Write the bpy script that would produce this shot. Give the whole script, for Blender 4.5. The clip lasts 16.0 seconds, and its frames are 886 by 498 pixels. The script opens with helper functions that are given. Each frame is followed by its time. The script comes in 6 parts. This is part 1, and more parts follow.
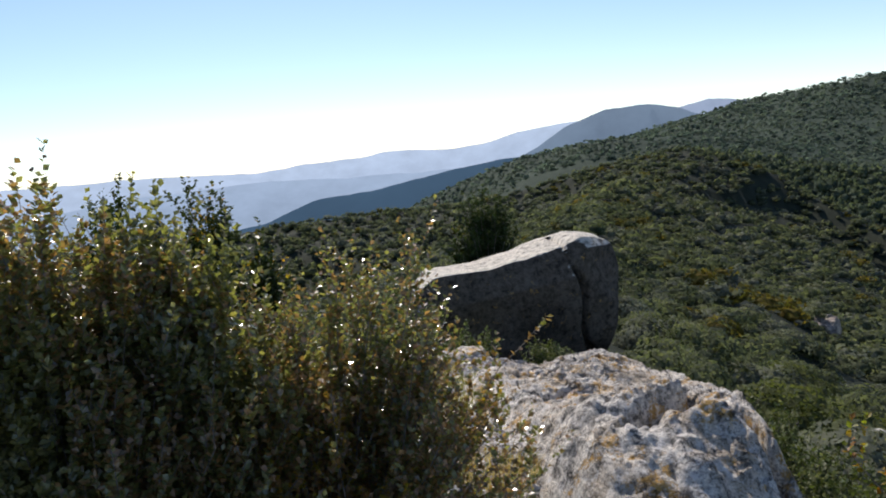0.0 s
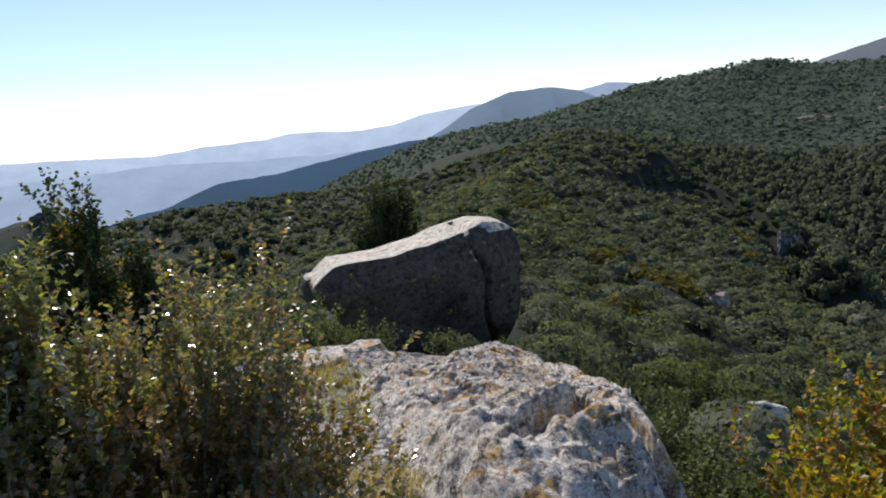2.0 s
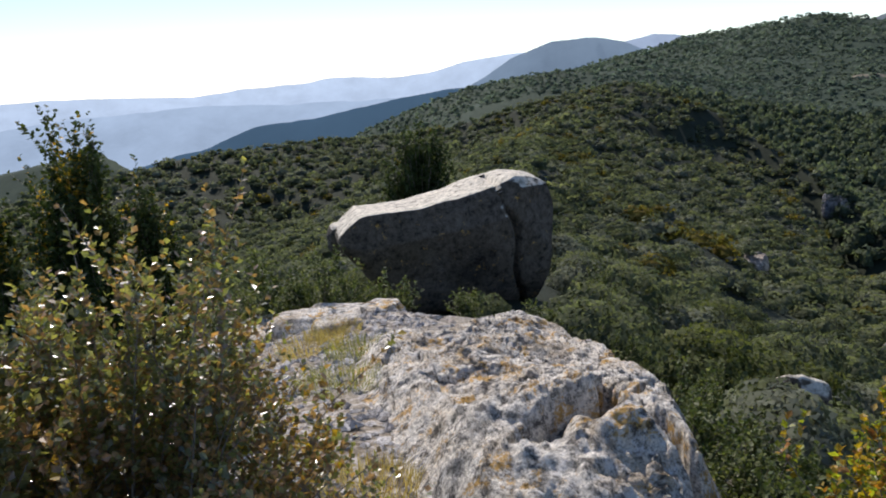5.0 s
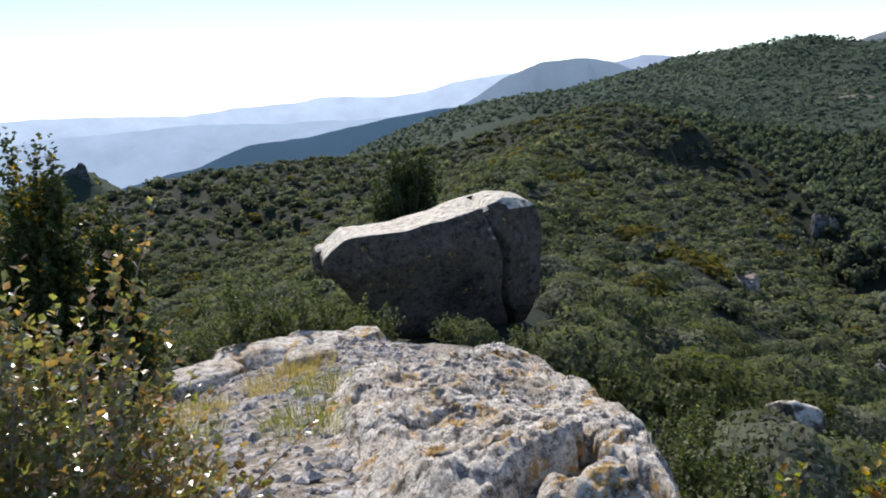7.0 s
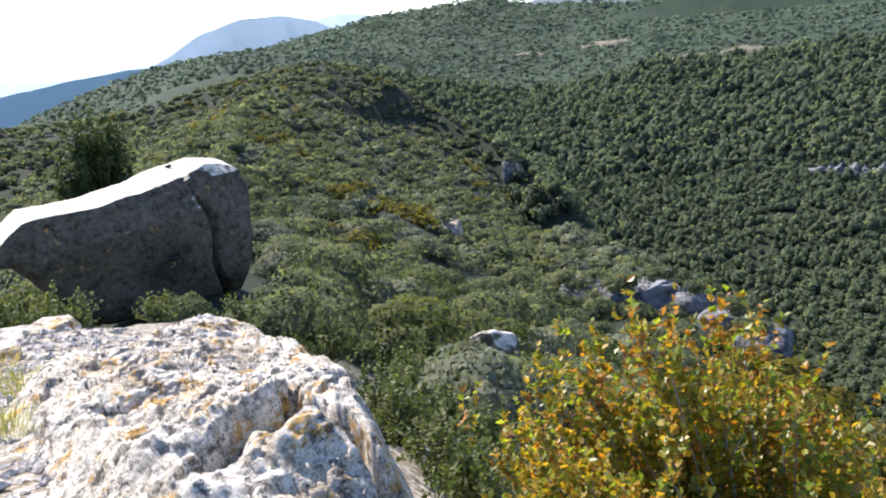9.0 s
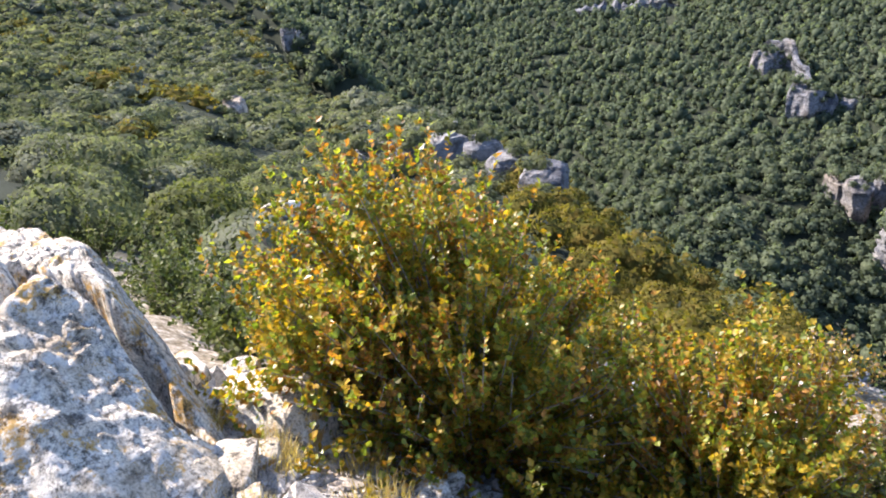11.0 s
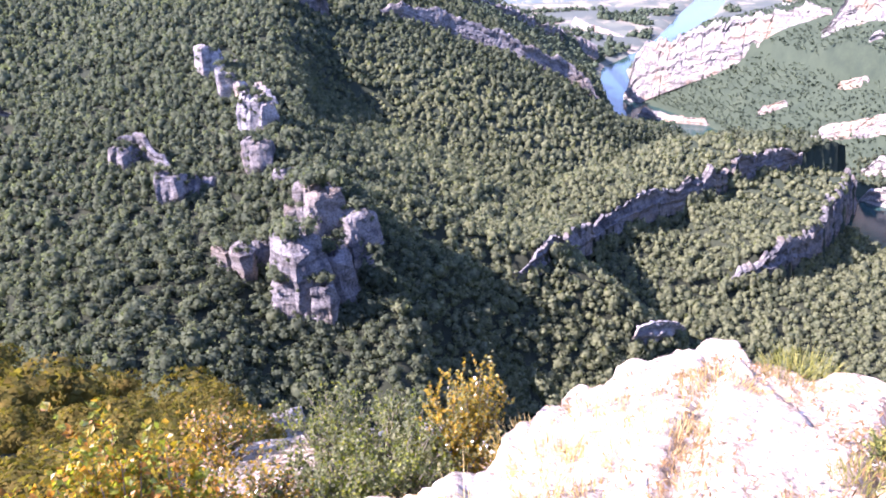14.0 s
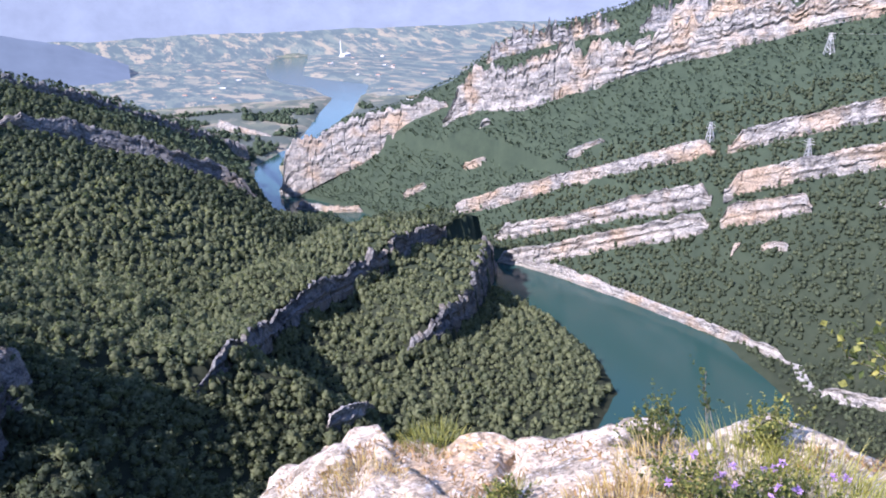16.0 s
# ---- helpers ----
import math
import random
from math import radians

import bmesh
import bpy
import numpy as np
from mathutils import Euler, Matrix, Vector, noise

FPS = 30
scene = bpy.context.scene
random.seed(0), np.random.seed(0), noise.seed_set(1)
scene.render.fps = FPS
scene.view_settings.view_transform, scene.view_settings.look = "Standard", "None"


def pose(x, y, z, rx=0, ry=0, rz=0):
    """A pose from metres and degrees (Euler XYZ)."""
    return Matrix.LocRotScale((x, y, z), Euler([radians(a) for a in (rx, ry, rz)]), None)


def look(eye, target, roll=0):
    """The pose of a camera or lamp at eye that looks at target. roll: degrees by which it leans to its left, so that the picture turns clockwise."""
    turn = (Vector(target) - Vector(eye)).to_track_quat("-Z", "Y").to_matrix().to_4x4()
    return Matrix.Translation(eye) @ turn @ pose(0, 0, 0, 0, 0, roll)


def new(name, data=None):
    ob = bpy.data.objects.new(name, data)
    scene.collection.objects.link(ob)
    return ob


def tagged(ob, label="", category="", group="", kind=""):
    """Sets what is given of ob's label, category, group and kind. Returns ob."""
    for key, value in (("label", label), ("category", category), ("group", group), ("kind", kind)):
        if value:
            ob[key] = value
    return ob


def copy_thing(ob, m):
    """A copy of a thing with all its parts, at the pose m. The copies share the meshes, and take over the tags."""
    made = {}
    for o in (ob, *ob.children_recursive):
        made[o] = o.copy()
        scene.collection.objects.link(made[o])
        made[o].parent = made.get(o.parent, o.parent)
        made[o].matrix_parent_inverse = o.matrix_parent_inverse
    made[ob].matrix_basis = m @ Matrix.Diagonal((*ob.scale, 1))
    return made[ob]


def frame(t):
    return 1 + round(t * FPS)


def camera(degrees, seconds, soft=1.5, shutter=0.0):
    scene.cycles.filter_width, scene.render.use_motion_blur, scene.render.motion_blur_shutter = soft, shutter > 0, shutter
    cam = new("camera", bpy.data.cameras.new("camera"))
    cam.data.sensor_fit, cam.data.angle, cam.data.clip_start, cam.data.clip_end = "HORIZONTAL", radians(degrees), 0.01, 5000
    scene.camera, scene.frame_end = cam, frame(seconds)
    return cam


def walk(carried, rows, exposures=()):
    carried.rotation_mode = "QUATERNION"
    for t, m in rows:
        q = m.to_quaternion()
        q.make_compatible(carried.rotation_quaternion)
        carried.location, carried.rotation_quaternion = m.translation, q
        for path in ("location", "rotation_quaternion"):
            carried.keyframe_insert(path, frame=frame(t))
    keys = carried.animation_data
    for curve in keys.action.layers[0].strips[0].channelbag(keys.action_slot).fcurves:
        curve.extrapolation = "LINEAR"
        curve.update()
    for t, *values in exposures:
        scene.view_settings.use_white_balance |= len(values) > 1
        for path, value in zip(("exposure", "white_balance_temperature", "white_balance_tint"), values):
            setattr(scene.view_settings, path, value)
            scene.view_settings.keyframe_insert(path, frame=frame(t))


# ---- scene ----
cam = camera(62.0, 16.0, soft=1.9)
ROWS = [
        (0.0, 0.000, 0.000, 0.000, 82.60, 5.84, -0.76),
        (0.5, 0.103, 0.025, 0.010, 83.36, 4.53, -1.43),
        (1.0, 0.155, 0.078, 0.004, 82.02, 4.82, -3.41),
        (1.5, 0.171, 0.189, 0.027, 82.08, 5.51, -6.69),
        (2.0, 0.178, 0.262, 0.037, 80.51, 5.81, -7.97),
        (2.5, 0.239, 0.341, 0.034, 80.03, 4.97, -4.76),
        (3.0, 0.320, 0.417, 0.019, 79.41, 3.61, -3.55),
        (3.5, 0.340, 0.523, -0.000, 78.23, 3.74, -3.94),
        (4.0, 0.322, 0.633, 0.013, 78.00, 4.28, -6.00),
        (4.5, 0.309, 0.697, 0.023, 77.85, 4.12, -6.46),
        (4.7, 0.320, 0.729, 0.012, 77.02, 4.56, -5.56),
        (6.8, 0.485, 1.021, 0.013, 76.67, 3.65, -3.90),
        (7.0, 0.486, 1.045, 0.021, 78.31, 4.07, -5.56),
        (7.5, 0.537, 1.063, 0.004, 78.26, 4.36, -13.78),
        (8.0, 0.568, 1.045, 0.007, 77.69, 4.09, -19.58),
        (8.2, 0.583, 1.047, -0.005, 77.46, 4.03, -21.20),
        (10.3, 0.591, 0.438, 0.143, 65.18, 5.10, -38.12),
        (10.5, 0.604, 0.393, 0.112, 64.43, 5.46, -39.51),
        (11.0, 0.669, 0.268, 0.041, 61.97, 6.19, -45.04),
        (11.5, 0.740, 0.124, 0.012, 60.93, 5.17, -50.98),
        (12.0, 0.846, 0.049, 0.006, 61.23, 4.22, -60.61),
        (12.5, 0.896, 0.044, 0.018, 61.59, 4.41, -67.79),
        (13.0, 0.937, 0.034, 0.014, 62.43, 4.44, -74.55),
        (13.5, 0.970, -0.020, 0.019, 63.70, 3.33, -83.64),
        (14.0, 1.006, -0.090, 0.001, 65.10, 2.84, -92.22),
        (14.5, 1.049, -0.156, -0.025, 66.88, 2.41, -99.60),
        (15.0, 1.022, -0.243, 0.012, 68.50, 2.31, -107.00),
        (15.5, 0.991, -0.330, 0.043, 69.76, 2.53, -112.38),
        (16.0, 0.925, -0.433, 0.082, 71.34, 1.90, -118.66)]
walk(cam, [(t, pose(x, y, z, a, b, c)) for t, x, y, z, a, b, c in ROWS],
     exposures=[(0.0, 0.05, 6500, 16), (4.5, 0.15, 6500, 16), (7.0, 0.37, 6400, 15), (7.5, 0.45, 6400, 15), (8.0, 0.85, 6400, 15), (10.4, 1.55, 6600, 18), (11.0, 1.80, 6700, 19), (12.0, 2.50, 6650, 30), (13.0, 2.68, 6480, 42), (13.6, 2.47, 6320, 45), (14.2, 2.08, 6220, 44), (15.0, 1.55, 6150, 36), (16.0, 1.20, 6000, 28)])

# ---- world and sun ----
SUN_AZ, SUN_EL = -12.0, 42.0          # degrees clockwise from +y, degrees above the horizon
world = bpy.data.worlds.new("sky")
scene.world = world
world.use_nodes = True
wn = world.node_tree.nodes
sky = wn.new("ShaderNodeTexSky")
sky.sky_type = "NISHITA"
sky.sun_disc = False
sky.sun_elevation = radians(SUN_EL)
sky.sun_rotation = radians(SUN_AZ)
sky.altitude, sky.air_density, sky.dust_density, sky.ozone_density = 300, 0.9, 0.15, 3.0
world.node_tree.links.new(sky.outputs[0], wn["Background"].inputs[0])
wn["Background"].inputs[1].default_value = 0.135
sun = new("sun", bpy.data.lights.new("sun", "SUN"))
sun.data.energy, sun.data.angle, sun.data.color = 4.6, radians(0.6), (1.0, 0.94, 0.84)
sa, se = radians(SUN_AZ), radians(SUN_EL)
sun.matrix_world = look((0, 0, 60), (-math.sin(sa) * math.cos(se), -math.cos(sa) * math.cos(se), 60 - math.sin(se)))

# ---- numbers: noise, polylines, relief ----
def hash3(i, j, k):
    n = (i.astype(np.int64) * 374761393 + j.astype(np.int64) * 668265263 + k * 2147483647 + 1274126177) & 0xFFFFFFFF
    n = ((n ^ (n >> 13)) * 1274126177) & 0xFFFFFFFF
    n = ((n ^ (n >> 16)) * 2246822519) & 0xFFFFFFFF
    return ((n ^ (n >> 15)) & 0xFFFFFF) / float(0xFFFFFF)


def vnoise(x, y, seed=0):
    """Smooth value noise in -1..1 on arrays."""
    x, y = np.asarray(x, float), np.asarray(y, float)
    i, j = np.floor(x), np.floor(y)
    u, v = x - i, y - j
    u, v = u * u * (3 - 2 * u), v * v * (3 - 2 * v)
    a, b = hash3(i, j, seed), hash3(i + 1, j, seed)
    c, d = hash3(i, j + 1, seed), hash3(i + 1, j + 1, seed)
    return ((a * (1 - u) + b * u) * (1 - v) + (c * (1 - u) + d * u) * v) * 2 - 1


def fbm(x, y, octaves=4, seed=0, gain=0.5):
    total, amp = 0.0, 1.0
    for k in range(octaves):
        total = total + amp * vnoise(x * 2.03 ** k + 17.3 * k, y * 2.03 ** k - 9.1 * k, seed + k)
        amp *= gain
    return total


def polar(az, dist, el=None, z=None):
    """A point by its bearing (degrees clockwise from +y), level distance, and angle of height or height."""
    a = radians(az)
    return (dist * math.sin(a), dist * math.cos(a), dist * math.tan(radians(el)) if z is None else z)


def near_line(x, y, line):
    """For points: distance to a polyline, the value along it of the third coordinate, and the side (+ left of its run)."""
    best = np.full(np.shape(x), 1e12)
    val, side = np.zeros(np.shape(x)), np.ones(np.shape(x))
    for (x0, y0, *v0), (x1, y1, *v1) in zip(line[:-1], line[1:]):
        dx, dy = x1 - x0, y1 - y0
        t = np.clip(((x - x0) * dx + (y - y0) * dy) / (dx * dx + dy * dy), 0, 1)
        qx, qy = x - (x0 + t * dx), y - (y0 + t * dy)
        d = qx * qx + qy * qy
        m = d < best
        best = np.where(m, d, best)
        val = np.where(m, v0[0] + t * (v1[0] - v0[0]), val)
        side = np.where(m, np.where(dx * qy - dy * qx > 0, 1.0, -1.0), side)
    return np.sqrt(best), val, side


def smax(a, b, k):
    h = np.clip(0.5 + 0.5 * (a - b) / k, 0, 1)
    return b * (1 - h) + a * h + k * h * (1 - h)


def sstep(a, b, x):
    t = np.clip((x - a) / (b - a), 0, 1)
    return t * t * (3 - 2 * t)


WATER = -250.0
RIVER = [polar(175, 260, z=55)[:2] + (55,), polar(150, 250, z=0)[:2] + (55,), polar(139, 380, z=0)[:2] + (60,), polar(139.5, 450, z=0)[:2] + (55,),
         polar(136, 515, z=0)[:2] + (52,), polar(131, 575, z=0)[:2] + (45,), polar(126, 625, z=0)[:2] + (34,),
         polar(121, 690, z=0)[:2] + (32,), polar(114, 800, z=0)[:2] + (34,), polar(108.5, 920, z=0)[:2] + (34,),
         polar(104.8, 1010, z=0)[:2] + (30,)] + [polar(q, d, z=0)[:2] + (w,) for q, d, w in ((104.7, 1110, 24), (104.6, 1230, 22), (107.6, 1420, 18),
         (108.8, 1600, 24), (110.2, 1830, 42), (111.1, 2120, 40), (110.7, 2430, 80), (108.4, 2600, 72), (106.7, 2850, 55), (106.7, 3300, 75), (107.3, 3900, 70))]
# ridges: crest, slope on the left of its run, slope on the right
HOME = [(-60, -120, -22), (-14, -30, -7), (-1.5, -6, -2.6), (0.2, 0, -1.70), (0.0, 2.5, -1.66), (-0.1, 4, -1.67), (-0.05, 6, -1.98), (0.3, 8.3, -2.38), (2.2, 14, -4.6), (3.5, 22, -5.8),
        (7, 45, -8.5), (22, 110, -11), (56, 200, -11.5), (80, 250, -9.5)]
HILL = [polar(-45, 230, -9), polar(-20, 190, -6.0), polar(-15.5, 200, -5.1), polar(-9.4, 205, -4.8), polar(0, 225, -4.75), polar(5.5, 240, -4.4), polar(9.5, 248, -3.6), polar(14.4, 252, -2.55),
        polar(19, 250, -2.15), polar(21.4, 250, -3.0), polar(24, 250, -4.1), polar(26.6, 245, -6.2), polar(29.6, 232, -8.0), polar(32.6, 215, -10.3), polar(36, 190, -13.5)]
WOODED = [polar(-4, 900, -4.6), polar(2.8, 900, -2.3), polar(6.3, 890, -1.2), polar(9.5, 880, -0.7), polar(13.5, 850, -0.2),
          polar(17, 850, -0.4), polar(20, 880, -0.5)]
CASTLE = [polar(-27, 1000, -4.2), polar(-23.1, 950, -3.6), polar(-21.4, 940, -3.25), polar(-20.6, 935, -3.0), polar(-20.2, 930, -4.0), polar(-19.3, 920, -4.7)]
BIG = [polar(14, 1500, -0.3), polar(20, 1400, 0.9), polar(24.5, 1330, 1.7), polar(31.3, 1250, 2.2), polar(34.4, 1230, 1.6), polar(41, 1150, 1.2),
       polar(46, 1100, 1.5), polar(51, 1060, 1.7), polar(65, 940, 0.8), polar(76.4, 800, -0.8), polar(85, 770, -2.6), polar(91, 800, -4.3),
       polar(96, 840, -6.5), polar(100.5, 885, -8.7), polar(104.6, 935, -10.8)]
SPUR = [polar(80, 720, -2.6), polar(74.6, 560, -8.1), polar(76.8, 480, -11.2), polar(78.2, 410, -13.8), polar(80.0, 345, -18.0), polar(83.0, 312, -20.6), polar(84.6, 300, z=-148), polar(85.6, 275, z=-195), polar(86.5, 200, z=-235)]
WALL = [polar(105.3, 1050, -10.5), polar(110.5, 1045, -8.7), polar(115.7, 1025, -7.1), polar(120.0, 1005, -5.2), polar(123, 990, -3.1), polar(131, 970, -1.0),
        polar(140, 955, 1.6), polar(155, 940, 4.2), polar(180, 900, 5.5), polar(230, 900, 6)]


def ridge(x, y, crest, left, right, k=0.0):
    d, z, side = near_line(x, y, crest)
    d = np.sqrt(d * d + k * k) - k
    return z - d * np.where(side > 0, left, right)


def relief(x, y):
    """Height of the bare land at arrays of x, y."""
    x, y = np.asarray(x, float), np.asarray(y, float)
    r, az = np.hypot(x, y), np.degrees(np.arctan2(x, y))
    rough = fbm(x / 90, y / 90, 4, 3) * np.clip((r - 40) / 160, 0, 1)
    base = np.interp(r, [0, 3900, 4400, 4950], [-245, -244, -150, -40]) + 2 * fbm(x / 300, y / 300, 3, 8)
    z = base
    # the crest under the camera: gentle shoulder, then steep
    d, zc, side = near_line(x, y, HOME)
    brk = 72 + 9 * fbm(x / 25, y / 25, 3, 21)
    fall = np.where(side > 0, 0.32 * d + np.maximum(d - 150, 0) * 0.9, 0.50 * d + np.maximum(d - brk, 0) * 0.75)
    fall = fall * np.where(side > 0, 1, 1 + (np.interp(az, [45, 62, 69, 76, 82, 95], [1, 1.12, 1.18, 1.4, 2, 2.6]) - 1) * sstep(1.5, 4.5, d))
    home = zc - np.where(d < 3, fall * (d / 3) ** 0.7, fall) + 0.5 * rough
    # the near flank ends at a brink shaped to fit the camera's view; below it the slope is steep
    brink = np.interp(az, [24, 28, 33, 41, 50, 54, 60, 67, 72, 76, 80, 100], [400, 300, 125, 95, 66, 50, 38, 28, 24, 20, 14, 9])
    dip = np.interp(az, [24, 27, 30, 32.7, 40.9, 49.5, 53, 58.8, 62.9, 67.4, 72.4, 74.3, 77, 80, 90], [0, -5, -9.5, -13.2, -16.9, -20.8, -24.0, -27.8, -29.9, -31.6, -32.4, -34.6, -37.6, -41, -48])
    cap = r * np.tan(np.radians(dip)) + 4 * sstep(7, 3.4, r) - np.maximum(r - brink, 0) * 1.15
    shelf = cap - 0.10 * np.maximum(brink - r, 0) - 0.3
    home = home + np.maximum(np.minimum(shelf, -2.0) - home, 0) * sstep(4.5, 9, r) * sstep(33, 37, az) * sstep(79, 75, az)
    home = np.where((az > 24) & (az < 130), np.minimum(home, cap - 0.35 * np.clip(r / 20, 0, 1) + 0.6 * rough), home)
    step = np.where(r < 6, -3.35 - 0.3 * (r - 4.4), -3.83 - (r - 6) * 2.2)
    home = home + np.maximum(step - home, 0) * sstep(66, 73, az) * sstep(99, 93, az) * sstep(2.6, 3.4, r)
    z = smax(z, home, np.clip(r * 0.1, 0.2, 4))
    hd, hz, hs = near_line(x, y, HILL)
    hill = hz - np.where(hs < 0, np.interp(az, [15, 24, 34, 40], [0.13, 0.3, 0.85, 1.7]) * hd, np.interp(az, [24, 36, 42], [0.3, 0.85, 1.7]) * hd) + 3.5 + 1.5 * rough
    z = smax(z, hill, 5)
    z = smax(z, ridge(x, y, WOODED, 0.35, 0.30, 25) + 3 * rough, 12)
    z = smax(z, ridge(x, y, CASTLE, 0.5, 0.45, 2), 4)
    sd, sz, ss = near_line(x, y, SPUR)
    over = sstep(0, 70, sd) * (ss > 0) * sstep(78, 86, az)
    big = np.full(np.shape(x), -999.0)
    for k in range(len(BIG) - 1):
        bd, bz, bs = near_line(x, y, BIG[k:k + 2])
        big = np.maximum(big, bz - bd * np.where(bs > 0, 0.34, 0.245 + 0.205 * over))
    bd, bz, bs = near_line(x, y, BIG)
    big = big + (bz - bd * np.where(bs > 0, 0.34, 0.245 + 0.205 * over) - big) * sstep(84, 92, az)
    z = smax(z, big + 4 * rough * np.clip(r / 900, 0, 1), 14)
    md, mz, ms = near_line(x, y, SPUR[:6])
    z = smax(z, mz - 0.5 * np.maximum(md - 130, 0) - md * np.where((ms > 0) & (az > 79), np.interp(r, [295, 345], [1.05, 0.50]), np.interp(az, [64, 72, 77, 80, 83], [0.15, 0.24, 0.45, 0.65, 0.78])) + 1.5 * rough, 5)
    z = smax(z, sz - sd * np.where(ss > 0, np.interp(r, [295, 345], [1.05, 0.50]), 0.5) + 1.5 * rough, 5)
    # the broken front of the spur
    front = np.interp(az, [66, 72, 79, 83, 87], [285, 314, 330, 309, 298])
    lower = np.interp(az, [62, 70, 76, 80, 84, 88], [0, 4, 9, 13, 14, 5])
    z = np.where((r > 120) & (r < 400), z - lower * sstep(4, -40, r - front) * sstep(120, 200, r), z)
    # the river's own slopes
    rd, rw, rs = near_line(x, y, RIVER)
    s = rd - rw
    bank = WATER + 1.0 + np.minimum(np.maximum(s, 0) * np.interp(r, [650, 850], [0.23, 0.12]), 50 + 0.02 * s)
    z = np.where((r < 1500) & (rs > 0), smax(z, bank + 1.5 * rough, 5), z)
    # slopes this side of the bend, cut to sight lines to fit the camera's view
    sight = np.interp(az, [95, 98, 100, 101.5, 103.4, 104.7, 106.5, 118, 121, 125], [0, -6.8, -8.0, -9.1, -12.2, -14.9, -15.4, -15.3, -13, 0])
    z = np.where((r > 250) & (r < 1060) & (rs > 0), np.minimum(z, np.maximum(r * np.tan(np.radians(sight)) - 4, WATER - 1)), z)
    z = smax(z, ridge(x, y, WALL, 0.55, 0.70, 4) + 3 * rough, 6)
    shore = WATER + 1.2 + 0.5 * np.minimum(s, 6) + np.maximum(s - 6, 0) * 0.62 + 0.004 * np.maximum(s - 6, 0) ** 2
    z = np.where((s < 6) | ((s < 80) & (rs < 0) & (r < 1050)), np.minimum(z, shore), z)
    return z

# ---- materials ----
def material(name):
    m = bpy.data.materials.new(name)
    m.use_nodes = True
    nt = m.node_tree
    return m, nt, nt.nodes["Principled BSDF"]


def texture(nt, kind, scale, detail=4.0, rough=0.55, coords=None):
    n = nt.nodes.new("ShaderNodeTex" + kind)
    n.inputs["Scale"].default_value = scale
    if kind == "Noise":
        n.inputs["Detail"].default_value, n.inputs["Roughness"].default_value = detail, rough
    if coords:
        nt.links.new(coords, n.inputs["Vector"])
    return n


def ramp(nt, source, stops):
    n = nt.nodes.new("ShaderNodeValToRGB")
    e = n.color_ramp.elements
    while len(e) < len(stops):
        e.new(0.5)
    for k, (at, colour) in enumerate(stops):
        e[k].position, e[k].color = at, (*colour, 1)
    nt.links.new(source, n.inputs[0])
    return n


def blend(nt, factor, a, b, kind="MIX"):
    n = nt.nodes.new("ShaderNodeMix")
    n.data_type, n.blend_type = "RGBA", kind
    for sock, value in ((0, factor), (6, a), (7, b)):
        if hasattr(value, "links") or hasattr(value, "is_output"):
            nt.links.new(value, n.inputs[sock])
        else:
            n.inputs[sock].default_value = value if sock == 0 else (*value, 1)
    return n.outputs[2]


def bump(nt, bsdf, source, strength, distance):
    n = nt.nodes.new("ShaderNodeBump")
    n.inputs["Strength"].default_value, n.inputs["Distance"].default_value = strength, distance
    nt.links.new(source, n.inputs["Height"])
    nt.links.new(n.outputs[0], bsdf.inputs["Normal"])
    return n


def position(nt):
    return nt.nodes.new("ShaderNodeNewGeometry").outputs["Position"]


def foliage_material(name, dark, mid, light, leaf_scale, translucent=0.0, rough=0.55, tint_scale=0.02, bump_distance=0.0, spec=0.3, spread=0.35, through_leaf=(1.5, 1.55, 0.7), coat=0.0):
    """Leaves or a leafy canopy: colours vary by clump, by patch and by grain."""
    m, nt, b = material(name)
    pos = position(nt)
    geo = nt.nodes.new("ShaderNodeNewGeometry")
    per = ramp(nt, geo.outputs["Random Per Island"], [(0.0, dark), (0.5, mid), (1.0, light)])
    patch = texture(nt, "Noise", tint_scale, 3, coords=pos)
    patch_colour = ramp(nt, patch.outputs[0], [(0.33, dark), (0.52, mid), (0.72, tuple(0.5 * (a + c) for a, c in zip(mid, light)))])
    col = blend(nt, spread, per.outputs[0], patch_colour.outputs[0])
    grain = texture(nt, "Noise", leaf_scale, 4, 0.7, coords=pos)
    g = ramp(nt, grain.outputs[0], [(0.34, (0.55, 0.56, 0.58)), (0.66, (1.38, 1.36, 1.28))])
    col = blend(nt, 1.0, col, g.outputs[0], "MULTIPLY")
    nt.links.new(col, b.inputs["Base Color"])
    b.inputs["Roughness"].default_value = rough
    b.inputs["Specular IOR Level"].default_value = spec
    b.inputs["Coat Weight"].default_value, b.inputs["Coat Roughness"].default_value = coat, 0.22
    if bump_distance:
        bump(nt, b, grain.outputs[0], 1.0, bump_distance)
    if translucent:
        tr = nt.nodes.new("ShaderNodeBsdfTranslucent")
        warm = blend(nt, 1.0, col, through_leaf, "MULTIPLY")
        nt.links.new(warm, tr.inputs[0])
        mix = nt.nodes.new("ShaderNodeMixShader")
        mix.inputs[0].default_value = translucent
        nt.links.new(b.outputs[0], mix.inputs[1])
        nt.links.new(tr.outputs[0], mix.inputs[2])
        nt.links.new(mix.outputs[0], nt.nodes["Material Output"].inputs[0])
    return m


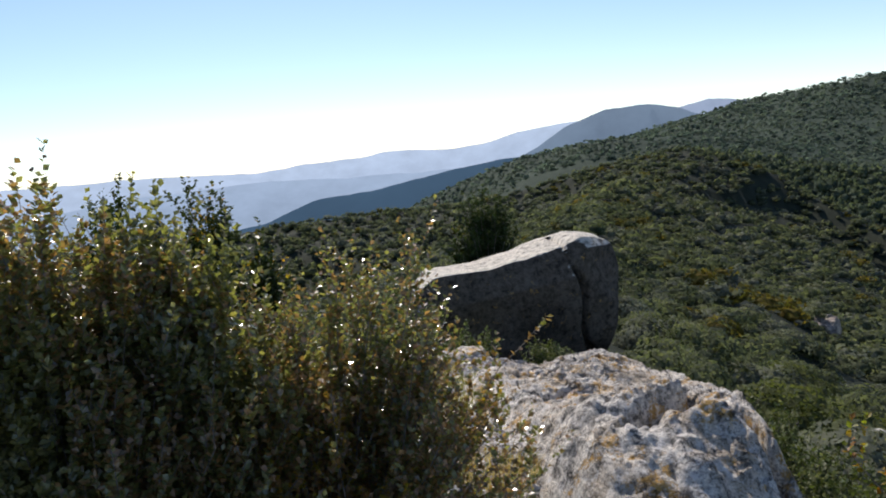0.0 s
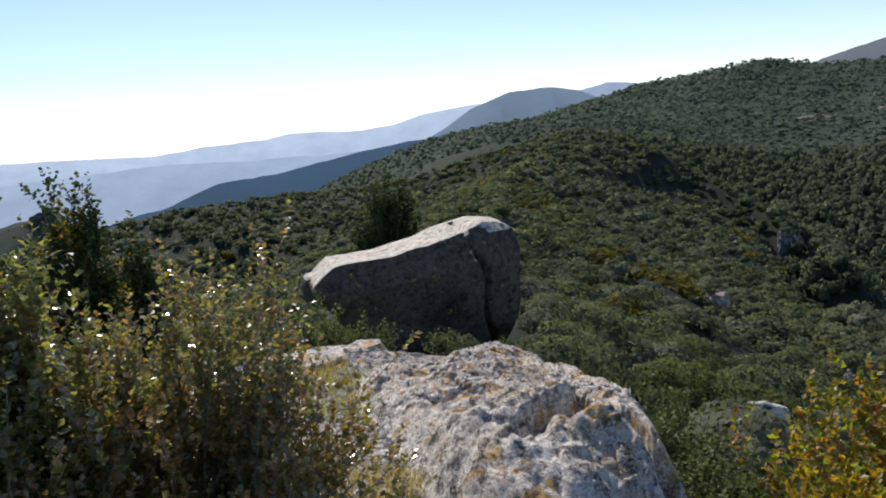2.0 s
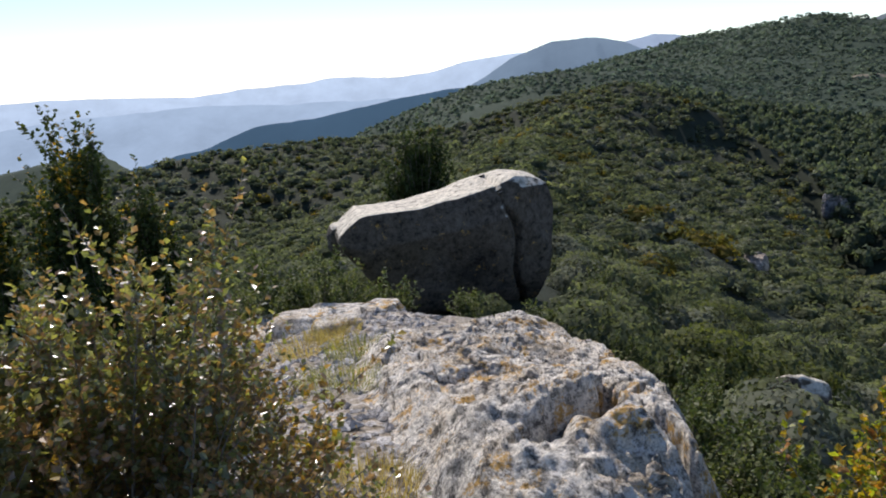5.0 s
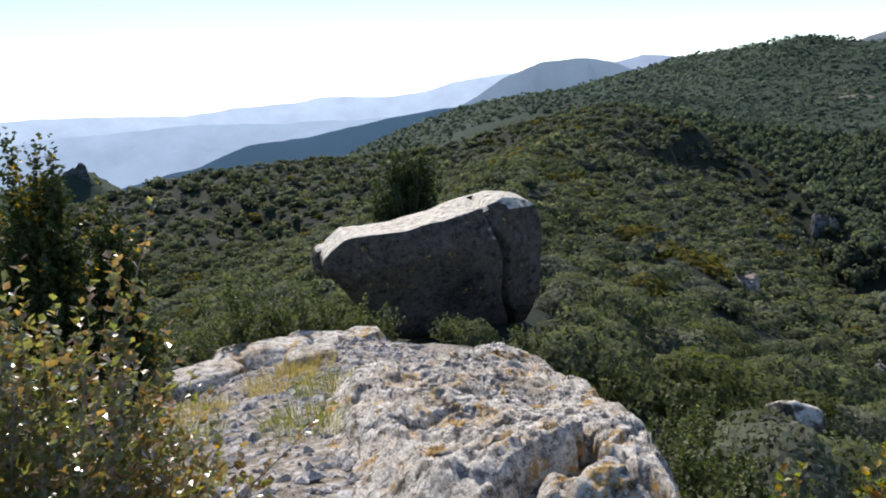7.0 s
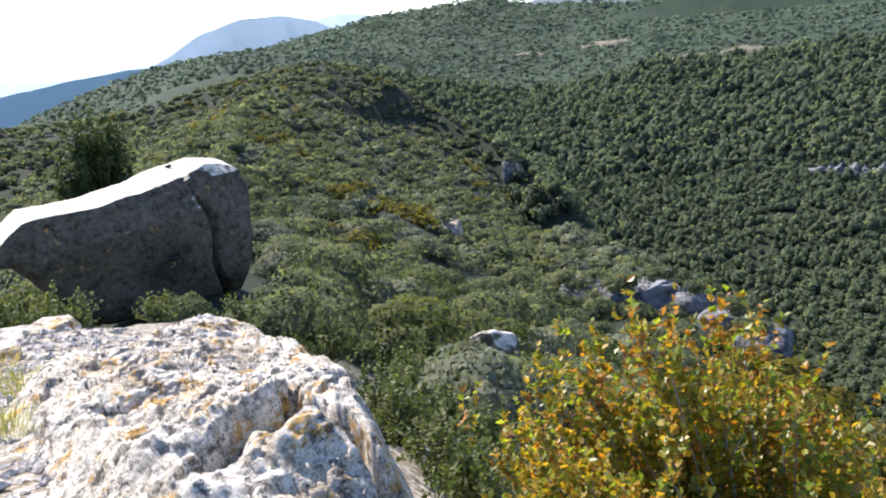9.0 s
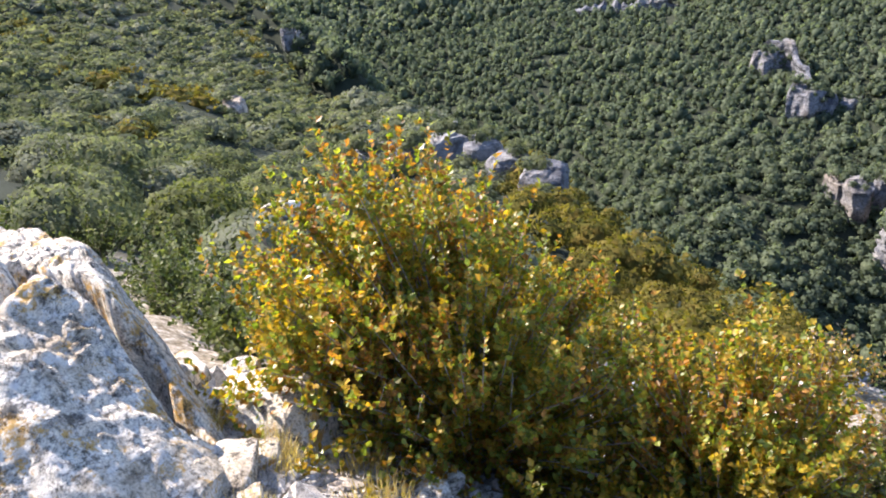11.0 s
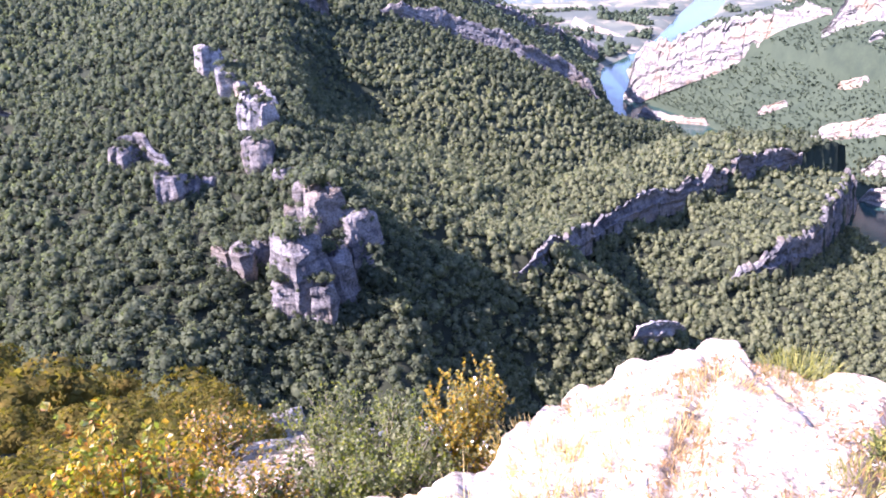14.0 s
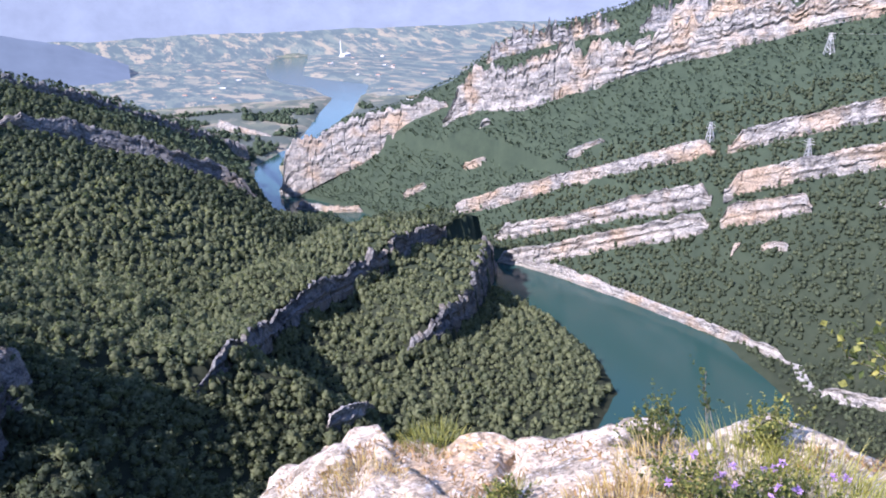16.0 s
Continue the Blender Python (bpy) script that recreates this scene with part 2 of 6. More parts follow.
def rock_material(name, pale, grey, stain, scale, lichen=0.0, strata=0.0, bump_distance=0.02, rough=0.9, sunlit_crust=None):
    """Weathered limestone: pale and grey patches, stains, dark pits, optional orange and black lichen, optional beds."""
    m, nt, b = material(name)
    pos = position(nt)
    big = texture(nt, "Noise", scale * 0.35, 5, 0.6, pos)
    mid = texture(nt, "Noise", scale * 1.7, 6, 0.7, pos)
    fine = texture(nt, "Noise", scale * 11, 5, 0.75, pos)
    col = ramp(nt, mid.outputs[0], [(0.38, grey), (0.51, pale), (0.64, tuple(min(1, c * 1.16) for c in pale))]).outputs[0]
    st = ramp(nt, big.outputs[0], [(0.48, (0, 0, 0)), (0.62, (1, 1, 1))])
    col = blend(nt, st.outputs[0], col, blend(nt, 0.65, col, stain))
    sp = ramp(nt, fine.outputs[0], [(0.36, (0.28, 0.27, 0.26)), (0.48, (0.85, 0.85, 0.85)), (0.62, (1.18, 1.18, 1.18))])
    col = blend(nt, 0.9, col, sp.outputs[0], "MULTIPLY")
    height = mid.outputs[0]
    if strata:
        stretch = nt.nodes.new("ShaderNodeMapping")
        stretch.inputs["Scale"].default_value = (0.02, 0.02, strata)
        nt.links.new(pos, stretch.inputs[0])
        beds = texture(nt, "Noise", 1.0, 6, 0.7, stretch.outputs[0])
        bd = ramp(nt, beds.outputs[0], [(0.36, (0.42, 0.40, 0.38)), (0.5, (1, 1, 1)), (0.66, (1.08, 1.0, 0.9))])
        col = blend(nt, 0.8, col, bd.outputs[0], "MULTIPLY")
        height = beds.outputs[0]
    if lichen:
        ln = texture(nt, "Noise", 3.6, 9, 0.82, pos)
        mask = ramp(nt, ln.outputs[0], [(0.60 - 0.055 * lichen, (0, 0, 0)), (0.64 - 0.055 * lichen, (0.9, 0.9, 0.9))])
        col = blend(nt, mask.outputs[0], col, blend(nt, fine.outputs[0], (0.66, 0.30, 0.03), (0.46, 0.36, 0.14)))
        white = ramp(nt, texture(nt, "Noise", 13.0 if lichen > 0.3 else 0.01, 8, 0.8, pos).outputs[0], [(0.545, (0, 0, 0)), (0.585, (0.75, 0.75, 0.75))])
        col = blend(nt, white.outputs[0], col, (0.74, 0.72, 0.68))
        lb = texture(nt, "Noise", 9.0, 9, 0.85, pos)
        dark = ramp(nt, lb.outputs[0], [(0.52, (1, 1, 1)), (0.575, (0.20, 0.20, 0.21))])
        col = blend(nt, 0.55 + 0.35 * lichen, col, dark.outputs[0], "MULTIPLY")
    if sunlit_crust:
        # pale lichen over the upper faces, brightened to stand in for sunlight
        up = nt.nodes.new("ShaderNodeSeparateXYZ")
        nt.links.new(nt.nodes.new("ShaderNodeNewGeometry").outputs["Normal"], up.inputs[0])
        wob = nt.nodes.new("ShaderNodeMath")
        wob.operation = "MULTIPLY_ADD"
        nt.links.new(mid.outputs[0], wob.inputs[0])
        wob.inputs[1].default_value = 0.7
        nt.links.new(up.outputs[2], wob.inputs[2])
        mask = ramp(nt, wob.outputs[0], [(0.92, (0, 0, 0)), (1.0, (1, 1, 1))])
        col = blend(nt, mask.outputs[0], col, blend(nt, 1.0, sunlit_crust, sp.outputs[0], "MULTIPLY"))
    nt.links.new(col, b.inputs["Base Color"])
    b.inputs["Roughness"].default_value = rough
    b.inputs["Specular IOR Level"].default_value = 0.2
    add = nt.nodes.new("ShaderNodeMath")
    add.operation = "MULTIPLY_ADD"
    nt.links.new(fine.outputs[0], add.inputs[0])
    add.inputs[1].default_value = 0.35
    nt.links.new(height, add.inputs[2])
    bump(nt, b, add.outputs[0], 1.0, bump_distance)
    return m


def ground_material():
    """One sheet: litter and grit near by, rocky soil under the scrub, woodland floor darkened for the shade between
    crowns, fields on the far plain.
    """
    m, nt, b = material("land")
    pos = position(nt)
    geo = nt.nodes.new("ShaderNodeNewGeometry")
    fine = texture(nt, "Noise", 14, 6, 0.75, pos)
    mid = texture(nt, "Noise", 1.6, 6, 0.7, pos)
    grit = ramp(nt, fine.outputs[0], [(0.36, (0.06, 0.048, 0.035)), (0.47, (0.20, 0.17, 0.13)), (0.56, (0.42, 0.38, 0.33)), (0.66, (0.72, 0.70, 0.66))])
    soil = ramp(nt, mid.outputs[0], [(0.38, (0.22, 0.17, 0.10)), (0.62, (0.40, 0.36, 0.30))])
    near = blend(nt, 0.30, grit.outputs[0], soil.outputs[0])
    # darkened so that gaps between the crowns look shaded
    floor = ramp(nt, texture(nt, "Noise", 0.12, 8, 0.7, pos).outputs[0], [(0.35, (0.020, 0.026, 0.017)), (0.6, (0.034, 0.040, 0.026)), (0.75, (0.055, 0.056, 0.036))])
    # fields and woods of the plain, palette turned blue-grey to stand in for haze
    cells = nt.nodes.new("ShaderNodeTexVoronoi")
    cells.inputs["Scale"].default_value = 0.021
    warp = nt.nodes.new("ShaderNodeMapping")
    warp.inputs["Scale"].default_value = (1.0, 1.7, 1.0)
    warp.inputs["Rotation"].default_value = (0, 0, 0.5)
    nt.links.new(pos, warp.inputs[0])
    nt.links.new(warp.outputs[0], cells.inputs["Vector"])
    sep = nt.nodes.new("ShaderNodeSeparateColor")
    nt.links.new(cells.outputs["Color"], sep.inputs[0])
    field = ramp(nt, sep.outputs[0], [(0.0, (0.09, 0.11, 0.10)), (0.45, (0.13, 0.15, 0.12)), (0.55, (0.20, 0.19, 0.15)), (0.8, (0.26, 0.235, 0.185)), (1.0, (0.16, 0.18, 0.13))])
    woods = texture(nt, "Noise", 0.004, 6, 0.65, pos)
    wmask = ramp(nt, woods.outputs[0], [(0.46, (1, 1, 1)), (0.52, (0, 0, 0))])
    plain = blend(nt, wmask.outputs[0], field.outputs[0], (0.085, 0.105, 0.095))
    xyz = nt.nodes.new("ShaderNodeSeparateXYZ")
    nt.links.new(pos, xyz.inputs[0])
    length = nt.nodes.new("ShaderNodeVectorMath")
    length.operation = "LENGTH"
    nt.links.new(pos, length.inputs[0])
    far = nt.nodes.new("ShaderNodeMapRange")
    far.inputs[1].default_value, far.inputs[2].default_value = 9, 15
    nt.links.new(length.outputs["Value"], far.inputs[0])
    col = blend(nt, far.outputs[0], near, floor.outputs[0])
    # farther woodland ground, tinted bluish green to stand in for haze
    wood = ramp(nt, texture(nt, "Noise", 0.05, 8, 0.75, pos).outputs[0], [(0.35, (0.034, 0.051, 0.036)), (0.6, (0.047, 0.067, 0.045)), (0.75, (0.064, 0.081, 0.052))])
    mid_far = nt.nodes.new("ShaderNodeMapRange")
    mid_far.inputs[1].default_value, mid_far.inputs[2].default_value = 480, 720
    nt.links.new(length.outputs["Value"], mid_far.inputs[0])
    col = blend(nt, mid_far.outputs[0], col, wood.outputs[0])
    out = nt.nodes.new("ShaderNodeMapRange")
    out.inputs[1].default_value, out.inputs[2].default_value = 1150, 1250
    nt.links.new(length.outputs["Value"], out.inputs[0])
    low = nt.nodes.new("ShaderNodeMapRange")
    low.inputs[1].default_value, low.inputs[2].default_value = -225, -205
    low.inputs[3].default_value, low.inputs[4].default_value = 1, 0
    nt.links.new(xyz.outputs[2], low.inputs[0])
    both = nt.nodes.new("ShaderNodeMath")
    both.operation = "MULTIPLY"
    outer = nt.nodes.new("ShaderNodeMapRange")
    outer.inputs[1].default_value, outer.inputs[2].default_value = 2300, 2400
    nt.links.new(length.outputs["Value"], outer.inputs[0])
    either = nt.nodes.new("ShaderNodeMath")
    either.operation = "MAXIMUM"
    nt.links.new(low.outputs[0], either.inputs[0])
    nt.links.new(outer.outputs[0], either.inputs[1])
    nt.links.new(out.outputs[0], both.inputs[0])
    nt.links.new(either.outputs[0], both.inputs[1])
    col = blend(nt, both.outputs[0], col, plain)
    nt.links.new(col, b.inputs["Base Color"])
    b.inputs["Roughness"].default_value = 0.95
    b.inputs["Specular IOR Level"].default_value = 0.1
    bump(nt, b, fine.outputs[0], 0.8, 0.03)
    return m


LAND = ground_material()
ROCK_NEAR = rock_material("lichened_limestone", (0.76, 0.71, 0.62), (0.21, 0.20, 0.18), (0.54, 0.44, 0.31), 7.0, lichen=1.15, bump_distance=0.035)
ROCK_PALE = rock_material("pale_limestone", (0.56, 0.48, 0.385), (0.25, 0.21, 0.165), (0.52, 0.36, 0.22), 2.0, lichen=0.45, bump_distance=0.03)
# boulder: shade put into a dark body, sunlight into the pale top
ROCK_BOULDER = rock_material("grey_limestone", (0.128, 0.106, 0.082), (0.064, 0.054, 0.043), (0.12, 0.095, 0.06), 0.6, lichen=0.02, bump_distance=0.06, sunlit_crust=(0.60, 0.55, 0.45))
CLIFF = rock_material("cliff_limestone", (0.32, 0.32, 0.325), (0.15, 0.16, 0.18), (0.55, 0.42, 0.28), 0.10, strata=0.22, bump_distance=1.2)
CLIFF_WARM = rock_material("pale_cliff_limestone", (0.345, 0.338, 0.325), (0.15, 0.152, 0.16), (0.42, 0.31, 0.21), 0.075, strata=0.30, bump_distance=1.5)
# oak greens shifted towards blue to stand in for air haze in the gorge
FOREST = foliage_material("forest_leaves", (0.066, 0.090, 0.066), (0.116, 0.146, 0.098), (0.175, 0.200, 0.124), 0.5, 0.50, tint_scale=0.13, spread=0.75, through_leaf=(1.2, 1.25, 0.8), rough=0.9, spec=0.06)
# yellower oaks, with sunlight and haze also put into their colour
FOREST_SUNLIT = foliage_material("sunlit_forest_leaves", (0.108, 0.138, 0.092), (0.190, 0.218, 0.134), (0.250, 0.275, 0.160), 0.5, 0.50, tint_scale=0.13, spread=0.75, through_leaf=(1.2, 1.25, 0.8), rough=0.9, spec=0.06)
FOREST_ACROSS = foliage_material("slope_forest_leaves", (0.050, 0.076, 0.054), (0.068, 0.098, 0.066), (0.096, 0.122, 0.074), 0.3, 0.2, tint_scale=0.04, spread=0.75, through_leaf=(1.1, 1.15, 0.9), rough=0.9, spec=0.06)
# distant leaf greens made paler and bluer to stand in for haze
FOREST_HAZY = foliage_material("hazy_forest_leaves", (0.078, 0.108, 0.085), (0.112, 0.144, 0.105), (0.160, 0.180, 0.118), 0.2, 0.50, tint_scale=0.025, spread=0.8, through_leaf=(1.2, 1.3, 1.2), rough=0.9, spec=0.06)
SCRUB = foliage_material("scrub_leaves", (0.072, 0.090, 0.058), (0.126, 0.145, 0.088), (0.205, 0.212, 0.130), 1.2, 0.48, tint_scale=0.3, spread=0.7, through_leaf=(1.3, 1.35, 0.8), rough=0.9, spec=0.06)
SCRUB_GREY = foliage_material("silvery_scrub_leaves", (0.095, 0.110, 0.085), (0.160, 0.175, 0.130), (0.240, 0.250, 0.185), 1.6, 0.40, tint_scale=0.5, spread=0.7, through_leaf=(1.2, 1.25, 0.9), rough=0.9, spec=0.06)
SCRUB_BRONZE = foliage_material("bronze_scrub_leaves", (0.052, 0.058, 0.016), (0.118, 0.106, 0.030), (0.215, 0.150, 0.040), 1.6, 0.42, tint_scale=0.5, spread=0.55, rough=0.9, spec=0.06)
CLIFF_CRAG = rock_material("crag_limestone", (0.20, 0.20, 0.205), (0.085, 0.09, 0.105), (0.26, 0.215, 0.165), 0.10, strata=0.25, bump_distance=1.0)
# cliff limestone again, darker and bluer: shade put into its colour
CLIFF_SHADED = rock_material("shaded_cliff_limestone", (0.185, 0.19, 0.20), (0.085, 0.092, 0.105), (0.22, 0.19, 0.155), 0.10, strata=0.22, bump_distance=1.2)

# ---- building helpers ----
CAPS = []            # shelves behind the brows of some cliffs



def mesh_object(name, verts, faces, mat, smooth=True):
    me = bpy.data.meshes.new(name)
    verts, faces = np.asarray(verts, np.float32), np.asarray(faces, np.int32)
    n = faces.shape[1]
    me.vertices.add(len(verts))
    me.vertices.foreach_set("co", verts.ravel())
    me.loops.add(faces.size)
    me.loops.foreach_set("vertex_index", faces.ravel())
    me.polygons.add(len(faces))
    me.polygons.foreach_set("loop_start", np.arange(0, faces.size, n, dtype=np.int32))
    me.polygons.foreach_set("loop_total", np.full(len(faces), n, dtype=np.int32))
    me.polygons.foreach_set("use_smooth", np.full(len(faces), smooth))
    me.update(calc_edges=True)
    me.materials.append(mat)
    return new(name, me)


def part(name, bm, mat, parent, label=""):
    me = bpy.data.meshes.new(name)
    bm.to_mesh(me)
    bm.free()
    me.materials.append(mat)
    ob = new(name, me)
    ob.parent = parent
    return tagged(ob, label)


def grid_faces(rows, cols, wrap=False):
    i, j = np.meshgrid(np.arange(rows - 1), np.arange(cols if wrap else cols - 1), indexing="ij")
    a, b = i * cols + j, i * cols + (j + 1) % cols
    return np.stack([a, b, b + cols, a + cols], -1).reshape(-1, 4)


def thing(name, label, category, group="", at=(0, 0, 0)):
    ob = new(name)
    ob.location = at
    return tagged(ob, label, category, group)


def ground_height(x, y):
    """The sheet of ground with its fine unevenness."""
    x, y = np.asarray(x, float), np.asarray(y, float)
    r = np.hypot(x, y)
    z = relief(x, y)
    z = z + 0.05 * fbm(x * 1.3, y * 1.3, 4, 31) * np.clip(1.5 - r / 30, 0, 1)
    for pts, own in CAPS:
        near = (np.abs(x - own[0]) < own[2]) & (np.abs(y - own[1]) < own[2])
        if not near.any():
            continue
        d, top, side = near_line(x[near], y[near], pts)
        cap = np.where((side == own[3]) & (d > 1.0), top - 0.6 - np.maximum(d - own[4], 0) * 0.5 + 0.04 * d, -999)
        z[near] = np.maximum(z[near], cap)
    return z + 0.6 * fbm(x / 6, y / 6, 3, 33) * np.clip((r - 15) / 60, 0, 1)



# ---- cliffs: bands of bare limestone that step out of the slopes ----
MARCH = np.geomspace(25, 1500, 900)
BANDS = []


def meet(az, el):
    """Level distance at which the line of sight from the ridge at this bearing and angle meets the land."""
    a = radians(az)
    up = np.degrees(np.arctan2(relief(MARCH * math.sin(a), MARCH * math.cos(a)), MARCH))
    k = int(np.argmax(up >= el))
    if up[k] < el:
        k = int(np.argmax(up))
    return float(MARCH[max(k - 1, 0)])


def cliff(name, line, mat, label, step=2.6, rough=1.0, columns=0.0, seed=0, shelf=False, jag=1.0):
    """A rock band. line: bearing, angle of the foot, angle of the brow, in order along the band."""
    dist = [q[3] if len(q) > 3 else meet(q[0], q[1]) for q in line]
    line = np.array([q[:3] for q in line], float)
    BANDS.append(np.column_stack([line, dist]))
    foot = [(polar(a, 1, z=0)[:2], d, b, c) for (a, b, c), d in zip(line, dist)]
    pts = np.array([(p[0] * d, p[1] * d, d * math.tan(radians(b)), d * math.tan(radians(c))) for p, d, b, c in foot])
    # pull stray feet in so that the band runs evenly
    if len(pts) > 2:
        d = np.hypot(pts[:, 0], pts[:, 1])
        for k in range(1, len(d) - 1):
            lo, hi = sorted((d[k - 1], d[k + 1]))
            f = np.clip(d[k], lo * 0.92, hi * 1.08) / d[k]
            pts[k] *= f
    seg = np.concatenate([[0], np.cumsum(np.hypot(np.diff(pts[:, 0]), np.diff(pts[:, 1])))])
    n = max(8, int(seg[-1] / step))
    s = np.linspace(0, seg[-1], n)
    c = np.stack([np.interp(s, seg, pts[:, k]) for k in range(4)], 1)
    tall = np.maximum(c[:, 3] - c[:, 2], 1.0)
    steps = np.round(2.2 * fbm(s / 11, s * 0, 3, seed)) / 2.2
    tall = tall * (1 + jag * (0.17 * steps + 0.09 * vnoise(s / 2.6, s * 0, seed + 5))) * np.clip(np.minimum(s, seg[-1] - s) / (0.04 * seg[-1] + 2), 0.3, 1)
    if columns:
        tall = tall * (0.45 + 0.75 * (0.5 + 0.5 * vnoise(s / (0.9 + columns), s * 0, seed + 6)) ** 1.3)
    out = -c[:, :2] / np.hypot(c[:, 0], c[:, 1])[:, None]
    run = np.gradient(c[:, :2], axis=0)
    run /= np.linalg.norm(run, axis=1)[:, None] + 1e-9
    nrm = np.stack([-run[:, 1], run[:, 0]], 1)
    nrm *= np.sign((nrm * out).sum(1))[:, None]
    m = int(np.clip(tall.max() / step, 5, 26))
    rows = []
    for k in range(-1, m + 3):
        f = k / m
        bed = np.round(2 * vnoise(f * m * 0.42 + 0.3 * vnoise(s / 45, s * 0, seed + 8), s / 130, seed + 9)) / 2
        block = np.round(2 * vnoise(s / 6.5, s * 0 + f * m * 0.22, seed + 2)) / 2
        cleft = np.abs(vnoise(s / 7.5, s * 0 + f * 1.6, seed + 3)) < 0.05
        d = rough * (1.5 * bed + 0.8 * block - 1.4 * cleft + 0.3 * vnoise(s / 1.7, s * 0 + k * 0.8, seed + 4)) + columns * np.abs(np.sin(s / 3.1 + 2 * vnoise(s / 20, s * 0, 1)))
        d = d + 2.0 - 0.12 * tall * min(max(f, 0), 1)
        if k < 0:
            z, d = c[:, 2] - 6, d
        elif k <= m:
            z = c[:, 2] + tall * f
        else:
            d = d - (k - m) * np.minimum(2.0, 0.18 * tall)
            z = c[:, 2] + tall - (k - m - 1) * (2 + 0.3 * tall)
        p = c[:, :2] + nrm * d[:, None]
        rows.append(np.column_stack([p, z]))
    v = np.array(rows)
    if shelf:
        side = near_line(c[n // 2:n // 2 + 1, 0] * 1.004, c[n // 2:n // 2 + 1, 1] * 1.004, c[:, :3])[2][0]
        brow = np.column_stack([c[:, :2], c[:, 2] + tall])[::max(1, n // 24)]
        mid = (brow.max(0) + brow.min(0)) / 2
        CAPS.append((brow, (mid[0], mid[1], float((brow.max(0) - brow.min(0))[:2].max()) / 2 + 60, side, float(tall.max() * 2.0))))
    ob = mesh_object(name, v.reshape(-1, 3), grid_faces(len(rows), n), mat, smooth=False)
    return tagged(ob, label, "cliff", kind="structure")


PALE = "pale orange-stained limestone cliff band above the river"
GREY = "grey limestone cliff among the trees"
cliff("cliff_1", [(105.4, -14.3, -10.4, 1018), (107.5, -13.2, -9.6, 1008), (110.2, -12.1, -8.8, 1000), (114, -10.9, -7.9, 985), (117.0, -9.8, -7.2, 968), (119.3, -8.9, -7.3, 955)], CLIFF_WARM, PALE, 1.6, 0.9, seed=1, jag=0.55)
cliff("cliff_2", [(118.4, -9.0, -7.8), (119.6, -8.5, -6.1), (120.6, -8.2, -5.2), (124.6, -7.8, -4.5), (127.5, -7.0, -3.9), (131.7, -5.9, -3.3), (135.5, -4.7, -2.2), (139.5, -3.6, -1.5), (149, -1.4, 0.5), (158, 0.6, 2.2)],
      CLIFF_WARM, PALE, 1.6, 1.3, seed=2)
cliff("cliff_3", [(121.8, -4.5, -3.4), (123.5, -3.9, -2.4), (125.5, -3.4, -1.9), (128.5, -2.9, -1.6), (131.5, -2.2, -1.0)], CLIFF, "grey limestone pinnacles along the crest", 1.3, 1.1, columns=1.6, seed=3)
cliff("cliff_4", [(133, -2.4, -1.0), (136.5, -2.0, 0.2), (139.5, -1.5, 0.6), (142, -0.9, 0.8), (150, 0.9, 2.2)], CLIFF, "grey limestone pinnacles along the crest", 1.3, 1.1, columns=1.6, seed=4)
cliff("cliff_5", [(118.4, -16.1, -15.3), (123.3, -14.9, -13.9), (127.7, -13.8, -12.9), (131.9, -12.8, -11.9), (137.5, -11.5, -10.3), (138.8, -11.3, -10.3)], CLIFF_WARM, PALE, 1.5, 1.0, seed=5, jag=0.5)
cliff("cliff_14", [(139.6, -11.0, -9.7), (144.9, -9.5, -8.1), (150, -8.1, -6.7), (157, -6.4, -5.1)], CLIFF_WARM, PALE, 1.5, 1.0, seed=15, jag=0.5)
cliff("cliff_6", [(122.3, -17.9, -16.9), (127.7, -17.1, -16.2), (134.2, -15.6, -14.2), (138.8, -14.6, -13.2)], CLIFF_WARM, PALE, 1.5, 1.1, seed=6, jag=0.5)
cliff("cliff_15", [(139.6, -14.2, -12.7), (145.2, -12.6, -11.1), (150.2, -11.2, -9.7), (157, -9.6, -8.3)], CLIFF_WARM, PALE, 1.5, 1.1, seed=16, jag=0.5)
cliff("cliff_7", [(122.2, -20.1, -19.0), (126, -19.6, -18.4), (132.2, -18.2, -16.9), (138.9, -16.5, -15.3)], CLIFF_WARM, PALE, 1.5, 1.1, seed=7, jag=0.5)
cliff("cliff_8", [(139.6, -16.2, -14.9), (143, -15.4, -14.1), (145.6, -14.7, -13.6)], CLIFF_WARM, PALE, 1.5, 1.1, seed=8, jag=0.5)
cliff("cliff_9", [(96.6, -27.0, -25.6), (99, -26.4, -24.9), (101.1, -25.7, -24.0), (103.4, -24.4, -22.8, 430), (105.5, -22.9, -21.6, 455), (107.6, -22.1, -20.7, 478), (109.5, -21.4, -20.2, 500), (111.8, -20.5, -19.2, 528), (113.7, -19.6, -18.0, 555), (116, -18.4, -16.9, 588), (118.2, -17.2, -16.0, 620)], CLIFF_SHADED, GREY, 1.7, 1.0, seed=9, shelf=True, jag=1.7)
cliff("cliff_10", [(122.3, -20.9, -17.7), (121.4, -22.6, -19.2), (120.0, -24.5, -21.8), (117.6, -25.9, -23.9), (114.1, -26.8, -25.8)], CLIFF_SHADED, GREY, 1.7, 1.1, seed=10, shelf=True, jag=1.5)
cliff("cliff_19", [(101.4, -8.25, -7.75, 1660), (103.2, -8.95, -8.5, 1560), (105.4, -9.7, -9.3, 1480)], CLIFF_WARM, "low pale bluff at the edge of the plain", 3.0, 0.8, seed=19)
